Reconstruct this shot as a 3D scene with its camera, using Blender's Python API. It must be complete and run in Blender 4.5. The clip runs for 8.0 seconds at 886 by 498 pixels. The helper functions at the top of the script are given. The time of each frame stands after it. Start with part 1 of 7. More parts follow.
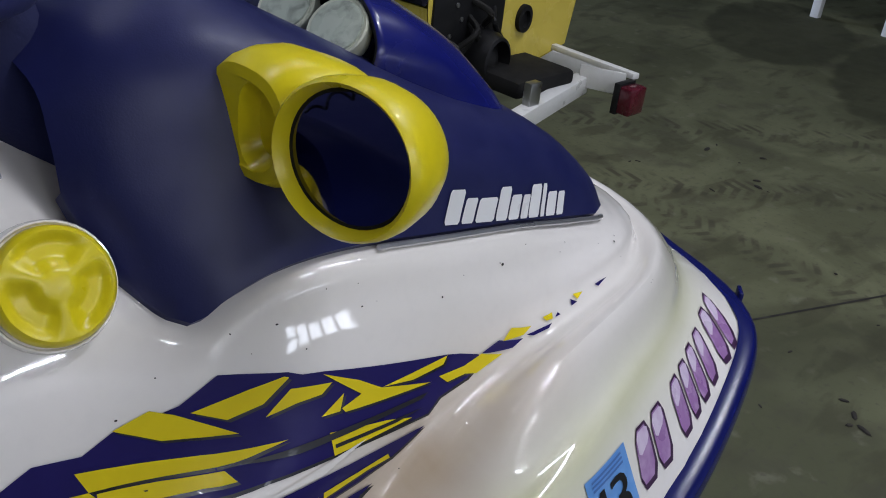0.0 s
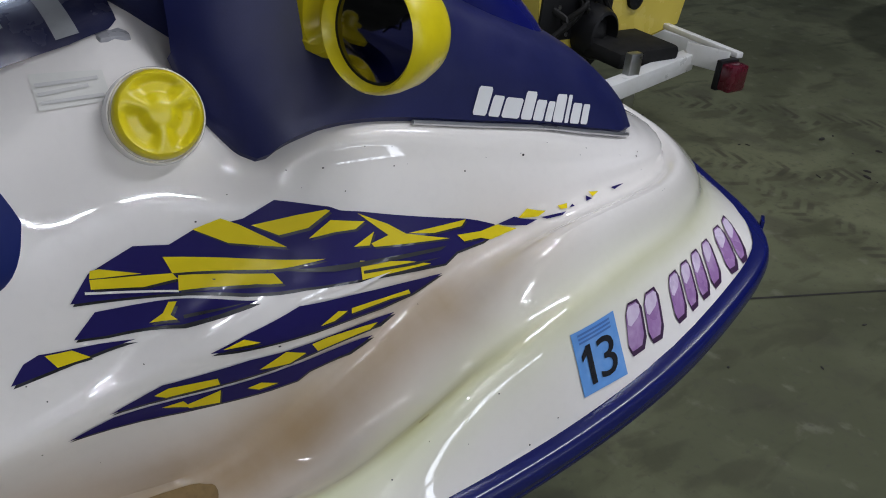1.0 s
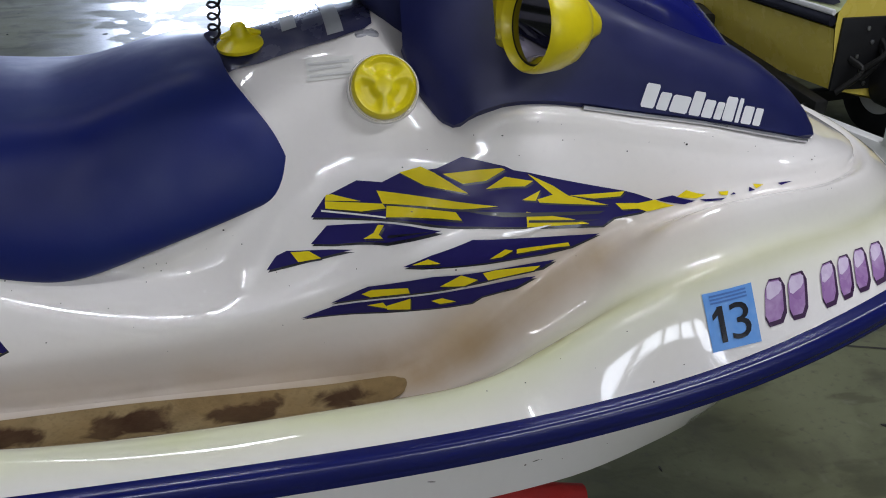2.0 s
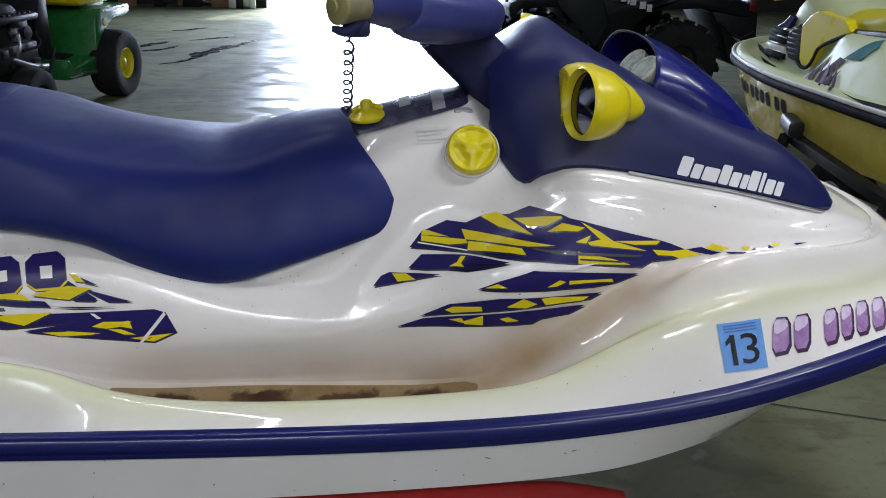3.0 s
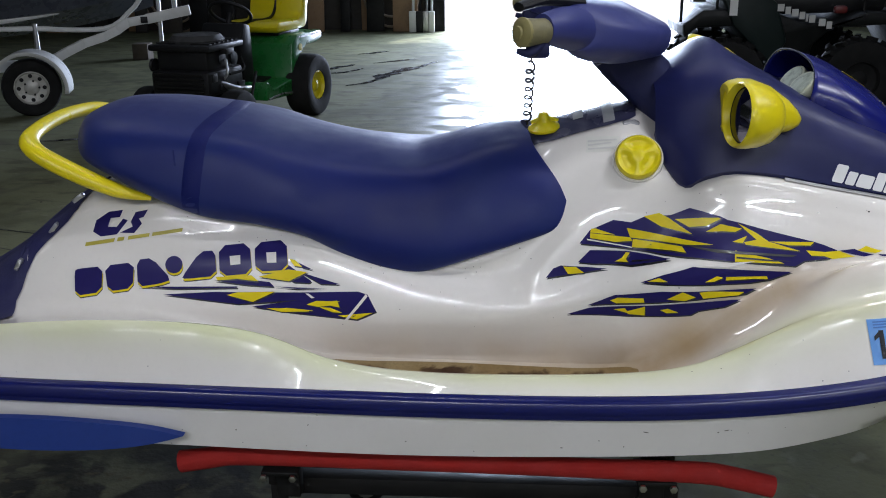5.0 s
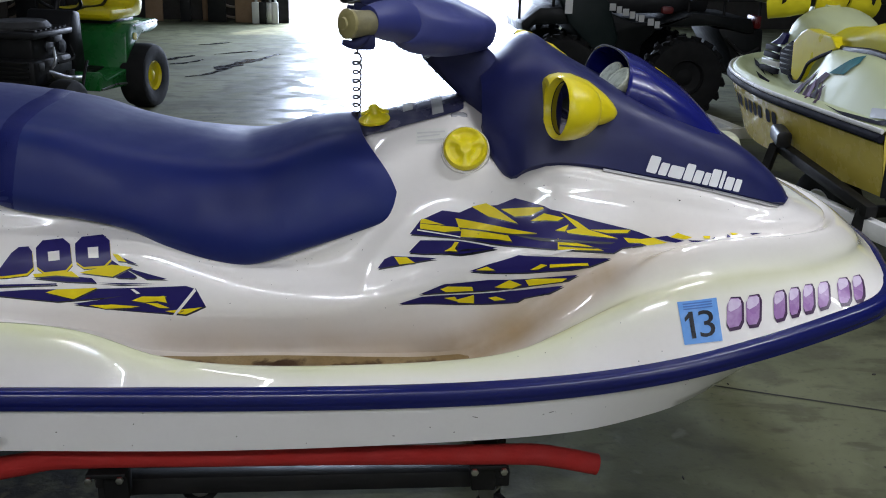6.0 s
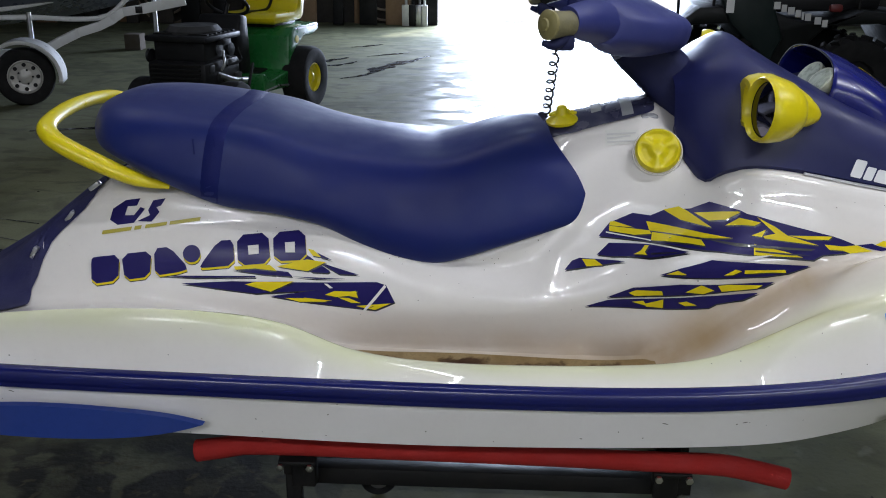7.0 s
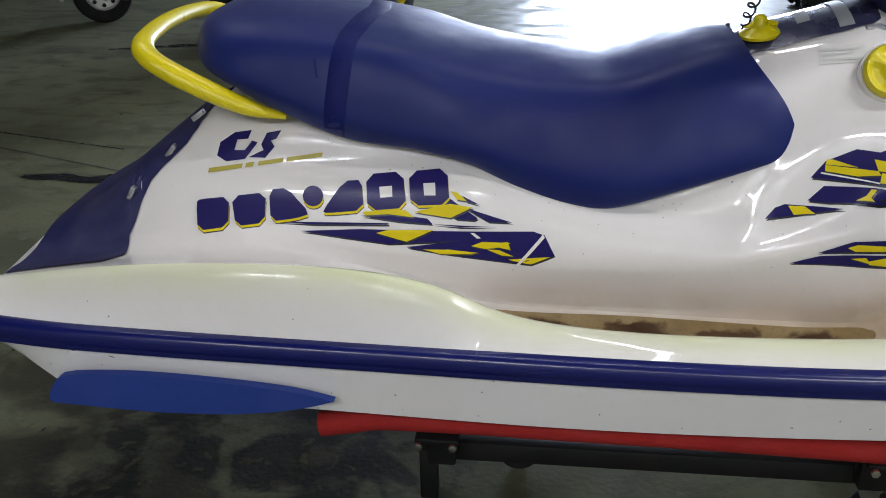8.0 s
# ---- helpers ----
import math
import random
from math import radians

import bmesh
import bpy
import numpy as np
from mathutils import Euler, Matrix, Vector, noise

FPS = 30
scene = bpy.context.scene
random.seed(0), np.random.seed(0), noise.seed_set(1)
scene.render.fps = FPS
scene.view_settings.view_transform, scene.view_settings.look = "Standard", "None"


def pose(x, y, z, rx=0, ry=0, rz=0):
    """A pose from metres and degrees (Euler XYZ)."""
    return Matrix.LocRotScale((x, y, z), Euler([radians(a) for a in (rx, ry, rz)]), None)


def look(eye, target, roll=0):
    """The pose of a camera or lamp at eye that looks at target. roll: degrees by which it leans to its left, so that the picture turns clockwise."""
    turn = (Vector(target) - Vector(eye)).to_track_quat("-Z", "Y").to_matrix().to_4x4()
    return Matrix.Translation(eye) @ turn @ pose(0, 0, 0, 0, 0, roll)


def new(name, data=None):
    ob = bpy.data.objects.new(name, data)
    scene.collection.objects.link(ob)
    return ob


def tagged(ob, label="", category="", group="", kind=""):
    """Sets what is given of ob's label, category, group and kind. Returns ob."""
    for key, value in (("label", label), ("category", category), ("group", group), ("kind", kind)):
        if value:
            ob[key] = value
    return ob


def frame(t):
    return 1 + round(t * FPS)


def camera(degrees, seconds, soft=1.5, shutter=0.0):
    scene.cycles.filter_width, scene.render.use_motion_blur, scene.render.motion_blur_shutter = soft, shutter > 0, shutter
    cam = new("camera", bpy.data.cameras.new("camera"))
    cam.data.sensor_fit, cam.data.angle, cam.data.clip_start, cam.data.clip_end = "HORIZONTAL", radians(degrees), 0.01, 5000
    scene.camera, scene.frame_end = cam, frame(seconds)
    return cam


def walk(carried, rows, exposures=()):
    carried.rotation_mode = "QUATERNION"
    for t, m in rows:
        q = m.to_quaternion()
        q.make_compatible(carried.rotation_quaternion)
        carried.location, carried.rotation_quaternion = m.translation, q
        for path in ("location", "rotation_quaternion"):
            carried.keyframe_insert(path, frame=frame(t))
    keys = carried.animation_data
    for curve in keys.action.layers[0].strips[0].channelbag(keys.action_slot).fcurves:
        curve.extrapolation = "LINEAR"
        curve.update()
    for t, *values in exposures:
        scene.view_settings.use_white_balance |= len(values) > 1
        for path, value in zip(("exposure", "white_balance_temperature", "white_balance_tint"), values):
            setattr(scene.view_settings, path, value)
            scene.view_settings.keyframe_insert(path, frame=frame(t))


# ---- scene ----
cam = camera(49.6, 8.0, soft=1.0)
PATH = [
    (0, (0.108, -0.927, 1.429), (1.447, 0.222, 0.488), 7.0),
    (0.5, (-0.023, -1.112, 1.439), (1.306, 0.055, 0.505), 8.2),
    (0.7, (-0.011, -1.152, 1.428), (1.275, 0.058, 0.490), 8.0),
    (1, (0.028, -1.244, 1.423), (1.144, 0.102, 0.451), 6.9),
    (1.5, (0.101, -1.439, 1.417), (0.809, 0.117, 0.379), 2.8),
    (1.7, (0.100, -1.520, 1.434), (0.705, 0.097, 0.421), 2.5),
    (2, (0.127, -1.693, 1.433), (0.591, 0.039, 0.547), 1.3),
    (2.2, (0.059, -1.782, 1.414), (0.534, -0.014, 0.610), 2.2),
    (3.3, (0.222, -2.250, 1.487), (0.298, -0.364, 0.818), 0.7),
    (3.5, (0.265, -2.297, 1.495), (0.268, -0.409, 0.835), 0.2),
    (4, (0.240, -2.363, 1.506), (0.103, -0.477, 0.854), -0.7),
    (4.2, (0.202, -2.372, 1.502), (0.018, -0.488, 0.858), -0.9),
    (5.3, (0.118, -2.417, 1.500), (0.047, -0.525, 0.855), -0.4),
    (5.5, (0.150, -2.415, 1.500), (0.150, -0.524, 0.849), -0.0),
    (6, (0.169, -2.424, 1.497), (0.339, -0.541, 0.844), 1.5),
    (6.5, (0.152, -2.424, 1.504), (0.229, -0.534, 0.853), 1.2),
    (7, (0.043, -2.424, 1.494), (-0.065, -0.536, 0.840), 0.1),
    (7.5, (-0.061, -2.376, 1.469), (-0.265, -0.515, 0.766), -0.6),
    (8, (-0.180, -2.068, 1.418), (-0.424, -0.255, 0.606), -1.2),
]
walk(cam, [(t, look(eye, target, roll)) for t, eye, target, roll in PATH],
     exposures=[(0, -0.12, 6060, 17), (1, -0.10, 6110, 16), (2, -0.08, 6190, 16), (3.5, 0.11, 6190, 15), (7, 0.10, 6190, 15), (8, 0.28, 6350, 15)])

# ---- world and lights ----
world = bpy.data.worlds.new("daylight")
scene.world = world
world.use_nodes = True
wn = world.node_tree.nodes
sky = wn.new("ShaderNodeTexSky")
sky.sky_type = "NISHITA"
sky.sun_disc = False
sky.sun_elevation = radians(38)
sky.sun_rotation = radians(20)
world.node_tree.links.new(sky.outputs[0], wn["Background"].inputs[0])
wn["Background"].inputs[1].default_value = 0.12


def lamp_area(name, m, sx, sy, watts, colour):
    data = bpy.data.lights.new(name, "AREA")
    data.shape, data.size, data.size_y, data.energy, data.color = "RECTANGLE", sx, sy, watts, colour
    ob = new(name, data)
    ob.matrix_world = m
    return ob


sun = bpy.data.lights.new("sun", "SUN")
sun.energy, sun.angle, sun.color = 5.0, radians(0.6), (1.0, 0.96, 0.9)
new("sun", sun).matrix_world = look((6, 30, 26), (0, 14, 0))

CEIL = 4.2
TUBES = [(-0.1, 1.0), (1.9, -1.3), (1.9, 1.0), (3.5, -0.6), (-2.7, -5.5), (-0.7, -5.7), (1.9, -5.7), (-2.1, 1.0)]
for tx, ty in TUBES:
    for off in (-0.022, 0.022):
        lamp_area("ceiling_tube_light", pose(tx, ty + off, CEIL - 0.16), 1.3, 0.022, (7, 25, 6, 17, 32, 34, 32, 7)[TUBES.index((tx, ty))], (0.95, 0.98, 1.0))
lamp_area("doorway_daylight", pose(0.85, 12.6, 1.8, -90, 0, 0), 3.5, 3.4, 1080, (0.70, 0.82, 1.0))

WINDOWS = [(1.9, 4.2)]
for wx0, wx1 in WINDOWS:
    lamp_area("window_daylight", pose((wx0 + wx1) / 2, -6.12, 1.56, 90, 0, 0), wx1 - wx0 - 0.1, 0.36, 21, (0.93, 0.97, 1.0))

# ---- materials ----
def mat(name, colour, rough=0.5, metal=0.0, coat=0.0, spec=0.5, stain=None, amount=0.0, scale=3.0, grain=0.0,
        grain_scale=60.0, bump=0.0, bump_scale=200.0, rough_var=0.1, second=None, second_amount=0.0, second_scale=0.8,
        emit=0.0, random_value=0.0, mud=None, traced=(), dusty=0.0):
    """A painted, moulded or bare surface: base colour, blotches at two scales, fine grain, relief."""
    m = bpy.data.materials.new(name)
    m.use_nodes = True
    n, k = m.node_tree.nodes, m.node_tree.links
    b = n["Principled BSDF"]
    b.inputs["Metallic"].default_value = metal
    b.inputs["Coat Weight"].default_value = coat
    b.inputs["Coat Roughness"].default_value = 0.03
    b.inputs["Specular IOR Level"].default_value = spec
    b.inputs["Sheen Weight"].default_value = dusty
    b.inputs["Sheen Roughness"].default_value = 0.45
    at = n.new("ShaderNodeTexCoord").outputs["Object"]

    def noise_at(sc, detail=5.0, dist=0.0):
        t = n.new("ShaderNodeTexNoise")
        t.inputs["Scale"].default_value, t.inputs["Detail"].default_value = sc, detail
        t.inputs["Distortion"].default_value = dist
        k.new(at, t.inputs["Vector"])
        return t.outputs["Fac"]

    def ramp(src, lo, hi, a=0.0, c=1.0):
        r = n.new("ShaderNodeMapRange")
        for i, v in zip((1, 2, 3, 4), (lo, hi, a, c)):
            r.inputs[i].default_value = v
        k.new(src, r.inputs[0])
        return r.outputs[0]

    def mix(fac, a, c):
        x = n.new("ShaderNodeMix")
        x.data_type = "RGBA"
        for sock, v in ((x.inputs[0], fac), (x.inputs[6], a), (x.inputs[7], c)):
            if hasattr(v, "is_linked"):
                k.new(v, sock)
            else:
                sock.default_value = v if isinstance(v, float) else (*v, 1)
        return x.outputs[2]

    col = None
    base = tuple(colour)
    if stain:
        col = mix(ramp(noise_at(scale, 6, 0.6), 0.45, 0.75, 0.0, amount), base, stain)
    if second:
        col = mix(ramp(noise_at(second_scale, 4, 0.3), 0.42, 0.68, 0.0, second_amount), col or base, second)
    if grain > 0:
        dark = tuple(v * 0.45 for v in base)
        col = mix(ramp(noise_at(grain_scale, 8), 0.5, 0.8, 0.0, grain), col or base, dark)
    for spot in mud or ():
        # tracked-in mud or yellowing round a place: centre, half-sizes, colour, strength; the same on both sides
        centre, size, tint, most = spot
        ab = n.new("ShaderNodeVectorMath")
        ab.operation = "ABSOLUTE"
        k.new(at, ab.inputs[0])
        sepa, comb = n.new("ShaderNodeSeparateXYZ"), n.new("ShaderNodeCombineXYZ")
        sepb = n.new("ShaderNodeSeparateXYZ")
        k.new(at, sepa.inputs[0])
        k.new(ab.outputs[0], sepb.inputs[0])
        for i, src in enumerate((sepa.outputs[0], sepb.outputs[1], sepa.outputs[2])):
            r = n.new("ShaderNodeMapRange")
            r.clamp = False
            for j, v in zip((1, 2, 3, 4), (centre[i], centre[i] + size[i], 0.0, 1.0)):
                r.inputs[j].default_value = v
            k.new(src, r.inputs[0])
            k.new(r.outputs[0], comb.inputs[i])
        ln = n.new("ShaderNodeVectorMath")
        ln.operation = "LENGTH"
        k.new(comb.outputs[0], ln.inputs[0])
        blot = n.new("ShaderNodeMath")
        blot.operation = "MULTIPLY"
        ragged = n.new("ShaderNodeMath")
        ragged.operation = "ADD"
        k.new(ln.outputs["Value"], ragged.inputs[0])
        k.new(ramp(noise_at(16.0, 8, 0.8), 0.25, 0.75, -0.45, 0.45), ragged.inputs[1])
        k.new(ramp(ragged.outputs[0], 0.60, 0.88, most, 0.0), blot.inputs[0])
        k.new(ramp(noise_at(7.0, 7, 0.5), 0.25, 0.65, 0.55, 1.0), blot.inputs[1])
        col = mix(blot.outputs[0], col or base, tint)
    for attr, tint, most in traced:
        # stain whose reach over the surface is stored with the mesh
        w = n.new("ShaderNodeAttribute")
        w.attribute_name = attr
        blot = n.new("ShaderNodeMath")
        blot.operation = "MULTIPLY"
        k.new(w.outputs["Fac"], blot.inputs[0])
        k.new(ramp(noise_at(5.0, 7, 0.6), 0.25, 0.65, 0.55 * most, most), blot.inputs[1])
        col = mix(blot.outputs[0], col or base, tint)
    if random_value > 0:
        hsv = n.new("ShaderNodeHueSaturation")
        info = n.new("ShaderNodeObjectInfo")
        k.new(ramp(info.outputs["Random"], 0, 1, 1 - random_value, 1 + random_value), hsv.inputs["Value"])
        if col:
            k.new(col, hsv.inputs["Color"])
        else:
            hsv.inputs["Color"].default_value = (*base, 1)
        col = hsv.outputs[0]
    if col:
        k.new(col, b.inputs["Base Color"])
    else:
        b.inputs["Base Color"].default_value = (*base, 1)
    if rough_var > 0:
        k.new(ramp(noise_at(14.0, 5), 0.3, 0.7, max(0.02, rough - rough_var), min(1.0, rough + rough_var)), b.inputs["Roughness"])
    else:
        b.inputs["Roughness"].default_value = rough
    if bump > 0:
        bp = n.new("ShaderNodeBump")
        bp.inputs["Strength"].default_value = bump
        bp.inputs["Distance"].default_value = 0.002
        k.new(noise_at(bump_scale, 6), bp.inputs["Height"])
        k.new(bp.outputs[0], b.inputs["Normal"])
    if emit > 0:
        b.inputs["Emission Color"].default_value = (*base, 1)
        b.inputs["Emission Strength"].default_value = emit
    return m


def glass(name, colour, rough=0.02):
    m = bpy.data.materials.new(name)
    m.use_nodes = True
    b = m.node_tree.nodes["Principled BSDF"]
    b.inputs["Base Color"].default_value = (*colour, 1)
    b.inputs["Roughness"].default_value = rough
    b.inputs["Transmission Weight"].default_value = 1.0
    return m


GEL = mat("white_gelcoat", (0.825, 0.79, 0.745), 0.045, coat=0.5, stain=(0.70, 0.66, 0.50), amount=0.22, scale=2.2, grain=0.05, grain_scale=70, rough_var=0.02,
          traced=(("yellowing", (0.66, 0.70, 0.34), 0.85), ("fold_grime", (0.46, 0.46, 0.18), 0.75), ("footwell_mud", (0.37, 0.235, 0.085), 1.0)))
HULLW = mat("white_hull", (0.79, 0.77, 0.74), 0.10, coat=0.4, stain=(0.6, 0.56, 0.46), amount=0.15, scale=3.5, grain=0.04, grain_scale=70, rough_var=0.05)
RAIL = mat("navy_rubber_rail", (0.006, 0.009, 0.095), 0.22, stain=(0.008, 0.011, 0.10), amount=0.3, scale=5, grain=0.08, rough_var=0.02)
VINYL = mat("navy_vinyl", (0.003, 0.010, 0.105), 0.48, spec=0.26, stain=(0.010, 0.025, 0.105), amount=0.5, scale=5, second=(0.012, 0.022, 0.105), second_amount=0.5, second_scale=1.6, bump=0.08, bump_scale=420, rough_var=0.1, dusty=0.09)
HOOD = mat("navy_hood_plastic", (0.011, 0.014, 0.076), 0.42, spec=0.34, stain=(0.024, 0.026, 0.108), amount=0.5, scale=6, grain=0.15, bump=0.08, bump_scale=500, rough_var=0.1)
VISOR = mat("glossy_blue_visor", (0.007, 0.010, 0.13), 0.24, spec=0.45, coat=0.15, stain=(0.03, 0.03, 0.16), amount=0.3, scale=7, rough_var=0.04)
YEL = mat("yellow_plastic", (0.72, 0.60, 0.003), 0.34, coat=0.12, stain=(0.60, 0.47, 0.006), amount=0.3, scale=12, grain=0.1, rough_var=0.08)
RED = mat("red_bunk_carpet", (0.34, 0.012, 0.008), 0.85, stain=(0.25, 0.008, 0.008), amount=0.5, scale=12, grain=0.3, grain_scale=220, bump=0.5, bump_scale=500)
BLACKSTEEL = mat("black_painted_steel", (0.008, 0.008, 0.008), 0.55, spec=0.28, stain=(0.022, 0.019, 0.015), amount=0.4, scale=9, grain=0.2, bump=0.15)
RUBBER = mat("black_rubber", (0.009, 0.009, 0.009), 0.75, spec=0.22, stain=(0.02, 0.019, 0.018), amount=0.5, scale=9, bump=0.2)
BLACKP = mat("black_plastic", (0.009, 0.009, 0.010), 0.45, spec=0.28, stain=(0.02, 0.02, 0.02), amount=0.4, scale=8)
GREEN = mat("green_paint", (0.015, 0.15, 0.03), 0.3, coat=0.3, stain=(0.02, 0.1, 0.03), amount=0.4, scale=6, grain=0.1)
STEEL = mat("bare_steel", (0.55, 0.55, 0.55), 0.35, metal=1.0, stain=(0.3, 0.28, 0.26), amount=0.5, scale=12)
WHITEP = mat("white_paint", (0.75, 0.75, 0.73), 0.35, stain=(0.5, 0.48, 0.42), amount=0.3, scale=7, grain=0.1)
PALEY = mat("pale_yellow_gelcoat", (0.70, 0.56, 0.09), 0.25, coat=0.4, stain=(0.6, 0.45, 0.12), amount=0.3, scale=3)
CREAM = mat("cream_gelcoat", (0.50, 0.55, 0.32), 0.45, spec=0.2, stain=(0.55, 0.58, 0.32), amount=0.3, scale=2.5)
WALLM = mat("dark_board_wall", (0.05, 0.045, 0.04), 0.8, stain=(0.09, 0.07, 0.05), amount=0.6, scale=1.5, grain=0.3, grain_scale=30, bump=0.2, bump_scale=60)
CEILM = mat("ceiling_steel_sheet", (0.2, 0.2, 0.2), 0.6, stain=(0.14, 0.14, 0.13), amount=0.4, scale=0.8)
WOOD = mat("raw_timber", (0.32, 0.20, 0.11), 0.7, stain=(0.2, 0.12, 0.06), amount=0.5, scale=6, grain=0.3, grain_scale=40, bump=0.2)

# ---- mesh helpers ----
def mesh_of(name, bm, material, smooth=True):
    me = bpy.data.meshes.new(name)
    bm.normal_update()
    bm.to_mesh(me)
    bm.free()
    me.materials.append(material)
    if smooth:
        for p in me.polygons:
            p.use_smooth = True
        me.set_sharp_from_angle(angle=radians(38))
    return me


def part(name, bm, material, parent=None, label="", smooth=True):
    """Link a bmesh as one mesh object under a thing or a part."""
    ob = new(name, mesh_of(name, bm, material, smooth))
    if parent is not None:
        ob.parent = parent
        ob.matrix_parent_inverse = parent.matrix_world.inverted()
    if label:
        ob["label"] = label
    return ob


def thing(name, place, label, category, group="", kind=""):
    ob = new(name)
    ob.empty_display_size = 0.1
    ob.location = place
    ob.matrix_world = Matrix.Translation(place)
    return tagged(ob, label, category, group, kind)


def box(bm, x0, x1, y0, y1, z0, z1, bev=0.0, m=None):
    vs = bmesh.ops.create_cube(bm, size=1.0, matrix=Matrix.Translation(((x0 + x1) / 2, (y0 + y1) / 2, (z0 + z1) / 2)) @ Matrix.Diagonal((x1 - x0, y1 - y0, z1 - z0, 1)))["verts"]
    if bev > 0:
        es = list({e for v in vs for e in v.link_edges})
        r = bmesh.ops.bevel(bm, geom=es, offset=bev, segments=2, affect="EDGES", profile=0.5)
        vs = list({v for f in r["faces"] for v in f.verts} | {v for v in vs if v.is_valid})
    if m is not None:
        bmesh.ops.transform(bm, matrix=m, verts=[v for v in vs if v.is_valid])
    return bm


def boxm(x0, x1, y0, y1, z0, z1, bev=0.0, m=None):
    return box(bmesh.new(), x0, x1, y0, y1, z0, z1, bev, m)


def smooth_curve(points, n):
    """n points spread along a smooth curve through the given ones."""
    p = np.array(points, float)
    d = np.concatenate(([0], np.cumsum(np.maximum(1e-6, np.linalg.norm(np.diff(p, axis=0), axis=1)))))
    tang = np.zeros_like(p)
    for i in range(len(p)):
        a, b = max(0, i - 1), min(len(p) - 1, i + 1)
        tang[i] = (p[b] - p[a]) / (d[b] - d[a])
    out = []
    for s in np.linspace(0, d[-1], n):
        i = min(len(p) - 2, int(np.searchsorted(d, s, side="right") - 1))
        h = d[i + 1] - d[i]
        u = (s - d[i]) / h
        out.append((2 * u**3 - 3 * u**2 + 1) * p[i] + (u**3 - 2 * u**2 + u) * h * tang[i] + (-2 * u**3 + 3 * u**2) * p[i + 1] + (u**3 - u**2) * h * tang[i + 1])
    return np.array(out)


def tube(bm, points, radius, segs=10, n=0, flat=1.0, caps=True, up=(0, 0, 1)):
    """A round bar along a smooth line; radius may be a list; flat squeezes it along the second axis."""
    c = smooth_curve(points, n) if n else np.array(points, float)
    rad = np.interp(np.linspace(0, 1, len(c)), np.linspace(0, 1, len(radius)), radius) if isinstance(radius, (list, tuple)) else [radius] * len(c)
    rings = []
    for i, q in enumerate(c):
        t = Vector(c[min(i + 1, len(c) - 1)] - c[max(i - 1, 0)]).normalized()
        a = t.cross(Vector(up))
        a = (a if a.length > 0.05 else t.cross(Vector((0, 1, 0)))).normalized()
        b = a.cross(t)
        rings.append([bm.verts.new(Vector(q) + a * math.cos(g) * rad[i] + b * math.sin(g) * rad[i] * flat) for g in np.linspace(0, 2 * math.pi, segs, endpoint=False)])
    for r, s in zip(rings, rings[1:]):
        for j in range(segs):
            bm.faces.new((r[j], r[(j + 1) % segs], s[(j + 1) % segs], s[j]))
    if caps:
        bm.faces.new(rings[0][::-1])
        bm.faces.new(rings[-1])
    return bm


def lathe(bm, profile, segs=24, m=None, caps=True):
    """A turned body: (radius, height) from foot to top about z, then moved by m."""
    rings = []
    for r, z in profile:
        rings.append([bm.verts.new((max(r, 1e-4) * math.cos(g), max(r, 1e-4) * math.sin(g), z)) for g in np.linspace(0, 2 * math.pi, segs, endpoint=False)])
    for r, s in zip(rings, rings[1:]):
        for j in range(segs):
            bm.faces.new((r[j], r[(j + 1) % segs], s[(j + 1) % segs], s[j]))
    if caps:
        bm.faces.new(rings[0][::-1])
        bm.faces.new(rings[-1])
    if m is not None:
        bmesh.ops.transform(bm, matrix=m, verts=[v for ring in rings for v in ring])
    return bm


def prism(bm, outline, depth, m=None, bev=0.0):
    """A plate: a flat outline in x, z, thick along y."""
    a = [bm.verts.new((x, -depth / 2, z)) for x, z in outline]
    b = [bm.verts.new((x, depth / 2, z)) for x, z in outline]
    fs = [bm.faces.new(a), bm.faces.new(b[::-1])]
    for i in range(len(a)):
        j = (i + 1) % len(a)
        fs.append(bm.faces.new((a[j], a[i], b[i], b[j])))
    bmesh.ops.recalc_face_normals(bm, faces=fs)
    if bev > 0:
        bmesh.ops.bevel(bm, geom=list({e for f in fs for e in f.edges}), offset=bev, segments=2, affect="EDGES", profile=0.5)
    if m is not None:
        bmesh.ops.transform(bm, matrix=m, verts=list(bm.verts))
    return bm


def facing(place, normal, up=(0, 0, 1)):
    """A pose whose z points along normal."""
    z = Vector(normal).normalized()
    x = Vector(up).cross(z)
    x = (x if x.length > 0.01 else Vector((1, 0, 0)).cross(z)).normalized()
    m = Matrix((x, z.cross(x), z)).transposed().to_4x4()
    return Matrix.Translation(place) @ m


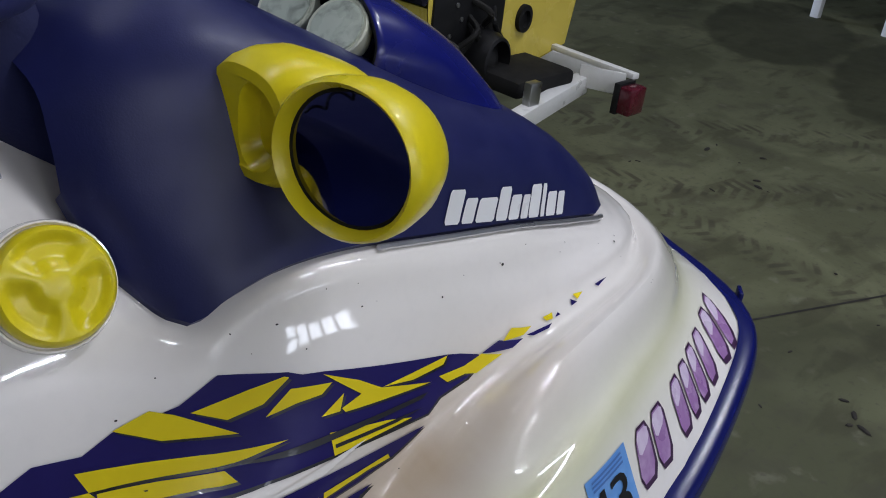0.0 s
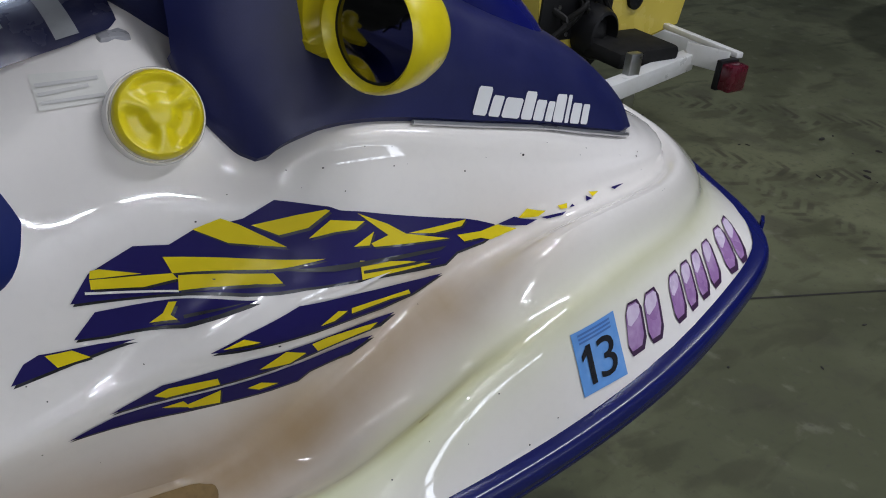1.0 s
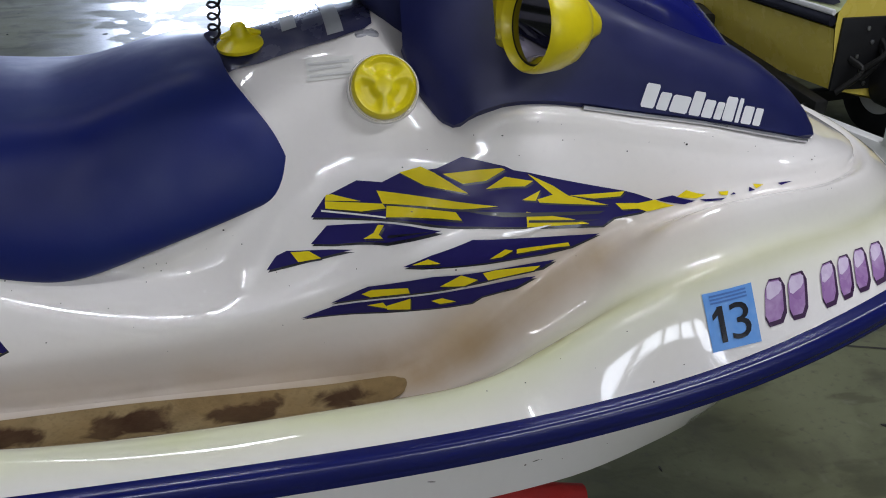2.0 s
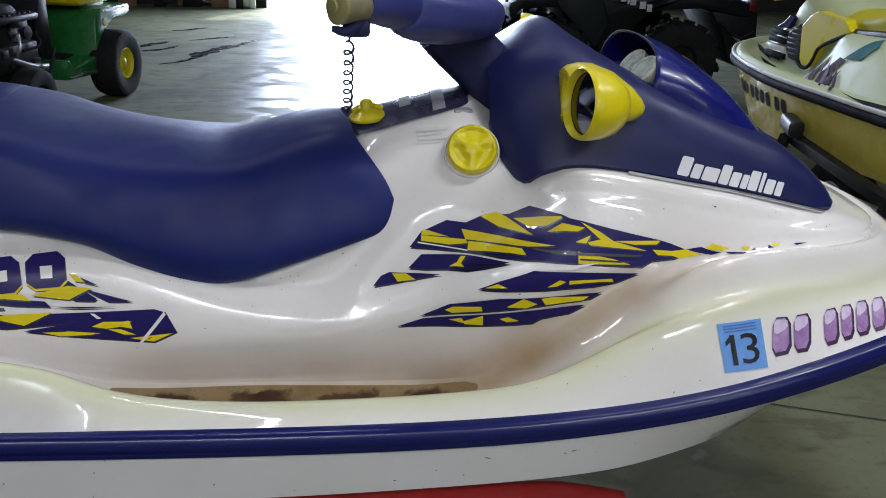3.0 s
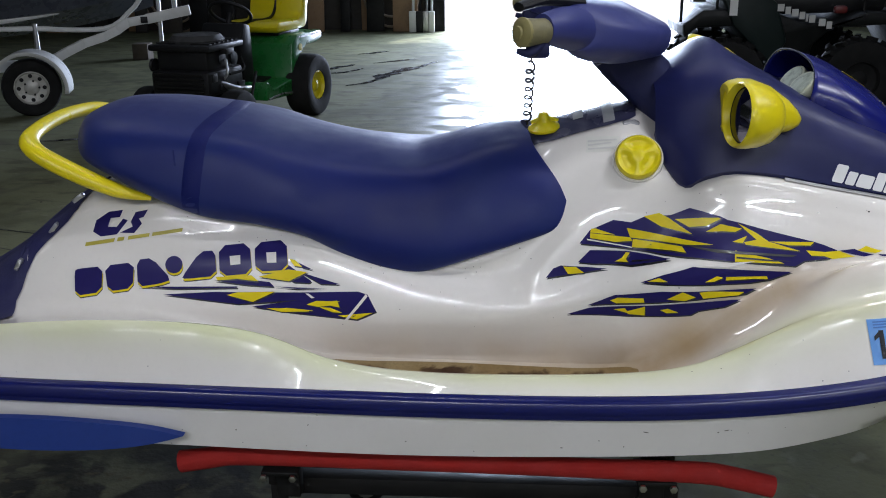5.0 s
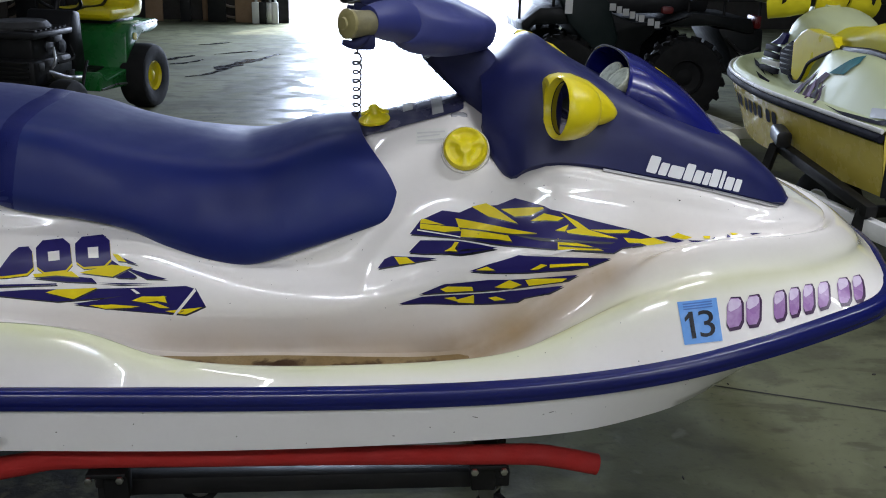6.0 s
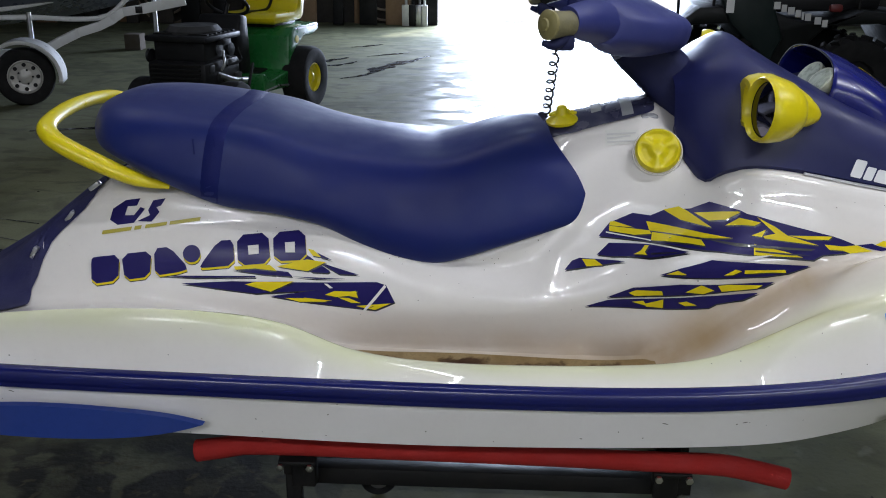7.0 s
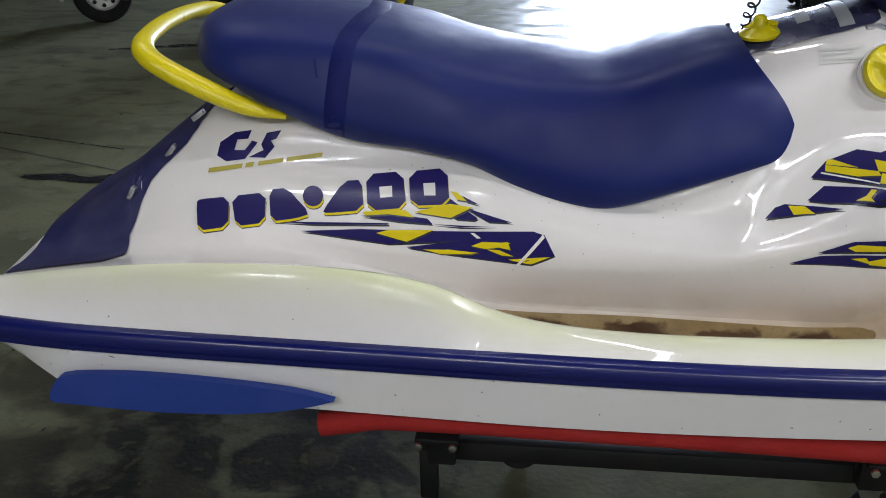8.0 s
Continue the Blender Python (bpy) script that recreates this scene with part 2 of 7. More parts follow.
# ---- the large structure ----
def floor_material():
    m = bpy.data.materials.new("worn_concrete")
    m.use_nodes = True
    n, k = m.node_tree.nodes, m.node_tree.links
    b = n["Principled BSDF"]
    b.inputs["Specular IOR Level"].default_value = 0.17
    at = n.new("ShaderNodeTexCoord").outputs["Object"]

    def tex(sc, detail, dist=0.0):
        t = n.new("ShaderNodeTexNoise")
        t.inputs["Scale"].default_value, t.inputs["Detail"].default_value, t.inputs["Distortion"].default_value = sc, detail, dist
        k.new(at, t.inputs["Vector"])
        return t.outputs["Fac"]

    def rng(src, lo, hi, a, c):
        r = n.new("ShaderNodeMapRange")
        r.interpolation_type = "SMOOTHSTEP"
        for i, v in zip((1, 2, 3, 4), (lo, hi, a, c)):
            r.inputs[i].default_value = v
        k.new(src, r.inputs[0])
        return r.outputs[0]

    def mixc(fac, a, c):
        x = n.new("ShaderNodeMix")
        x.data_type = "RGBA"
        k.new(fac, x.inputs[0])
        for sock, v in ((x.inputs[6], a), (x.inputs[7], c)):
            if isinstance(v, tuple):
                sock.default_value = (*v, 1)
            else:
                k.new(v, sock)
        return x.outputs[2]

    def mul(a, c):
        x = n.new("ShaderNodeMath")
        x.operation = "MULTIPLY"
        k.new(a, x.inputs[0])
        k.new(c, x.inputs[1])
        return x.outputs[0]

    col = mixc(rng(tex(0.7, 7, 0.0), 0.35, 0.7, 0.0, 1.0), (0.162, 0.167, 0.094), (0.106, 0.112, 0.064))
    col = mixc(rng(tex(1.5, 10, 0.9), 0.48, 0.62, 0.0, 0.5), col, (0.062, 0.065, 0.036))
    col = mixc(rng(tex(4.5, 10, 0.3), 0.52, 0.70, 0.0, 0.55), col, (0.066, 0.063, 0.044))
    col = mixc(rng(tex(11.0, 6, 0.2), 0.60, 0.74, 0.0, 0.45), col, (0.20, 0.195, 0.140))
    col = mixc(rng(tex(45, 6), 0.55, 0.75, 0.0, 0.5), col, (0.07, 0.066, 0.052))
    # scuffed dark blotches drawn out in one direction
    mp = n.new("ShaderNodeMapping")
    mp.inputs["Rotation"].default_value = (0, 0, radians(28))
    mp.inputs["Scale"].default_value = (3.2, 9.0, 1)
    k.new(at, mp.inputs["Vector"])
    drawn = n.new("ShaderNodeTexNoise")
    drawn.inputs["Scale"].default_value, drawn.inputs["Detail"].default_value, drawn.inputs["Distortion"].default_value = 1.0, 9, 0.4
    k.new(mp.outputs[0], drawn.inputs["Vector"])
    col = mixc(rng(drawn.outputs["Fac"], 0.54, 0.65, 0.0, 0.5), col, (0.055, 0.053, 0.032))
    wet = rng(tex(2.4, 11, 0.5), 0.47, 0.505, 0.0, 1.0)
    spl = n.new("ShaderNodeSeparateXYZ")
    k.new(at, spl.inputs[0])
    far = mul(rng(spl.outputs["Y"], 2.6, 3.4, 0.0, 1.0), mul(rng(spl.outputs["X"], -0.9, 0.05, 0.0, 1.0), rng(spl.outputs["X"], 2.6, 3.2, 1.0, 0.0)))
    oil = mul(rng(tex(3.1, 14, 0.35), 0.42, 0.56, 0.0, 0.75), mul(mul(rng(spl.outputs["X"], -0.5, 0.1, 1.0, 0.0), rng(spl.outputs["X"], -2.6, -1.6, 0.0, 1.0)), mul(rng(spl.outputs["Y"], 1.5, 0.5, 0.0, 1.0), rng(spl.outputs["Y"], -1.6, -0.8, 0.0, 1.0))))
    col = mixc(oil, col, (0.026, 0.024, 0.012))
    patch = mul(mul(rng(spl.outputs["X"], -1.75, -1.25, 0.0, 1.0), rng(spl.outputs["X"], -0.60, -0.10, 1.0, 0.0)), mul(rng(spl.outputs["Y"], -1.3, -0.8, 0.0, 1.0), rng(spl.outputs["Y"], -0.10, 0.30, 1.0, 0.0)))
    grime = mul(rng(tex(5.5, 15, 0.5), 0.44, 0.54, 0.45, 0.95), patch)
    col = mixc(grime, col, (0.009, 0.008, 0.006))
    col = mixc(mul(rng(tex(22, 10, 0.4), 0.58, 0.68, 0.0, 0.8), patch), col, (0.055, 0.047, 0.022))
    # shadows of unseen things painted as two dark ellipses, one soft dark patch, muddy tyre tracks
    for cx, cy, rx, ry, turn, soft_in, most in ((6.1, 1.62, 0.90, 0.46, 20, 0.92, 0.66), (5.75, 0.66, 0.95, 0.40, 15, 0.92, 0.66), (2.75, -0.35, 0.65, 0.28, -35, 0.3, 0.45)):
        mp = n.new("ShaderNodeMapping")
        mp.vector_type = "TEXTURE"
        mp.inputs["Location"].default_value = (cx, cy, 0)
        mp.inputs["Rotation"].default_value = (0, 0, radians(turn))
        mp.inputs["Scale"].default_value = (rx, ry, 1)
        k.new(at, mp.inputs["Vector"])
        ln = n.new("ShaderNodeVectorMath")
        ln.operation = "LENGTH"
        k.new(mp.outputs[0], ln.inputs[0])
        ad = n.new("ShaderNodeMath")
        ad.operation = "ADD"
        k.new(ln.outputs["Value"], ad.inputs[0])
        k.new(rng(tex(5, 6), 0.3, 0.7, -0.05, 0.05), ad.inputs[1])
        col = mixc(rng(ad.outputs[0], soft_in, 1.04, most, 0.0), col, (0.042, 0.044, 0.026))
    for (ax, ay), (bx, by) in (((3.3, 1.55), (4.9, 0.05)), ((2.9, 1.05), (4.3, -0.35)), ((3.0, 0.9), (3.1, -1.6))):
        length = math.hypot(bx - ax, by - ay)
        mp = n.new("ShaderNodeMapping")
        mp.vector_type = "TEXTURE"
        mp.inputs["Location"].default_value = ((ax + bx) / 2, (ay + by) / 2, 0)
        mp.inputs["Rotation"].default_value = (0, 0, math.atan2(by - ay, bx - ax))
        k.new(at, mp.inputs["Vector"])
        sp = n.new("ShaderNodeSeparateXYZ")
        k.new(mp.outputs[0], sp.inputs[0])
        side = n.new("ShaderNodeMath")
        side.operation = "ABSOLUTE"
        k.new(sp.outputs["Y"], side.inputs[0])
        run = n.new("ShaderNodeMath")
        run.operation = "ABSOLUTE"
        k.new(sp.outputs["X"], run.inputs[0])
        slant = n.new("ShaderNodeMath")
        slant.operation = "MULTIPLY_ADD"
        k.new(side.outputs[0], slant.inputs[0])
        slant.inputs[1].default_value = 0.55
        k.new(sp.outputs["X"], slant.inputs[2])
        ripple = n.new("ShaderNodeMath")
        ripple.operation = "PINGPONG"
        k.new(slant.outputs[0], ripple.inputs[0])
        ripple.inputs[1].default_value = 0.028
        print_on = mul(rng(ripple.outputs[0], 0.008, 0.020, 0.0, 1.0), rng(tex(9, 5), 0.42, 0.60, 0.0, 0.75))
        track = mul(mul(rng(side.outputs[0], 0.075, 0.11, 1.0, 0.0), rng(run.outputs[0], length * 0.35, length * 0.55, 1.0, 0.0)), print_on)
        col = mixc(track, col, (0.060, 0.056, 0.038))
    k.new(mixc(mul(wet, far), col, (0.07, 0.07, 0.065)), b.inputs["Base Color"])
    worn = n.new("ShaderNodeMix")
    worn.data_type = "FLOAT"
    k.new(far, worn.inputs[0])
    k.new(rng(tex(6, 5), 0.3, 0.7, 0.70, 0.90), worn.inputs[2])
    worn.inputs[3].default_value = 0.55
    dry = worn.outputs[0]
    x = n.new("ShaderNodeMix")
    x.data_type = "FLOAT"
    k.new(mul(wet, far), x.inputs[0])
    k.new(dry, x.inputs[2])
    x.inputs[3].default_value = 0.17
    k.new(x.outputs[0], b.inputs["Roughness"])
    bp = n.new("ShaderNodeBump")
    bp.inputs["Strength"].default_value, bp.inputs["Distance"].default_value = 0.35, 0.004
    k.new(tex(60, 8), bp.inputs["Height"])
    k.new(bp.outputs[0], b.inputs["Normal"])
    return m


# colour of the unseen south wall, pale so that it bounces fill light
BOUNCEWALL = mat("pale_bounce_wall", (0.5, 0.5, 0.49), 0.6, stain=(0.36, 0.35, 0.32), amount=0.4, scale=1.2, grain=0.1, grain_scale=20)
X0, X1, Y0, Y1 = -9.0, 11.0, -6.0, 12.2
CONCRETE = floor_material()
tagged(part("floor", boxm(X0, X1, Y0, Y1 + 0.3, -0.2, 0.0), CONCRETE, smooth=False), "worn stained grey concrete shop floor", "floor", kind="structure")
tagged(part("ground", boxm(-60, 60, Y1 + 0.3, 90, -0.25, -0.02), mat("pale_gravel", (0.62, 0.60, 0.57), 0.9, stain=(0.5, 0.48, 0.45), amount=0.5, scale=2), smooth=False), "pale gravel yard outside the open doorway", "ground", kind="structure")
# saw-cut joint and wet streaks on the floor
JOINT = mat("dirt_filled_joint", (0.02, 0.018, 0.015), 0.9, stain=(0.05, 0.045, 0.035), amount=0.6, scale=20)
bm = bmesh.new()
ja, jb = Vector((-8.5, 4.32, 0)), Vector((10.5, -3.13, 0))
jn = Vector((jb.y - ja.y, ja.x - jb.x, 0)).normalized() * 0.0045
row = []
for i in range(121):
    q = ja.lerp(jb, i / 120) + jn * (0.6 * noise.noise(Vector((i * 0.31, 2.0, 0))))
    row.append((bm.verts.new((q.x - jn.x, q.y - jn.y, 0.0015)), bm.verts.new((q.x + jn.x, q.y + jn.y, 0.0015))))
for (a, b), (c, d) in zip(row, row[1:]):
    bm.faces.new((a, b, d, c))
tagged(part("floor_joint", bm, JOINT, smooth=False), "dirt-filled joint across the concrete floor", "floor joint", kind="structure")
WETM = mat("wet_stain", (0.018, 0.018, 0.02), 0.25, stain=(0.04, 0.04, 0.042), amount=0.5, scale=8)


def streak(points, widths):
    """A flat dark wet streak or crack along a line, with a ragged edge."""
    c = smooth_curve([(x, y, 0.003) for x, y in points], 40)
    w = np.interp(np.linspace(0, 1, 40), np.linspace(0, 1, len(widths)), widths)
    bm = bmesh.new()
    rows = []
    for i, q in enumerate(c):
        t = Vector(c[min(i + 1, 39)] - c[max(i - 1, 0)]).normalized()
        o = Vector((-t.y, t.x, 0))
        a = w[i] * (0.7 + 0.9 * noise.noise(Vector((q[0] * 6, q[1] * 6, 1))))
        b = w[i] * (0.7 + 0.9 * noise.noise(Vector((q[0] * 6, q[1] * 6, 5))))
        rows.append((bm.verts.new(Vector(q) + o * max(0.004, a)), bm.verts.new(Vector(q) - o * max(0.004, b))))
    for (a, b), (e, f) in zip(rows, rows[1:]):
        bm.faces.new((a, b, f, e))
    return tagged(part("wet_streak", bm, WETM, smooth=False), "dark wet streak or thin crack on the concrete", "stain", "wet streaks")


streak([(-1.50, 6.92), (-1.30, 7.15), (-1.20, 7.55), (-1.08, 7.9), (-0.92, 8.2), (-0.74, 8.6)], [0.02, 0.05, 0.11, 0.12, 0.05, 0.02])
streak([(-2.05, 7.95), (-1.85, 8.1), (-1.65, 8.4)], [0.02, 0.09, 0.03])
streak([(-1.80, 7.72), (-1.66, 7.82), (-1.50, 8.1)], [0.02, 0.06, 0.02])
streak([(-1.45, 8.5), (-1.2, 8.7), (-1.0, 8.85)], [0.01, 0.04, 0.02])
streak([(-1.75, 9.3), (-1.6, 9.4), (-1.4, 9.6)], [0.02, 0.06, 0.02])
streak([(-3.4, 4.35), (-2.9, 4.5), (-2.4, 4.62)], [0.02, 0.05, 0.02])
# a second crack in the floor, drawn as a very thin streak
streak([(-6.2, 3.28), (-4.2, 2.72), (-2.3, 2.15)], [0.006, 0.006, 0.004])
streak([(-2.6, 1.75), (-2.3, 1.72), (-2.05, 1.8)], [0.02, 0.07, 0.03])
# litter on the bare floor
rs = random.Random(11)
bm = bmesh.new()
for i in range(150):
    if i < 12:
        x, y = ((3.556, 0.442), (2.359, -0.445), (3.775, 0.757), (3.296, 0.885), (3.9, 0.6), (2.42, -0.40))[i % 6]
        x, y = x + rs.uniform(-0.05, 0.05), y + rs.uniform(-0.04, 0.04)
    else:
        x, y = rs.uniform(-3.5, 4.5), rs.uniform(-1.4, 5.0)
    r = rs.uniform(0.004, 0.010) * (1.25 if i < 12 else 0.8)
    a0 = rs.uniform(0, 3)
    lathe(bm, [(r, 0.0), (r * 0.8, r * 0.4), (r * 0.2, r * 0.55)], 6, Matrix.Translation((x, y, 0.001)) @ Matrix.Rotation(a0, 4, "Z") @ Matrix.Diagonal((rs.uniform(1, 2.6), rs.uniform(0.5, 1), 1, 1)))
tagged(part("floor_litter", bm, mat("dark_crumbs", (0.025, 0.022, 0.018), 0.9, stain=(0.08, 0.07, 0.05), amount=0.6, scale=30)), "small dark crumbs and leaf bits on floor", "litter", kind="stuff")
D0, D1, DH = -1.0, 2.75, 3.3
bm = bmesh.new()
box(bm, X0, D0, Y1, Y1 + 0.25, 0, CEIL + 0.3)
box(bm, D1, X1, Y1, Y1 + 0.25, 0, CEIL + 0.3)
box(bm, D0, D1, Y1, Y1 + 0.25, DH, CEIL + 0.3)
tagged(part("wall_north", bm, WALLM, smooth=False), "dark board wall with a wide open doorway", "wall", kind="structure")
bm = bmesh.new()
box(bm, X0, X1, Y0 - 0.25, Y0, 0, 1.35)
box(bm, X0, X1, Y0 - 0.25, Y0, 1.77, CEIL + 0.3)
for a, b in zip([X0] + [w[1] for w in WINDOWS], [w[0] for w in WINDOWS] + [X1]):
    box(bm, a, b, Y0 - 0.25, Y0, 1.35, 1.77)
tagged(part("wall_south", bm, BOUNCEWALL, smooth=False), "unseen wall kept pale to bounce fill, with a wide window", "wall", kind="structure")
for i, (a, b) in enumerate(WINDOWS):
    win = thing("window_%d" % (i + 1), ((a + b) / 2, Y0 - 0.1, 1.35), "low white framed window of five panes", "window", kind="structure")
    for k in range(6):
        x = a + (b - a) * k / 5
        part("mullion", boxm(x - 0.04, x + 0.04, Y0 - 0.10, Y0 - 0.02, 1.36, 1.76, 0.004), WHITEP, win)
    for z in (1.39, 1.73):
        part("window_frame", boxm(a + 0.04, b - 0.04, Y0 - 0.098, Y0 - 0.022, z - 0.035, z + 0.035, 0.004), WHITEP, win)
tagged(part("wall_west", boxm(X0 - 0.25, X0, Y0 - 0.25, Y1 + 0.25, 0, CEIL + 0.3), WALLM, smooth=False), "dark board wall", "wall", kind="structure")
tagged(part("wall_east", boxm(X1, X1 + 0.25, Y0 - 0.25, Y1 + 0.25, 0, CEIL + 0.3), WALLM, smooth=False), "dark board wall", "wall", kind="structure")
tagged(part("ceiling", boxm(X0, X1, Y0, Y1, CEIL, CEIL + 0.25), CEILM, smooth=False), "grey steel sheet ceiling", "ceiling", kind="structure")
for tx, ty in TUBES:
    fx = thing("ceiling_light", (tx, ty, CEIL), "long white fluorescent ceiling light fixture", "lamp", "ceiling lights")
    part("housing", boxm(tx - 1.0, tx + 1.0, ty - 0.1, ty + 0.1, CEIL - 0.12, CEIL - 0.002, 0.01), WHITEP, fx)

# ---- the watercraft ----
def resample(points, stations, bow_n, x_bow=1.0):
    """A line's points at the shared stations up to x_bow, then evenly along the rest of it."""
    c = smooth_curve(points, 400)
    out = []
    for x in stations:
        out.append(np.array([np.interp(x, c[:, 0], c[:, a]) for a in range(3)]))
    i0 = int(np.argmax(c[:, 0] >= x_bow))
    tail = np.vstack(([out[-1]], c[i0:]))
    d = np.concatenate(([0], np.cumsum(np.linalg.norm(np.diff(tail, axis=0), axis=1))))
    for s in np.linspace(0, d[-1], bow_n + 1)[1:]:
        out.append(np.array([np.interp(s, d, tail[:, a]) for a in range(3)]))
    return out


def across(pts, sub, sharp=()):
    """A smooth section through the lines' points, broken at the sharp ones."""
    out = []
    n = len(pts)
    for i in range(n - 1):
        p1, p2 = pts[i], pts[i + 1]
        t1 = (p2 - p1) if i == 0 or i in sharp else (p2 - pts[i - 1]) / 2
        t2 = (p2 - p1) if i + 1 == n - 1 or i + 1 in sharp else (pts[i + 2] - p1) / 2
        if i + 1 == n - 1 and (n - 1) not in sharp:
            t2 = np.array([0.0, p2[1] - p1[1], 0.0])
        lim = 1.6 * np.linalg.norm(p2 - p1)
        t1 = t1 * min(1, lim / (np.linalg.norm(t1) + 1e-9))
        t2 = t2 * min(1, lim / (np.linalg.norm(t2) + 1e-9))
        for s in range(sub):
            u = s / sub
            out.append((2 * u**3 - 3 * u**2 + 1) * p1 + (u**3 - 2 * u**2 + u) * t1 + (-2 * u**3 + 3 * u**2) * p2 + (u**3 - u**2) * t2)
    out.append(pts[-1])
    return out


def shell(lines, stations, bow_n=14, sub=4, sharp=(), both=True, x_bow=1.0, close_back=False):
    """A skin through lines of (x, half-width, height), mirrored to both sides."""
    cols = [resample(l, stations, bow_n, x_bow) for l in lines]
    bm = bmesh.new()
    rows = []
    for i in range(len(cols[0])):
        sec = across([c[i] for c in cols], sub, sharp)
        near = [bm.verts.new((p[0], -p[1], p[2])) for p in sec]
        far = [bm.verts.new((p[0], p[1], p[2])) for p in sec[-2::-1]] if both else []
        rows.append(near + far)
    for r, s in zip(rows, rows[1:]):
        for j in range(len(r) - 1):
            bm.faces.new((r[j], r[j + 1], s[j + 1], s[j]))
    if close_back:
        bm.faces.new(rows[0])
    bmesh.ops.remove_doubles(bm, verts=list(bm.verts), dist=0.0006)
    bmesh.ops.dissolve_degenerate(bm, edges=list(bm.edges), dist=0.0003)
    bmesh.ops.recalc_face_normals(bm, faces=list(bm.faces))
    return bm


STERN = -1.32
ST = [float(v) for v in np.concatenate((np.linspace(STERN, -1.0, 9), np.linspace(-0.97, 1.0, 64)))]
RAIL_LINE = [(STERN, 0.545, 0.512), (-1.1, 0.568, 0.510), (-0.5, 0.585, 0.505), (0.0, 0.592, 0.500), (0.4, 0.597, 0.507), (0.65, 0.596, 0.525), (0.86, 0.592, 0.556),
             (1.05, 0.575, 0.597), (1.24, 0.527, 0.633), (1.35, 0.482, 0.652), (1.405, 0.425, 0.660), (1.438, 0.355, 0.665), (1.463, 0.27, 0.670), (1.49, 0.18, 0.675), (1.508, 0.08, 0.677), (1.512, 0.0, 0.678)]
CREST = [(STERN, 0.47, 0.605), (-1.05, 0.515, 0.655), (-0.8, 0.53, 0.676), (-0.58, 0.53, 0.672), (-0.42, 0.53, 0.648), (-0.27, 0.525, 0.592), (-0.1, 0.515, 0.565), (0.15, 0.512, 0.560), (0.4, 0.52, 0.575),
         (0.55, 0.532, 0.615), (0.7, 0.531, 0.685), (0.86, 0.523, 0.732), (1.02, 0.488, 0.748), (1.19, 0.44, 0.746), (1.33, 0.36, 0.745), (1.42, 0.24, 0.745), (1.455, 0.1, 0.746), (1.462, 0.0, 0.746)]
FLOOR_OUT = [(STERN, 0.40, 0.585), (-1.0, 0.43, 0.63), (-0.7, 0.44, 0.62), (-0.5, 0.44, 0.565), (-0.32, 0.44, 0.508), (-0.1, 0.435, 0.497), (0.3, 0.43, 0.497), (0.42, 0.425, 0.512), (0.52, 0.437, 0.555),
             (0.60, 0.450, 0.618), (0.66, 0.456, 0.662), (0.71, 0.459, 0.702), (0.75, 0.459, 0.733), (0.80, 0.457, 0.774), (0.85, 0.452, 0.803), (0.92, 0.444, 0.822), (1.02, 0.428, 0.826), (1.15, 0.402, 0.824), (1.27, 0.338, 0.818), (1.35, 0.228, 0.812), (1.385, 0.1, 0.810), (1.392, 0.0, 0.810)]
FLOOR_IN = [(STERN, 0.34, 0.58), (-1.0, 0.34, 0.615), (-0.7, 0.335, 0.605), (-0.5, 0.31, 0.56), (-0.32, 0.30, 0.508), (0.0, 0.297, 0.496), (0.3, 0.305, 0.496), (0.42, 0.335, 0.520), (0.5, 0.368, 0.580),
            (0.56, 0.381, 0.635), (0.62, 0.389, 0.685), (0.7, 0.394, 0.733), (0.78, 0.396, 0.765), (0.88, 0.396, 0.788), (1.0, 0.391, 0.803), (1.15, 0.369, 0.810), (1.26, 0.310, 0.810), (1.33, 0.21, 0.808), (1.362, 0.1, 0.806), (1.37, 0.0, 0.806)]
BELLY = [(STERN, 0.28, 0.585), (-1.1, 0.29, 0.625), (-0.94, 0.30, 0.65), (-0.5, 0.325, 0.635), (-0.2, 0.325, 0.615), (0.1, 0.325, 0.615), (0.3, 0.335, 0.665), (0.48, 0.383, 0.738), (0.65, 0.385, 0.772),
         (0.85, 0.379, 0.800), (1.0, 0.367, 0.817), (1.15, 0.351, 0.825), (1.26, 0.298, 0.826), (1.325, 0.207, 0.823), (1.348, 0.1, 0.820), (1.354, 0.0, 0.820)]
UPPER = [(STERN, 0.2, 0.605), (-1.18, 0.22, 0.675), (-1.1, 0.235, 0.73), (-1.0, 0.24, 0.765), (-0.8, 0.245, 0.785), (-0.5, 0.25, 0.795), (-0.33, 0.252, 0.790), (-0.2, 0.256, 0.755), (-0.05, 0.265, 0.715), (0.05, 0.267, 0.702), (0.13, 0.267, 0.722), (0.19, 0.267, 0.770),
         (0.25, 0.268, 0.82), (0.34, 0.268, 0.89), (0.43, 0.282, 0.91), (0.52, 0.31, 0.90), (0.6, 0.324, 0.918), (0.7, 0.333, 0.912), (0.83, 0.342, 0.89), (1.0, 0.342, 0.86), (1.12, 0.333, 0.85), (1.21, 0.298, 0.848), (1.262, 0.21, 0.848), (1.283, 0.1, 0.848), (1.288, 0.0, 0.848)]
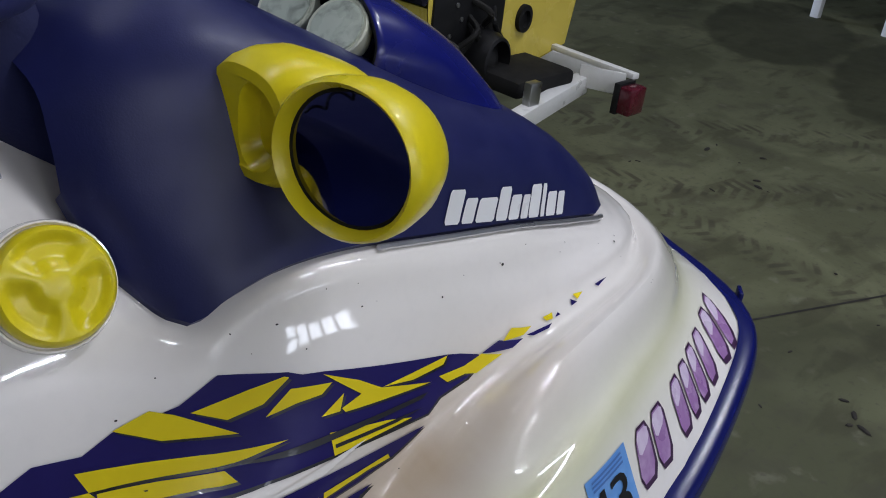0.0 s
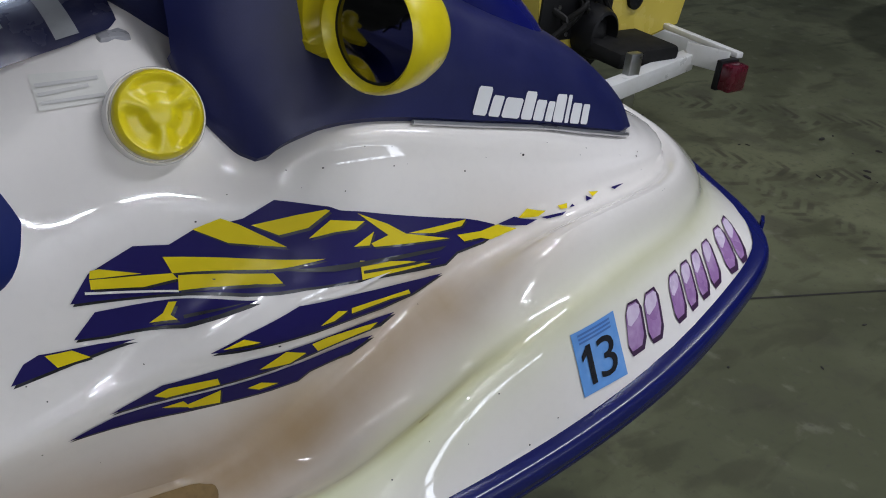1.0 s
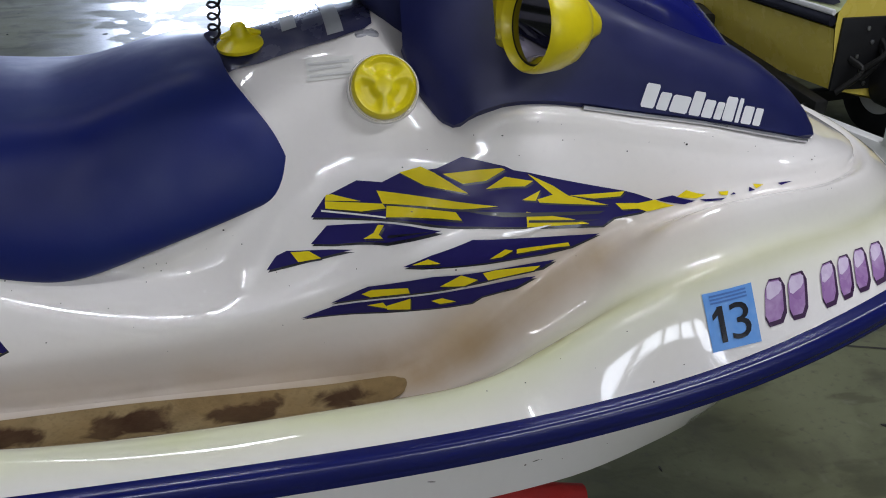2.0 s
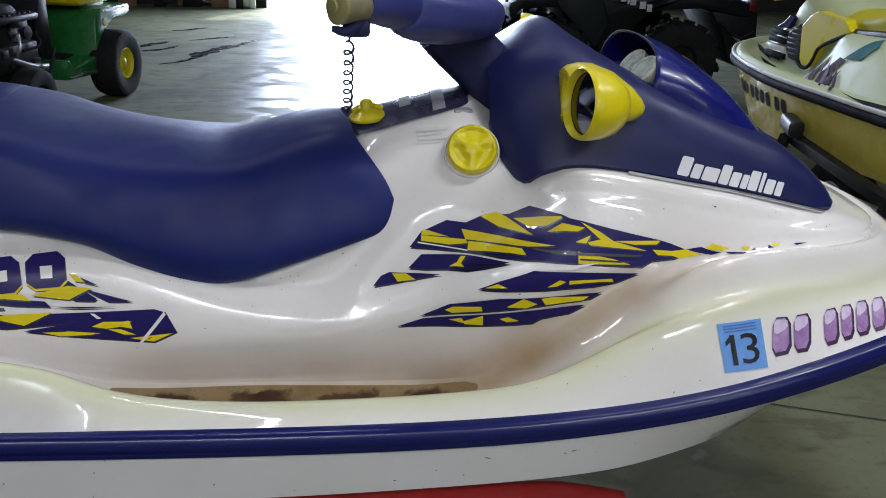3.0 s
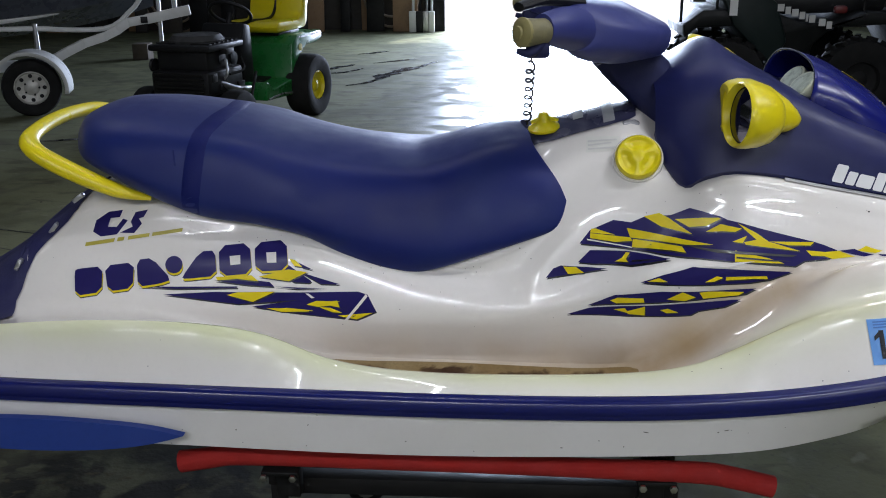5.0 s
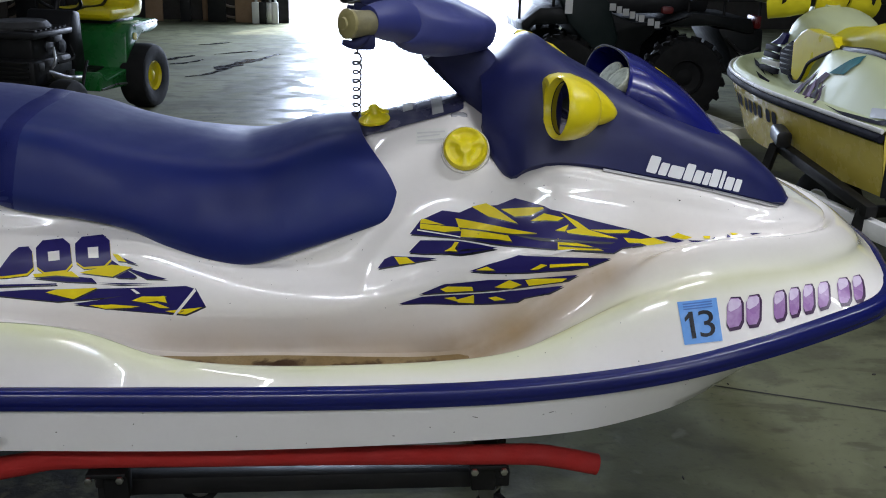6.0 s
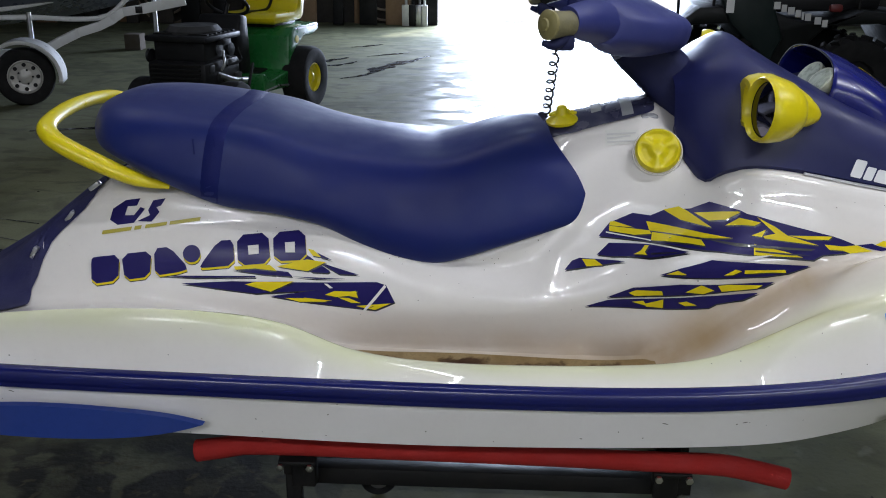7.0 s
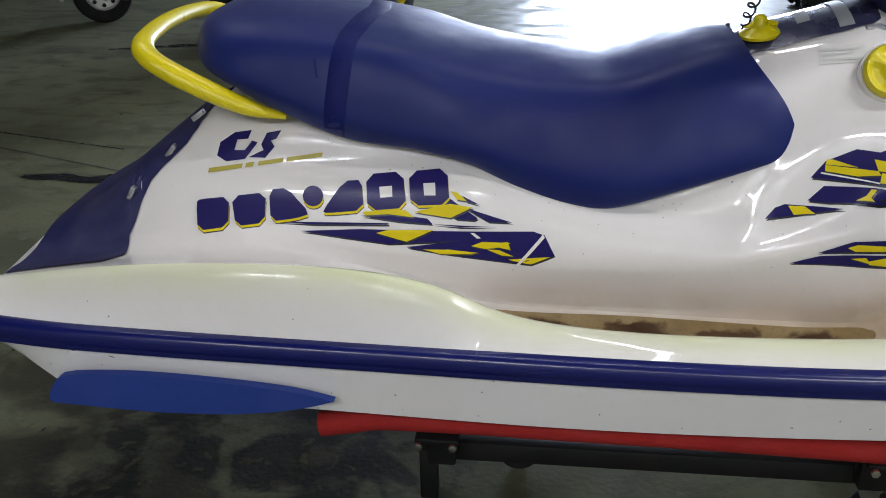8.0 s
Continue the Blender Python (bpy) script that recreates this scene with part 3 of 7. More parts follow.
RIM = [(STERN, 0.24, 0.595), (-1.1, 0.264, 0.680), (-0.94, 0.274, 0.713), (-0.7, 0.283, 0.725), (-0.5, 0.290, 0.735), (-0.4, 0.291, 0.745), (-0.33, 0.293, 0.744), (-0.2, 0.300, 0.708), (-0.08, 0.308, 0.676), (0.12, 0.315, 0.658), (0.23, 0.313, 0.684),
       (0.31, 0.312, 0.722), (0.42, 0.325, 0.795), (0.52, 0.342, 0.838), (0.65, 0.357, 0.848), (0.85, 0.362, 0.846), (1.0, 0.356, 0.840), (1.15, 0.343, 0.839), (1.235, 0.300, 0.838), (1.295, 0.21, 0.836), (1.318, 0.1, 0.834), (1.324, 0.0, 0.834)]
EDGE = [(STERN, 0.15, 0.61), (-1.18, 0.15, 0.69), (-1.09, 0.16, 0.755), (-1.0, 0.17, 0.82), (-0.87, 0.18, 0.865), (-0.75, 0.2, 0.865), (-0.5, 0.22, 0.825), (-0.25, 0.235, 0.765), (-0.05, 0.25, 0.73), (0.12, 0.24, 0.80),
        (0.19, 0.195, 0.915), (0.27, 0.165, 0.98), (0.36, 0.165, 1.015), (0.42, 0.185, 1.02), (0.455, 0.205, 0.98), (0.485, 0.24, 0.94), (0.52, 0.281, 0.922), (0.56, 0.294, 0.945), (0.605, 0.299, 0.962), (0.69, 0.3, 0.959), (0.83, 0.3, 0.934), (0.965, 0.302, 0.91),
        (1.08, 0.295, 0.882), (1.165, 0.288, 0.864), (1.205, 0.24, 0.862), (1.225, 0.13, 0.864), (1.23, 0.0, 0.865)]
SPINE = [(STERN, 0.0, 0.615), (-1.18, 0.0, 0.70), (-1.07, 0.0, 0.785), (-0.95, 0.0, 0.865), (-0.8, 0.0, 0.89), (-0.5, 0.0, 0.86), (-0.2, 0.0, 0.82), (0.05, 0.0, 0.86), (0.13, 0.0, 0.975), (0.18, 0.0, 1.015), (0.28, 0.0, 1.043), (0.4, 0.0, 1.07), (0.46, 0.0, 1.07),
         (0.52, 0.0, 1.03), (0.6, 0.0, 0.98), (0.7, 0.0, 0.945), (1.0, 0.0, 0.90), (1.2, 0.0, 0.868)]


def shifted(line, dh, dz):
    return [(x, max(0.0, h + dh) if h > 0 else 0.0, z + dz) for x, h, z in line]


ski = thing("watercraft", (0, 0, 0.29), "white and navy personal watercraft with yellow trim on a stand", "personal watercraft")

RAIL_TOP = shifted(RAIL_LINE, -0.014, 0.043)
LIP = [q for q in shifted(CREST, -0.05, -0.022) if q[0] < 0.45] + [(0.52, 0.490, 0.580), (0.60, 0.496, 0.625), (0.66, 0.498, 0.658), (0.72, 0.497, 0.696), (0.80, 0.494, 0.735), (0.90, 0.486, 0.764), (1.02, 0.461, 0.777), (1.19, 0.416, 0.777), (1.32, 0.343, 0.776), (1.405, 0.232, 0.774), (1.438, 0.1, 0.773), (1.445, 0.0, 0.773)]
DECK_LINES = [RAIL_TOP, CREST, LIP, FLOOR_OUT, FLOOR_IN, BELLY, RIM, UPPER, EDGE, SPINE]
deck_bm = shell(DECK_LINES, ST, 14, 5)
deck = part("deck", deck_bm, GEL, ski, "cream-white gelcoat deck with dirty footwells")


def trace(ob, name, line, width, x_in, weights):
    """Store how near each vertex lies to a line, weighted along its length."""
    c = smooth_curve(line, 260)
    co = np.array([v.co[:] for v in ob.data.vertices])
    co[:, 1] = np.abs(co[:, 1])
    d = np.sqrt(((co[:, None, :] - c[None, :, :]) ** 2).sum(-1))
    w = np.exp(-((d.min(1) / width) ** 2)) * np.interp(co[:, 0], x_in, weights)
    ob.data.attributes.new(name, "FLOAT", "POINT").data.foreach_set("value", w.astype(np.float32))


trace(deck, "yellowing", shifted(CREST, -0.012, 0.0), 0.050, [-1.3, -1.0, 0.3, 0.6, 0.9, 1.45], [0.5, 0.85, 1.0, 0.75, 0.5, 0.5])
trace(deck, "fold_grime", shifted(CREST, -0.014, 0.0), 0.014, [0.5, 0.62, 1.15, 1.4], [0.0, 1.0, 1.0, 0.4])
trace(deck, "footwell_mud", shifted(FLOOR_IN, 0.022, 0.0), 0.062, [-0.5, -0.2, 0.25, 0.45, 0.62, 0.8, 0.98], [0.0, 0.50, 0.80, 1.0, 0.95, 0.6, 0.05])

CHINE = [(STERN, 0.500, 0.492), (-1.24, 0.52, 0.462), (-1.15, 0.545, 0.418), (-1.08, 0.555, 0.408), (-0.6, 0.566, 0.401), (-0.1, 0.571, 0.393), (0.4, 0.570, 0.404), (0.65, 0.556, 0.415), (0.8, 0.525, 0.430), (0.92, 0.495, 0.455), (1.09, 0.43, 0.52), (1.27, 0.33, 0.60), (1.40, 0.19, 0.642), (1.455, 0.08, 0.658), (1.47, 0.0, 0.662)]
INNER = [(STERN, 0.26, 0.33), (0.5, 0.27, 0.32), (0.85, 0.24, 0.355), (1.09, 0.2, 0.45), (1.27, 0.14, 0.55), (1.39, 0.07, 0.615), (1.44, 0.0, 0.645)]
KEEL = [(STERN, 0.0, 0.30), (0.6, 0.0, 0.29), (0.88, 0.0, 0.33), (1.1, 0.0, 0.42), (1.28, 0.0, 0.53), (1.39, 0.0, 0.60), (1.43, 0.0, 0.64)]
RAIL_BOT = shifted(RAIL_LINE, -0.016, 0.002)
part("hull", shell([RAIL_BOT, CHINE, INNER, KEEL], ST, 14, 4, sharp=(1, 2), close_back=False), HULLW, ski, "glossy white lower hull with black scuffs")
bm = bmesh.new()
tr_pts = [(0.53, 0.555), (0.53, 0.512), (0.500, 0.492), (0.26, 0.33), (0, 0.30)]
ring = [(-y, z) for y, z in tr_pts] + [(y, z) for y, z in tr_pts[-2::-1]] + [(0.4, 0.585), (0.15, 0.605), (-0.15, 0.605), (-0.4, 0.585)]
bm.faces.new([bm.verts.new((STERN, y, z)) for y, z in ring])
part("transom", bm, HULLW, ski)

# rubber rail with two ribs, swept round the whole outline
prof = [(-0.016, -0.001), (0.004, 0.0), (0.010, 0.004), (0.0118, 0.010), (0.0112, 0.0135), (0.0112, 0.0150), (0.0130, 0.018), (0.0138, 0.025), (0.0130, 0.033), (0.0110, 0.039), (0.008, 0.044), (0.002, 0.0475), (-0.018, 0.047)]
c = smooth_curve(RAIL_LINE, 130)
c = np.vstack((c * (1, -1, 1), (c * (1, 1, 1))[-2::-1]))
bm = bmesh.new()
rows = []
for i, q in enumerate(c):
    t = c[min(i + 1, len(c) - 1)] - c[max(i - 1, 0)]
    o = np.array([t[1], -t[0], 0.0])
    o /= np.linalg.norm(o)
    rows.append([bm.verts.new(q + o * a + np.array([0, 0, b])) for a, b in prof])
for r, s in zip(rows, rows[1:]):
    for j in range(len(prof) - 1):
        bm.faces.new((r[j], s[j], s[j + 1], r[j + 1]))
bmesh.ops.recalc_face_normals(bm, faces=list(bm.faces))
rail = part("rub_rail", bm, RAIL, ski, "navy blue ribbed rubber bumper rail")
for side in (-1, 1):
    part("rail_joint", boxm(-0.003, 0.003, -0.012, 0.016, -0.003, 0.051, 0.001, Matrix.Translation((1.425, side * 0.421, 0.661)) @ Matrix.Rotation(side * radians(52), 4, "Z")), RAIL, rail)

# hood
H0 = [(0.455, 0.17, 1.045), (0.468, 0.205, 0.990), (0.486, 0.235, 0.954), (0.517, 0.285, 0.932), (0.55, 0.30, 0.956), (0.605, 0.305, 0.971), (0.69, 0.306, 0.968), (0.83, 0.306, 0.943), (0.965, 0.308, 0.919), (1.09, 0.306, 0.890), (1.17, 0.296, 0.872), (1.21, 0.245, 0.870), (1.232, 0.13, 0.872), (1.237, 0.0, 0.873)]
H1 = [(0.455, 0.16, 1.085), (0.5, 0.22, 1.05), (0.6, 0.262, 1.065), (0.7, 0.277, 1.062), (0.85, 0.287, 1.028), (1.0, 0.284, 0.982), (1.1, 0.278, 0.948), (1.17, 0.26, 0.915), (1.2, 0.19, 0.902), (1.215, 0.1, 0.90), (1.22, 0.0, 0.90)]
H2 = [(0.456, 0.13, 1.128), (0.52, 0.165, 1.165), (0.6, 0.19, 1.18), (0.72, 0.212, 1.143), (0.85, 0.218, 1.088), (1.0, 0.215, 1.030), (1.08, 0.215, 0.995), (1.14, 0.195, 0.956), (1.17, 0.12, 0.934), (1.185, 0.0, 0.930)]
H3 = [(0.457, 0.0, 1.145), (0.52, 0.0, 1.19), (0.585, 0.0, 1.232), (0.655, 0.0, 1.195), (0.75, 0.0, 1.138), (0.837, 0.0, 1.092), (0.92, 0.0, 1.066), (1.0, 0.0, 1.042), (1.08, 0.0, 1.005), (1.14, 0.0, 0.965), (1.165, 0.0, 0.945)]
SH = [float(v) for v in np.linspace(0.457, 1.0, 46)]
hood = part("hood", shell([shifted(H0, -0.012, -0.012), H0, H1, H2, H3], SH, 10, 5, sharp=(1,)), HOOD, ski, "faded navy plastic front hood")

# seat
S0 = [(-0.925, 0.06, 0.975), (-0.90, 0.16, 0.955), (-0.86, 0.215, 0.94), (-0.78, 0.25, 0.912), (-0.62, 0.268, 0.853), (-0.48, 0.272, 0.832), (-0.37, 0.275, 0.806), (-0.27, 0.28, 0.762), (-0.17, 0.285, 0.732), (-0.08, 0.287, 0.727), (0.05, 0.282, 0.765), (0.195, 0.266, 0.812), (0.243, 0.254, 0.832), (0.262, 0.242, 0.856)]
S1 = [(-0.958, 0.06, 1.0), (-0.94, 0.16, 0.985), (-0.89, 0.235, 0.975), (-0.78, 0.266, 0.955), (-0.62, 0.279, 0.905), (-0.4, 0.284, 0.86), (-0.2, 0.288, 0.81), (-0.05, 0.286, 0.80), (0.1, 0.266, 0.846), (0.2, 0.242, 0.892), (0.236, 0.218, 0.918)]
S2 = [(-0.964, 0.05, 1.03), (-0.94, 0.14, 1.032), (-0.88, 0.205, 1.036), (-0.75, 0.232, 1.030), (-0.6, 0.242, 1.012), (-0.5, 0.243, 0.992), (-0.4, 0.240, 0.958), (-0.29, 0.238, 0.936), (-0.18, 0.233, 0.926), (-0.05, 0.222, 0.932), (0.05, 0.198, 0.962), (0.12, 0.175, 0.986), (0.18, 0.148, 0.988)]
S2B = [(-0.958, 0.03, 1.046), (-0.93, 0.09, 1.060), (-0.88, 0.13, 1.068), (-0.75, 0.145, 1.066), (-0.6, 0.15, 1.046), (-0.5, 0.15, 1.026), (-0.4, 0.15, 0.996), (-0.29, 0.15, 0.972), (-0.18, 0.145, 0.960), (-0.10, 0.138, 0.955), (-0.06, 0.13, 0.962), (0.05, 0.115, 0.996), (0.12, 0.10, 1.010), (0.165, 0.08, 1.012)]
S3 = [(-0.950, 0.0, 1.050), (-0.92, 0.0, 1.068), (-0.86, 0.0, 1.081), (-0.75, 0.0, 1.078), (-0.57, 0.0, 1.055), (-0.42, 0.0, 1.013), (-0.32, 0.0, 0.994), (-0.2, 0.0, 0.976), (-0.12, 0.0, 0.966), (-0.075, 0.0, 0.972), (0.02, 0.0, 0.999), (0.10, 0.0, 1.018), (0.145, 0.0, 1.023)]


def shell_free(lines, n=48, sub=6, sharp=()):
    cols = [smooth_curve(l, n) for l in lines]
    bm = bmesh.new()
    rows = []
    for i in range(n):
        sec = across([c[i] for c in cols], sub, sharp)
        rows.append([bm.verts.new((p[0], -p[1], p[2])) for p in sec] + [bm.verts.new((p[0], p[1], p[2])) for p in sec[-2::-1]])
    for r, s in zip(rows, rows[1:]):
        for j in range(len(r) - 1):
            bm.faces.new((r[j], r[j + 1], s[j + 1], s[j]))
    for row, inward in ((rows[0], 0.02), (rows[-1], -0.04)):
        mid = sum((v.co for v in row), Vector()) / len(row)
        hub = bm.verts.new(mid + Vector((inward, 0, -0.02)))
        for a, b in zip(row, row[1:] + row[:1]):
            bm.faces.new((a, b, hub))
    bmesh.ops.recalc_face_normals(bm, faces=list(bm.faces))
    return bm


seat = part("seat", shell_free([shifted(S0, -0.03, -0.015), S0, S1, S2, S2B, S3], 110, 7), VINYL, ski, "navy vinyl two-person saddle seat")

# ---- laying flat shapes on curved skins ----
from mathutils.bvhtree import BVHTree


def skin_of(ob):
    me = ob.data
    return BVHTree.FromPolygons([v.co[:] for v in me.vertices], [p.vertices[:] for p in me.polygons])


DECK, HOODSKIN, SEATSKIN = skin_of(deck), skin_of(hood), skin_of(seat)


def drape(bm, outline, skin, lift, step=0.02, way="side", top=3.0, side_from=-2.0, limit=9.0, lean=0.0):
    """Lay a flat outline on a skin. side: (x, z) seen from starboard, past x = 0.55 from a little above by lean; top: (x, y) seen from above."""
    flat = bmesh.new()
    try:
        f = flat.faces.new([flat.verts.new((a, b, 0)) for a, b in outline])
    except ValueError:
        flat.free()
        return bm
    bmesh.ops.triangulate(flat, faces=[f])
    for _ in range(6):
        long = [e for e in flat.edges if e.calc_length() > step]
        if not long:
            break
        bmesh.ops.subdivide_edges(flat, edges=long, cuts=1)
        bmesh.ops.triangulate(flat, faces=[q for q in flat.faces if len(q.verts) > 3])
    made = {}
    for v in flat.verts:
        start, to = (Vector((v.co.x, side_from, v.co.y)), Vector((0, 1, 0))) if way == "side" else (Vector((v.co.x, v.co.y, top)), Vector((0, 0, -1)))
        if lean:
            slope = lean * min(1.0, max(0.0, (v.co.x - 0.55) / 0.25))
            start, to = start + Vector((0, 0, -slope * (0.37 + side_from))), Vector((0, 1, -slope)).normalized()
        place, normal, _, _ = skin.ray_cast(start, to)
        if place is not None:
            if normal.dot(to) > 0:
                normal = -normal
            made[v] = bm.verts.new(place + normal * lift)
    for q in flat.faces:
        if all(v in made for v in q.verts) and max((made[e.verts[0]].co - made[e.verts[1]].co).length for e in q.edges) < limit:
            bm.faces.new([made[v] for v in q.verts])
    flat.free()
    for q in bm.faces:
        q.normal_update()
    return bm


def bar_poly(p, q, height, slant=0.0):
    """A slanted plain bar from p to q, both (x, z) on its foot line."""
    d = Vector((q[0] - p[0], q[1] - p[1])).normalized()
    u = Vector((-d.y, d.x)) * height + d * slant
    return [p, q, (q[0] + u.x, q[1] + u.y), (p[0] + u.x, p[1] + u.y)]


def bulge(outline, n=2, f=0.2):
    """Cut the corners of an outline so that it reads as rounded."""
    pts = [Vector(p) for p in outline]
    for _ in range(n):
        nxt = []
        for a, b in zip(pts, pts[1:] + pts[:1]):
            nxt += [a.lerp(b, f), a.lerp(b, 1 - f)]
        pts = nxt
    return [tuple(p) for p in pts]


DNAVY = mat("decal_navy", (0.018, 0.014, 0.10), 0.22, spec=0.12, rough_var=0.03, grain=0.1)
DYEL = mat("decal_yellow", (0.72, 0.58, 0.01), 0.22, spec=0.12, rough_var=0.03, grain=0.08)
DBLK = mat("decal_black", (0.008, 0.008, 0.012), 0.3, coat=0.3)
DWHITE = mat("decal_white", (0.82, 0.82, 0.82), 0.35, grain=0.05)
DBLUE = mat("sticker_blue", (0.13, 0.33, 0.72), 0.35, stain=(0.25, 0.42, 0.72), amount=0.5, scale=40, grain=0.15)
DPURP = mat("decal_purple", (0.32, 0.17, 0.38), 0.3, coat=0.3, stain=(0.5, 0.36, 0.55), amount=0.8, scale=35)
TAN = mat("tan_footwell_mat", (0.27, 0.185, 0.08), 0.8, spec=0.2, stain=(0.14, 0.09, 0.04), amount=0.8, scale=11, grain=0.4, grain_scale=120, second=(0.38, 0.30, 0.16), second_amount=0.6, second_scale=7, bump=0.3,
          mud=[((cx, 0.362, 0.50), (rx, 0.045, 0.1), (0.040, 0.014, 0.006), 1.0) for cx, rx in ((-0.22, 0.075), (-0.03, 0.09), (0.16, 0.08), (0.31, 0.055))])
MATBLUE = mat("navy_deck_mat", (0.012, 0.013, 0.075), 0.65, stain=(0.06, 0.06, 0.11), amount=0.7, scale=7, grain=0.3, grain_scale=150, bump=0.4, bump_scale=260)
MIRROR = mat("dark_mirror_glass", (0.16, 0.15, 0.2), 0.03, metal=1.0, rough_var=0.0)
DIAL = mat("pale_gauge", (0.42, 0.47, 0.40), 0.25, coat=0.5, stain=(0.1, 0.12, 0.1), amount=0.7, scale=60)
CLEARLABEL = mat("pale_label", (0.34, 0.35, 0.35), 0.4, grain=0.2)
SILVER = mat("silver_trim", (0.6, 0.6, 0.62), 0.3, metal=0.9)

# rear deck mat, footwell mats with worn patches
mat_half = [(-0.945, 0.10), (-0.95, 0.185), (-0.968, 0.21), (-1.02, 0.237), (-1.063, 0.264), (-1.09, 0.29), (-1.075, 0.35), (-1.11, 0.40), (-1.315, 0.41)]
part("rear_deck_mat", drape(bmesh.new(), [(x, -y) for x, y in mat_half] + [(x, y) for x, y in mat_half[::-1]], DECK, 0.004, 0.03, "top"), MATBLUE, ski, "dusty navy textured rear deck mat")
for side in (-1, 1):
    for lx, ly, lz, ang in ((-0.952, 0.175, 0.862, 35), (-1.005, 0.215, 0.795, 50), (-1.085, 0.262, 0.715, 60)):
        part("seat_latch", boxm(-0.016, 0.016, -0.008, 0.008, -0.005, 0.006, 0.002, Matrix.Translation((lx, side * ly, lz)) @ Matrix.Rotation(radians(-ang), 4, "Y")), SILVER, ski, "worn metal latch by the deck mat")
    well = [(-0.33, 0.316), (-0.1, 0.306), (0.2, 0.310), (0.34, 0.319), (0.41, 0.338), (0.43, 0.36), (0.41, 0.40), (0.3, 0.425), (0.0, 0.43), (-0.28, 0.43), (-0.32, 0.4), (-0.34, 0.33)]
    fm = part("footwell_mat", drape(bmesh.new(), bulge([(x, side * y) for x, y in well], 2), DECK, 0.003, 0.03, "top", 0.545), TAN, ski, "muddy tan footwell mat")

# seat strap
bm = bmesh.new()
rows = []
for a in np.linspace(-112, 112, 60):
    w = Vector((0, math.sin(radians(a)), math.cos(radians(a))))
    row = []
    for dx, lift in ((-0.026, -0.002), (-0.02, 0.0016), (0.02, 0.0016), (0.026, -0.002)):
        x = -0.585 - 0.060 * (abs(a) / 112) ** 1.3 + dx
        place, normal, _, _ = SEATSKIN.ray_cast(Vector((x, 0, 0.90)) + w * 0.8, -w)
        if place is not None:
            row.append(place + w * lift)
    if len(row) == 4:
        rows.append([bm.verts.new(p) for p in row])
for r, s in zip(rows, rows[1:]):
    for j in range(3):
        bm.faces.new((r[j], r[j + 1], s[j + 1], s[j]))
part("seat_strap", bm, mat("navy_strap", (0.002, 0.006, 0.085), 0.6, spec=0.2, bump=0.3, bump_scale=600), seat, "navy webbing strap across the seat")

# yellow grab handle round the seat's back
g = [(-0.742, 0.236, 0.880), (-0.80, 0.250, 0.897), (-0.86, 0.256, 0.922), (-0.95, 0.256, 0.965), (-1.005, 0.248, 0.995), (-1.035, 0.218, 1.014), (-1.050, 0.14, 1.026), (-1.055, 0.0, 1.032)]
g = [(x, -y, z) for x, y, z in g] + [(x, y, z) for x, y, z in g[-2::-1]]
part("grab_handle", tube(bmesh.new(), g, [0.007, 0.021, 0.025, 0.026, 0.024, 0.021, 0.021, 0.021, 0.021, 0.021, 0.024, 0.026, 0.025, 0.021, 0.007], 18, 90, 0.82), YEL, ski, "bright yellow moulded grab handle")

# fuel cap on a white collar
def ease(lo, hi, v):
    u = min(1.0, max(0.0, (v - lo) / (hi - lo)))
    return u * u * (3 - 2 * u)


def fuel_cap(place, normal, r):
    m = facing(place, normal)
    collar = part("cap_collar", lathe(bmesh.new(), [(r * 1.09, -0.02), (r * 1.075, -0.002), (r * 1.05, 0.001), (r * 1.02, 0.001), (r * 0.99, -0.003)], 40, m), GEL, ski)
    bm = bmesh.new()
    rings = []
    for rho, z in [(0.94, -0.004), (0.97, 0.006), (0.955, 0.013), (0.90, 0.017)] + [(0.87 - 0.03 * i, 0.0185) for i in range(20)] + [(0.265, 0.0185), (0.24, 0.0187), (0.20, 0.0190), (0.13, 0.0193), (0.02, 0.0195)]:
        ring = []
        for a in np.linspace(0, 2 * math.pi, 72, endpoint=False):
            near = math.cos(1.5 * ((a - radians(90) + math.pi / 3) % (2 * math.pi / 3) - math.pi / 3))
            lobe = ease(0.10, 0.80, near) * ease(0.22, 0.50, rho) * (1 - ease(0.66, 0.90, rho))
            ring.append(bm.verts.new((r * rho * math.cos(a), r * rho * math.sin(a), z + 0.006 * (1 - rho * rho) - 0.0085 * lobe)))
        rings.append(ring)
    for p, q in zip(rings, rings[1:]):
        for j in range(72):
            bm.faces.new((p[j], p[(j + 1) % 72], q[(j + 1) % 72], q[j]))
    bm.faces.new(rings[-1])
    bmesh.ops.transform(bm, matrix=m, verts=list(bm.verts))
    part("fuel_cap", bm, YEL, ski, "round yellow screw cap with three finger scoops")


fuel_cap((0.413, -0.238, 0.985), (-0.10, -0.86, 0.50), 0.0535)

# console: dark panel, labels, knob
outline = bulge([(0.185, -0.108), (0.40, -0.125), (0.425, -0.09), (0.425, 0.09), (0.40, 0.125), (0.185, 0.108), (0.165, 0.05), (0.165, -0.05)], 1)
console = part("console_panel", drape(bmesh.new(), outline, DECK, 0.004, 0.02, "top"), mat("console_navy", (0.03, 0.032, 0.075), 0.25, stain=(0.12, 0.12, 0.16), amount=0.5, scale=15), ski, "dark navy console panel with pale labels")
bm = drape(bmesh.new(), [(0.345, -0.11), (0.372, -0.112), (0.372, 0.1), (0.345, 0.1)], DECK, 0.006, 0.02, "top")
drape(bm, [(0.275, -0.06), (0.30, -0.06), (0.30, 0.0), (0.275, 0.0)], DECK, 0.006, 0.02, "top")
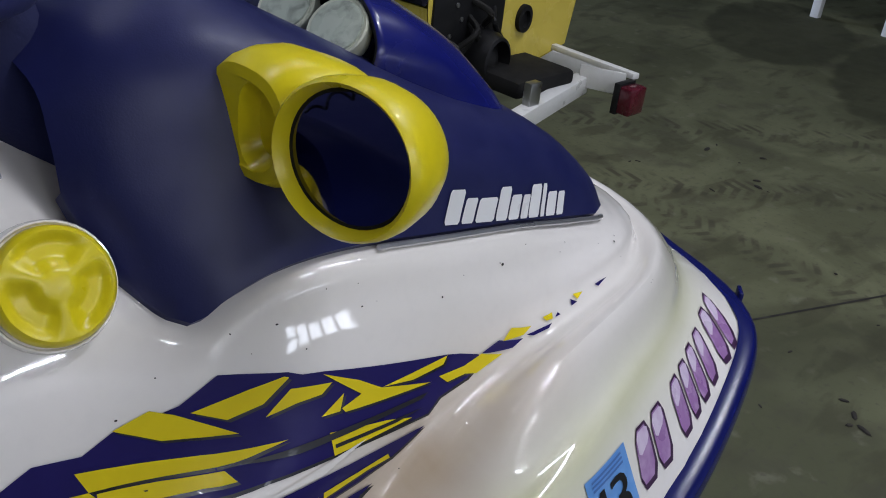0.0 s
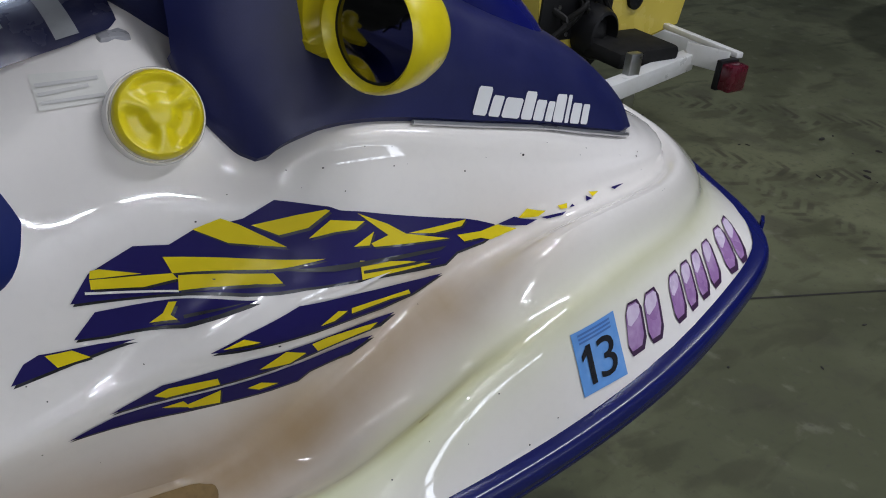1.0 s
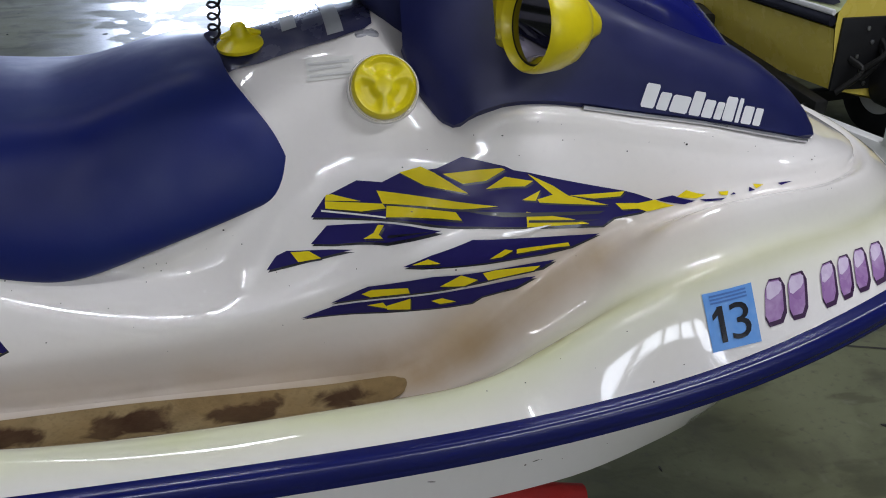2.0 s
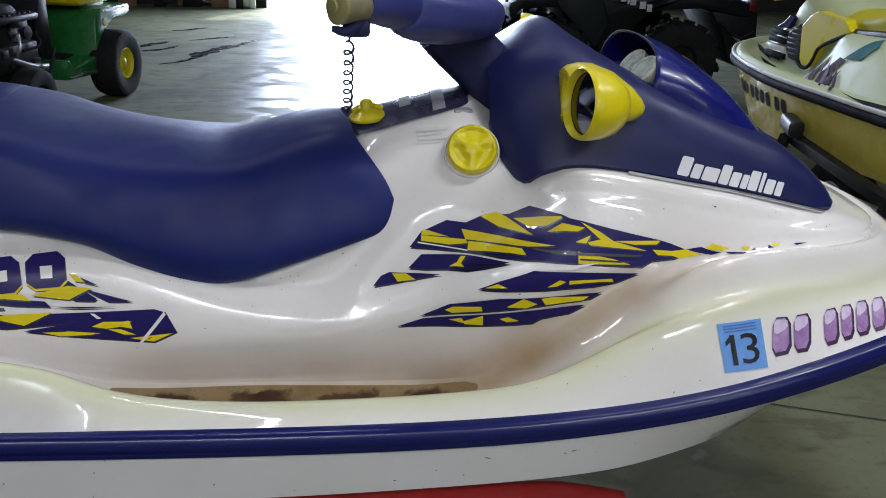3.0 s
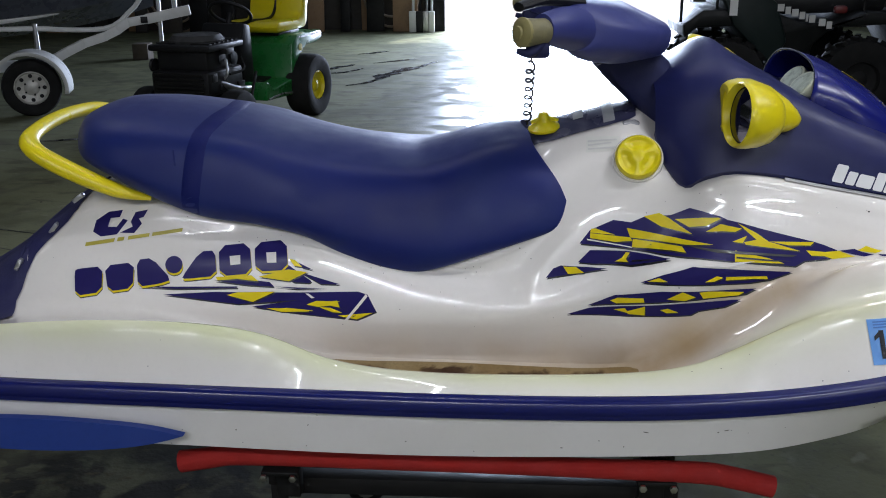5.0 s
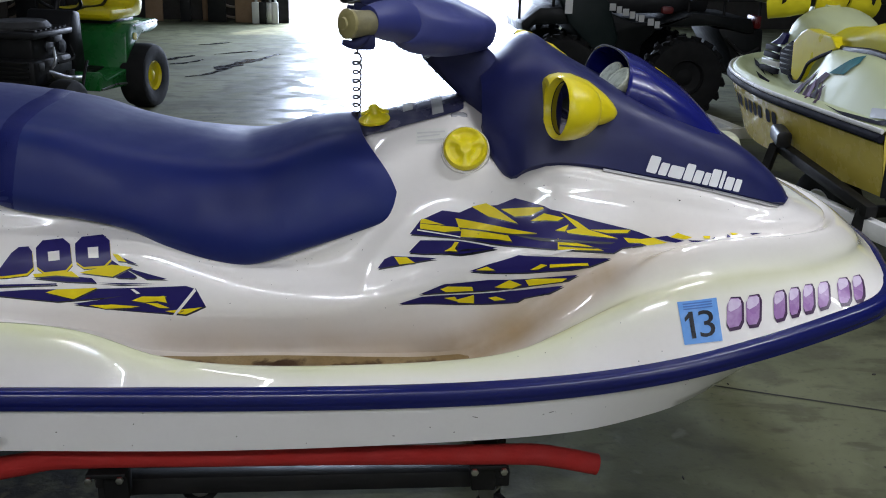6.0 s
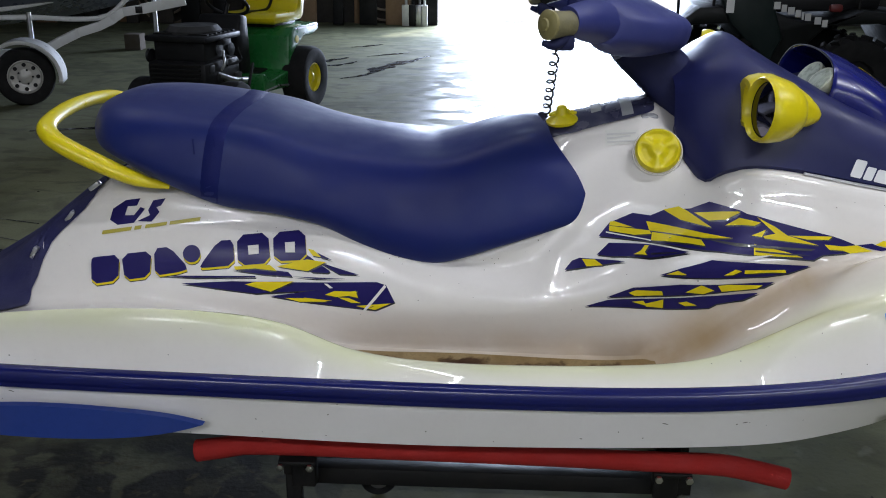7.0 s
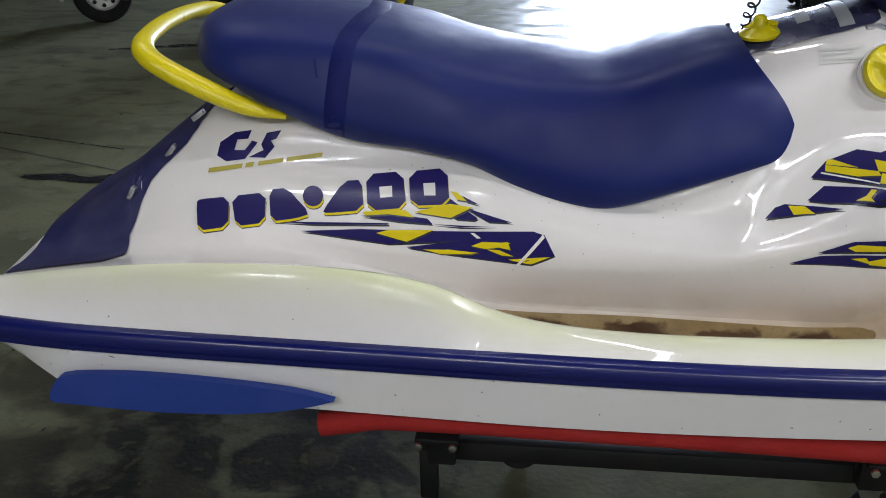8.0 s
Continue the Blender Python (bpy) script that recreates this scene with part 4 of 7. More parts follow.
part("console_label", bm, CLEARLABEL, console)
tagged_knob = part("selector_knob", lathe(bmesh.new(), [(0.040, 0.0), (0.041, 0.006), (0.032, 0.012), (0.020, 0.017), (0.014, 0.026), (0.013, 0.036), (0.009, 0.041), (0.003, 0.043)], 28, facing((0.205, -0.055, 1.015), (-0.12, -0.15, 1))), YEL, ski, "yellow selector knob on the console")
part("knob_wing", tube(bmesh.new(), [(0.170, -0.06, 1.032), (0.205, -0.055, 1.040), (0.238, -0.05, 1.036)], [0.004, 0.009, 0.004], 8, 10), YEL, tagged_knob)
FAINT = mat("faint_print", (0.58, 0.57, 0.54), 0.5)
for k in range(3):
    part("print_line", drape(bmesh.new(), bar_poly((0.305, 1.002 - 0.007 * k), (0.37 - 0.012 * (k % 2), 1.012 - 0.007 * k), 0.0028), DECK, 0.0022, 0.01), FAINT, ski)
part("warning_label", drape(bmesh.new(), [(0.30, 0.983), (0.375, 0.995), (0.377, 1.02), (0.302, 1.012)], DECK, 0.0012, 0.015), mat("label_offwhite", (0.70, 0.69, 0.63), 0.4, grain=0.1), ski)

part("console_cover", boxm(0.385, 0.43, -0.135, 0.10, 1.012, 1.05, 0.012), mat("clouded_plastic", (0.30, 0.30, 0.31), 0.3, stain=(0.18, 0.18, 0.2), amount=0.5, scale=25), console, "clouded grey plastic cover strip")

# steering: neck, padded arms, grips, lanyard
steer = new("handlebar")
steer.parent = ski
steer.matrix_parent_inverse = ski.matrix_world.inverted()
PAD = mat("blue_handlebar_pad", (0.028, 0.036, 0.17), 0.5, stain=(0.05, 0.055, 0.19), amount=0.5, scale=8, bump=0.15, bump_scale=300)
NECK = mat("dark_rubber_boot", (0.010, 0.013, 0.060), 0.65, spec=0.3, stain=(0.016, 0.018, 0.06), amount=0.5, scale=9, bump=0.3)


def loft(bm, sections):
    """A skin over closed sections of equal length, capped at both ends."""
    rings = [[bm.verts.new(p) for p in sec] for sec in sections]
    n = len(rings[0])
    for r, q in zip(rings, rings[1:]):
        for j in range(n):
            bm.faces.new((r[j], r[(j + 1) % n], q[(j + 1) % n], q[j]))
    bm.faces.new(rings[0][::-1])
    bm.faces.new(rings[-1])
    bmesh.ops.recalc_face_normals(bm, faces=list(bm.faces))
    return bm


def squarish(n=24, power=3.5):
    """Points round a square with rounded corners, from -1 to 1."""
    return [(math.copysign(abs(math.cos(a)) ** (2 / power), math.cos(a)), math.copysign(abs(math.sin(a)) ** (2 / power), math.sin(a))) for a in np.linspace(0, 2 * math.pi, n, endpoint=False)]


column = smooth_curve([(0.58, 1.005, 0.076), (0.535, 1.05, 0.072), (0.49, 1.096, 0.068), (0.445, 1.139, 0.067), (0.40, 1.182, 0.067), (0.37, 1.212, 0.066)], 16)
part("neck", loft(bmesh.new(), [[(x + 0.73 * w * u, 0.105 * v, z + 0.68 * w * u) for u, v in squarish()] for x, z, w in column]), NECK, steer, "dark rubber steering boot")
pad_profile = smooth_curve([(0.02, 0.92, 0), (0.18, 1.0, 0), (0.45, 0.93, 0), (0.78, 0.70, 0), (0.95, 0.58, 0), (1.0, 0.44, 0), (0.93, 0.16, 0), (0.75, 0.07, 0), (0.42, 0.0, 0), (0.14, 0.10, 0), (0.0, 0.38, 0), (0.0, 0.72, 0), (0.02, 0.92, 0)], 40)[:-1]
pad_rows = smooth_curve([(-0.315, 0.232, 0.315, 1.238, 1.322), (-0.295, 0.226, 0.370, 1.222, 1.332), (-0.25, 0.232, 0.425, 1.205, 1.335), (-0.17, 0.252, 0.475, 1.190, 1.334), (-0.08, 0.272, 0.497, 1.180, 1.330), (0.0, 0.280, 0.503, 1.178, 1.328)], 18)
pad_rows = np.vstack((pad_rows, (pad_rows * (-1, 1, 1, 1, 1))[-2::-1]))
part("pad", loft(bmesh.new(), [[(xa + (xb - xa) * u, y, za + (zb - za) * v) for u, v, _ in pad_profile] for y, xa, xb, za, zb in pad_rows]), PAD, steer, "blue padded handlebar cover")
GRIPM = mat("worn_grip", (0.20, 0.18, 0.09), 0.6, stain=(0.1, 0.09, 0.06), amount=0.6, scale=25, bump=0.3)
for side in (-1, 1):
    part("arm", tube(bmesh.new(), [(0.265, side * 0.28, 1.280), (0.215, side * 0.35, 1.29), (0.185, side * 0.38, 1.29)], [0.050, 0.044, 0.032], 18, 12), PAD, steer)
    part("grip", tube(bmesh.new(), [(0.205, side * 0.37, 1.287), (0.145, side * 0.415, 1.287)], [0.026, 0.026, 0.030], 18, 8), GRIPM, steer, "yellowed rubber grip")
    part("grip_end", lathe(bmesh.new(), [(0.030, 0.0), (0.031, 0.008), (0.022, 0.014), (0.014, 0.015), (0.012, 0.019), (0.004, 0.02)], 20, facing((0.147, side * 0.413, 1.287), (-0.78, side * 0.6, 0.07))), mat("grip_cap", (0.27, 0.235, 0.09), 0.5, grain=0.2), steer)
    part("lever", tube(bmesh.new(), [(0.27, side * 0.26, 1.335), (0.19, side * 0.32, 1.345), (0.135, side * 0.38, 1.335)], [0.018, 0.02, 0.014], 10, 12, 0.7), BLACKP, steer, "dark brake lever")
    part("switch_block", boxm(0.150, 0.200, side * 0.382 - 0.017, side * 0.382 + 0.017, 1.232, 1.266, 0.009), NECK, steer)
    part("thumb_lever", tube(bmesh.new(), [(0.185, side * 0.39, 1.262), (0.155, side * 0.405, 1.245), (0.132, side * 0.41, 1.250)], [0.010, 0.012, 0.006], 10, 10), NECK, steer)
top, foot = Vector((0.162, -0.385, 1.234)), Vector((0.160, -0.10, 1.035))
cord = []
turns, n = 8.0, 170
ax = (foot - top).normalized()
sx = ax.cross(Vector((0, 1, 0.3))).normalized()
sy = ax.cross(sx)
for i in range(n + 1):
    u = i / n
    a = 2 * math.pi * turns * u
    rr = 0.0088 * min(1, 8 * u, 8 * (1 - u))
    cord.append(top.lerp(foot, u) + sx * rr * math.cos(a) + sy * rr * math.sin(a) * 1.0)
part("lanyard", tube(bmesh.new(), cord, 0.0023, 6), BLACKP, steer, "black coiled safety lanyard")

# mirrors
def mirror(side):
    n = Vector((-0.97, side * 0.17, 0.10))
    c = Vector((0.594, side * 0.390, 1.114))
    m = facing(c, n) @ Matrix.Diagonal((0.076, 0.068, 1, 1))
    pod = part("mirror_housing", lathe(bmesh.new(), [(0.02, -0.094), (0.35, -0.091), (0.62, -0.082), (0.82, -0.066), (0.95, -0.044), (1.015, -0.020), (1.02, -0.008), (1.0, 0.0), (0.955, 0.004), (0.89, -0.001), (0.86, -0.014), (0.4, -0.015), (0.01, -0.015)], 44, m), YEL, ski, "yellow moulded mirror pod")
    gasket = part("gasket", lathe(bmesh.new(), [(0.875, -0.0155), (0.87, -0.011), (0.82, -0.011), (0.80, -0.0135)], 44, m), RUBBER, pod)
    glass = part("glass", lathe(bmesh.new(), [(0.835, -0.0145), (0.83, -0.0112), (0.02, -0.0112)], 44, m), MIRROR, pod, "dusty dark mirror glass")
    sections = [(0.588, 0.312, 1.064, 1.148), (0.590, 0.320, 1.054, 1.158), (0.600, 0.326, 1.049, 1.166), (0.618, 0.334, 1.047, 1.171), (0.645, 0.346, 1.049, 1.170), (0.685, 0.348, 1.053, 1.155),
                (0.722, 0.336, 1.060, 1.128), (0.742, 0.318, 1.068, 1.108), (0.752, 0.296, 1.078, 1.094)]
    rings = [[(x, side * ((0.21 + out) / 2 + (out - 0.21) / 2 * u), (lo + hi) / 2 + (hi - lo) / 2 * v) for u, v in squarish(32, 2.7)] for x, out, lo, hi in sections]
    # scooped rear face inside its rim
    scoop = [[(x, side * (0.283 + 0.030 * f * u), 1.106 + 0.042 * f * v) for u, v in squarish(32, 2.7)] for x, f in ((0.611, 0.45), (0.609, 0.75), (0.601, 0.90), (0.590, 0.985))]
    return pod, gasket, glass, part("fairing", loft(bmesh.new(), scoop + rings), YEL, pod)


mirror(-1)
for ob in mirror(1):
    ob.data.transform(Matrix.Translation((0.022, 0.0, 0.014)))

# gauge pod
V0 = [(0.78, 0.238, 1.085), (0.90, 0.236, 1.05), (1.02, 0.226, 1.008), (1.066, 0.195, 0.988), (1.088, 0.1, 0.982), (1.094, 0.0, 0.98)]
V1 = [(0.78, 0.236, 1.140), (0.88, 0.228, 1.113), (0.99, 0.205, 1.06), (1.045, 0.168, 1.022), (1.068, 0.09, 1.006), (1.074, 0.0, 1.003)]
V2 = [(0.78, 0.165, 1.184), (0.86, 0.165, 1.160), (0.955, 0.15, 1.112), (1.02, 0.115, 1.058), (1.045, 0.06, 1.034), (1.052, 0.0, 1.03)]
V3 = [(0.78, 0.0, 1.198), (0.88, 0.0, 1.170), (0.96, 0.0, 1.120), (1.01, 0.0, 1.072), (1.03, 0.0, 1.048)]
bm = shell([V0, V1, V2, V3], [float(v) for v in np.linspace(0.782, 0.96, 14)], 10, 6, both=True, x_bow=0.96)
for v in bm.verts:
    if v.co.x < 0.9:
        v.co.y *= 1 - 0.9 * (0.9 - v.co.x)
        v.co.x += 0.035 * max(0.0, (v.co.z - 1.09) / 0.12) * (0.9 - v.co.x) / 0.12
visor = part("gauge_visor", bm, VISOR, ski, "glossy dark blue gauge visor")
sol = visor.modifiers.new("thickness", "SOLIDIFY")
sol.thickness, sol.offset = 0.0045, -1
visor.data.materials.append(RUBBER)
sol.material_offset_rim = 1
VISORSKIN = skin_of(visor)
part("yellow_stripe", drape(bmesh.new(), [(0.895, -0.080), (0.950, -0.092), (0.968, -0.045), (0.915, -0.030)], VISORSKIN, 0.0015, 0.015, "top"), DYEL, visor)
part("white_chip", drape(bmesh.new(), [(0.960, -0.088), (0.996, -0.092), (1.002, -0.050), (0.976, -0.045)], VISORSKIN, 0.0015, 0.015, "top"), DWHITE, visor)
for gy, gx, gr in ((-0.160, 0.785, 0.037), (-0.068, 0.788, 0.037)):
    m = facing((gx, gy, 1.140), (-0.74, -0.16, 0.66))
    pod = part("gauge", lathe(bmesh.new(), [(gr * 0.7, -0.03), (gr * 0.98, -0.012), (gr, 0.002), (gr * 0.95, 0.004), (gr * 0.88, 0.003), (gr * 0.05, 0.002)], 36, m), mat("gauge_bezel", (0.5, 0.52, 0.42), 0.3, coat=0.3), ski, "round pale gauge with a dusty lens")
    part("dial", lathe(bmesh.new(), [(gr * 0.86, 0.0025), (gr * 0.84, 0.005), (gr * 0.05, 0.006)], 36, m), DIAL, pod)
part("gauge_base", tube(bmesh.new(), [(0.84, -0.17, 1.06), (0.84, 0.0, 1.075), (0.84, 0.17, 1.06)], [0.05, 0.06, 0.05], 16, 12), NECK, ski)

# hood trim line and far-side tidbits
trim = [(x, -h - 0.003, z - 0.006) for x, h, z in smooth_curve(H0, 120) if 0.72 < x < 1.165]
part("hood_trim", tube(bmesh.new(), trim, 0.0035, 6), SILVER, hood, "thin silver trim strip")

# blue side fin
FINM = mat("matt_blue_fin", (0.018, 0.045, 0.23), 0.55, spec=0.3, stain=(0.035, 0.06, 0.25), amount=0.5, scale=9, grain=0.15)
fin_top = smooth_curve([(-1.120, 0.466, 0), (-1.09, 0.472, 0), (-1.0, 0.477, 0), (-0.9, 0.476, 0), (-0.8, 0.471, 0), (-0.72, 0.465, 0), (-0.65, 0.456, 0), (-0.588, 0.442, 0)], 22)
fin_low = smooth_curve([(-0.592, 0.441, 0), (-0.64, 0.426, 0), (-0.70, 0.413, 0), (-0.76, 0.405, 0), (-0.83, 0.400, 0), (-0.95, 0.398, 0), (-1.147, 0.407, 0)], 18)
fin_end = [(-1.152, 0.414), (-1.150, 0.426), (-1.141, 0.444), (-1.130, 0.459)]
fin_line = [(float(q[0]), float(q[1])) for q in fin_top] + [(float(q[0]), float(q[1])) for q in fin_low] + fin_end
for side in (-1, 1):
    part("stabiliser_fin", prism(bmesh.new(), fin_line, 0.018, Matrix.Translation((0, side * 0.590, 0))), FINM, ski, "matt blue side fin on the hull", smooth=False)

# specks of dirt and scuffs on the gelcoat
rs = random.Random(5)
bm = bmesh.new()
for i in range(110):
    if i < 26:
        x = rs.uniform(0.42, 1.2)
        z = float(np.interp(x, [0.4, 0.6, 0.97, 1.2], [0.86, 0.925, 0.885, 0.84])) + rs.gauss(0, 0.018)
    elif i < 66:
        x = rs.uniform(-0.8, 0.2)
        z = float(np.interp(x, [-0.8, -0.4, -0.08, 0.2], [0.86, 0.78, 0.70, 0.80])) + rs.gauss(-0.012, 0.016)
    else:
        x, z = rs.uniform(-1.2, 1.2), rs.uniform(0.56, 0.82)
    r = rs.uniform(0.0005, 0.0010) * (1.7 if i % 13 == 0 else 1)
    el = rs.uniform(0.6, 1.8)
    drape(bm, [(x + r * el * math.cos(a), z + r * math.sin(a)) for a in np.linspace(0, 2 * math.pi, 7, endpoint=False)], DECK, 0.0008, 0.05, limit=0.014)
dirt = part("dirt_specks", bm, mat("black_dirt", (0.03, 0.025, 0.02), 0.8), deck, "small dark specks of dirt")
dirt["kind"] = "stuff"
HULLSKIN = skin_of(bpy.data.objects["hull"])
bm = bmesh.new()
for i in range(40):
    x = rs.uniform(-1.2, 1.15)
    z = float(np.interp(x, [-1.2, 0.5, 1.15], [0.45, 0.45, 0.58])) + rs.uniform(-0.05, 0.05)
    r = rs.uniform(0.0008, 0.0017)
    el = rs.uniform(0.8, 6.0) if i % 3 == 0 else 1.2
    tilt = rs.uniform(-0.3, 0.5)
    drape(bm, [(x + r * el * math.cos(a), z + r * math.sin(a) + tilt * r * el * math.cos(a)) for a in np.linspace(0, 2 * math.pi, 8, endpoint=False)], HULLSKIN, 0.0008, 0.05, limit=0.03)
scuffs = part("hull_scuffs", bm, mat("grey_scuff", (0.10, 0.09, 0.08), 0.8), bpy.data.objects["hull"], "thin dark scuffs and specks")
scuffs["kind"] = "stuff"

# grime gathered along the fold of the foredeck
bm = bmesh.new()
fold = smooth_curve(CREST, 200)
fold = [q for q in fold if 0.62 < q[0] < 1.34]
for a, b in zip(fold, fold[1:]):
    w = [0.0006 + 0.0040 * noise.noise(Vector((q[0] * 46, 3.0, 0))) for q in (a, b)]
    if min(w) > 0.0011:
        drape(bm, [(a[0], -(a[1] - 0.012 - w[0])), (b[0], -(b[1] - 0.012 - w[1])), (b[0], -(b[1] - 0.012 + w[1])), (a[0], -(a[1] - 0.012 + w[0]))], DECK, 0.0008, 0.05, "top", limit=0.03)
grime = part("grime_line", bm, mat("olive_grime", (0.40, 0.37, 0.17), 0.5, stain=(0.14, 0.11, 0.05), amount=0.8, scale=34), deck, "olive grime along the deck fold")
grime["kind"] = "stuff"

# ---- graphics on the deck ----
def shards(name, base, over, label):
    """A sticker of dark pieces with a black lower edge, and lighter pieces on it."""
    for p in base:
        ob = part(name, drape(bmesh.new(), p, DECK, 0.0016, side_from=-0.46, lean=0.36), DNAVY, ski, label)
        part("black_edge", drape(bmesh.new(), [(x + 0.002, z - 0.0035) for x, z in p], DECK, 0.0009, side_from=-0.46, lean=0.36), DBLK, ob)
    for p in over:
        part("black_edge", drape(bmesh.new(), [(x + 0.0025, z - 0.0030) for x, z in p], DECK, 0.0020, side_from=-0.46, lean=0.36), DBLK, ski)
        part("yellow_shard", drape(bmesh.new(), p, DECK, 0.0024, side_from=-0.46, lean=0.36), DYEL, ski)


front_dark = []
front_dark.append([(0.283, 0.794), (0.307, 0.826), (0.358, 0.852), (0.397, 0.850), (0.425, 0.864), (0.483, 0.873), (0.523, 0.890), (0.588, 0.879), (0.602, 0.873), (0.627, 0.869), (0.786, 0.831), (0.807, 0.824), (0.835, 0.812), (0.840, 0.802), (0.812, 0.791), (0.766, 0.787), (0.746, 0.775), (0.538, 0.792), (0.505, 0.792)])
front_dark.append([(0.280, 0.752), (0.307, 0.781), (0.393, 0.787), (0.480, 0.785), (0.396, 0.759), (0.315, 0.751)])
front_dark.append([(0.207, 0.712), (0.224, 0.734), (0.241, 0.742), (0.346, 0.743), (0.301, 0.732)])
front_dark.append([(0.417, 0.729), (0.461, 0.750), (0.527, 0.773), (0.741, 0.762), (0.693, 0.744), (0.648, 0.737)])
front_dark.append([(0.303, 0.660), (0.363, 0.692), (0.463, 0.713), (0.667, 0.724), (0.645, 0.711), (0.509, 0.693)])
front_dark.append([(0.255, 0.633), (0.308, 0.654), (0.387, 0.667), (0.510, 0.686), (0.635, 0.698), (0.602, 0.680), (0.546, 0.668), (0.530, 0.657), (0.388, 0.641)])
front_light = []
front_light.append([(0.307, 0.819), (0.396, 0.817), (0.401, 0.810), (0.363, 0.804), (0.307, 0.808)])
front_light.append([(0.309, 0.829), (0.319, 0.830), (0.363, 0.820), (0.307, 0.820)])
front_light.append([(0.388, 0.837), (0.572, 0.819), (0.516, 0.815), (0.396, 0.817)])
front_light.append([(0.402, 0.814), (0.505, 0.811), (0.513, 0.800), (0.483, 0.801), (0.400, 0.796)])
front_light.append([(0.425, 0.865), (0.458, 0.875), (0.477, 0.867), (0.528, 0.837), (0.462, 0.847)])
front_light.append([(0.491, 0.865), (0.583, 0.876), (0.588, 0.874), (0.557, 0.856), (0.521, 0.851)])
front_light.append([(0.556, 0.844), (0.587, 0.863), (0.632, 0.856), (0.618, 0.848), (0.590, 0.848)])
front_light.append([(0.612, 0.827), (0.643, 0.841), (0.634, 0.825)])
front_light.append([(0.624, 0.867), (0.663, 0.848), (0.689, 0.830), (0.757, 0.809), (0.640, 0.822), (0.637, 0.827), (0.663, 0.833)])
front_light.append([(0.691, 0.830), (0.786, 0.830), (0.778, 0.822), (0.732, 0.822)])
front_light.append([(0.617, 0.809), (0.689, 0.793), (0.723, 0.781), (0.617, 0.785)])
front_light.append([(0.769, 0.811), (0.825, 0.806), (0.815, 0.797), (0.780, 0.799)])
front_light.append([(0.379, 0.771), (0.387, 0.784), (0.396, 0.784), (0.387, 0.769), (0.393, 0.764), (0.363, 0.761)])
front_light.append([(0.247, 0.740), (0.276, 0.741), (0.295, 0.729), (0.258, 0.724)])
front_light.append([(0.431, 0.733), (0.456, 0.744), (0.475, 0.737)])
front_light.append([(0.554, 0.740), (0.579, 0.754), (0.593, 0.750), (0.574, 0.741)])
front_light.append([(0.599, 0.752), (0.687, 0.753), (0.690, 0.746), (0.659, 0.747), (0.599, 0.744)])
front_light.append([(0.353, 0.678), (0.369, 0.687), (0.425, 0.692), (0.428, 0.682), (0.367, 0.672)])
front_light.append([(0.475, 0.695), (0.508, 0.715), (0.537, 0.703), (0.515, 0.693)])
front_light.append([(0.544, 0.715), (0.564, 0.718), (0.642, 0.716), (0.631, 0.708), (0.554, 0.700)])
front_light.append([(0.362, 0.656), (0.387, 0.662), (0.396, 0.649)])
front_light.append([(0.393, 0.655), (0.430, 0.671), (0.431, 0.648), (0.394, 0.647)])
front_light.append([(0.463, 0.666), (0.480, 0.671), (0.503, 0.663), (0.478, 0.659)])
shards("front_graphic", front_dark, front_light, "navy and yellow shattered-glass graphic")
# scattered chips of the graphic's tip along the shoulder
for chip, material in (([(0.791, -0.376), (0.840, -0.374), (0.874, -0.379), (0.826, -0.381)], DYEL), ([(0.840, -0.374), (0.892, -0.379), (0.914, -0.377), (0.872, -0.372)], DNAVY), ([(0.879, -0.373), (0.897, -0.369), (0.933, -0.372), (0.916, -0.375)], DYEL),
                       ([(0.921, -0.376), (0.969, -0.378), (0.960, -0.381), (0.931, -0.379)], DNAVY), ([(0.957, -0.370), (0.976, -0.370), (0.973, -0.375), (0.961, -0.374)], DYEL), ([(0.986, -0.372), (0.989, -0.375), (0.978, -0.375)], DNAVY),
                       ([(1.024, -0.364), (1.044, -0.366), (1.029, -0.370)], DYEL), ([(1.017, -0.367), (1.027, -0.372), (1.014, -0.373)], DNAVY), ([(1.072, -0.365), (1.102, -0.363), (1.078, -0.368)], DNAVY)):
    part("graphic_chip", drape(bmesh.new(), chip, DECK, 0.0022 if material is DYEL else 0.0018, 0.01, "top"), material, ski)
rear_dark = []
rear_dark.append([(-0.710, 0.660), (-0.584, 0.670), (-0.235, 0.677), (-0.213, 0.670), (-0.525, 0.644)])
rear_dark.append([(-0.490, 0.639), (-0.353, 0.660), (-0.213, 0.671), (-0.192, 0.631), (-0.239, 0.609), (-0.398, 0.626)])
rear_dark.append([(-0.777, 0.675), (-0.526, 0.684), (-0.526, 0.681), (-0.680, 0.674)])
rear_light = []
rear_light.append([(-0.551, 0.664), (-0.526, 0.671), (-0.433, 0.675), (-0.488, 0.650)])
rear_light.append([(-0.284, 0.620), (-0.200, 0.628), (-0.239, 0.611)])
rear_light.append([(-0.330, 0.650), (-0.285, 0.656), (-0.279, 0.640)])
rear_light.append([(-0.410, 0.638), (-0.341, 0.632), (-0.375, 0.629)])
rear_light.append([(-0.475, 0.707), (-0.402, 0.725), (-0.356, 0.720), (-0.400, 0.699)])
rear_light.append([(-0.562, 0.703), (-0.492, 0.710), (-0.474, 0.697)])
rear_dark.append([(-0.424, 0.730), (-0.401, 0.734), (-0.346, 0.700), (-0.352, 0.696), (-0.388, 0.697), (-0.419, 0.712)])
rear_dark.append([(-0.379, 0.741), (-0.342, 0.725), (-0.368, 0.730)])
rear_dark.append([(-0.374, 0.720), (-0.277, 0.693), (-0.324, 0.694)])
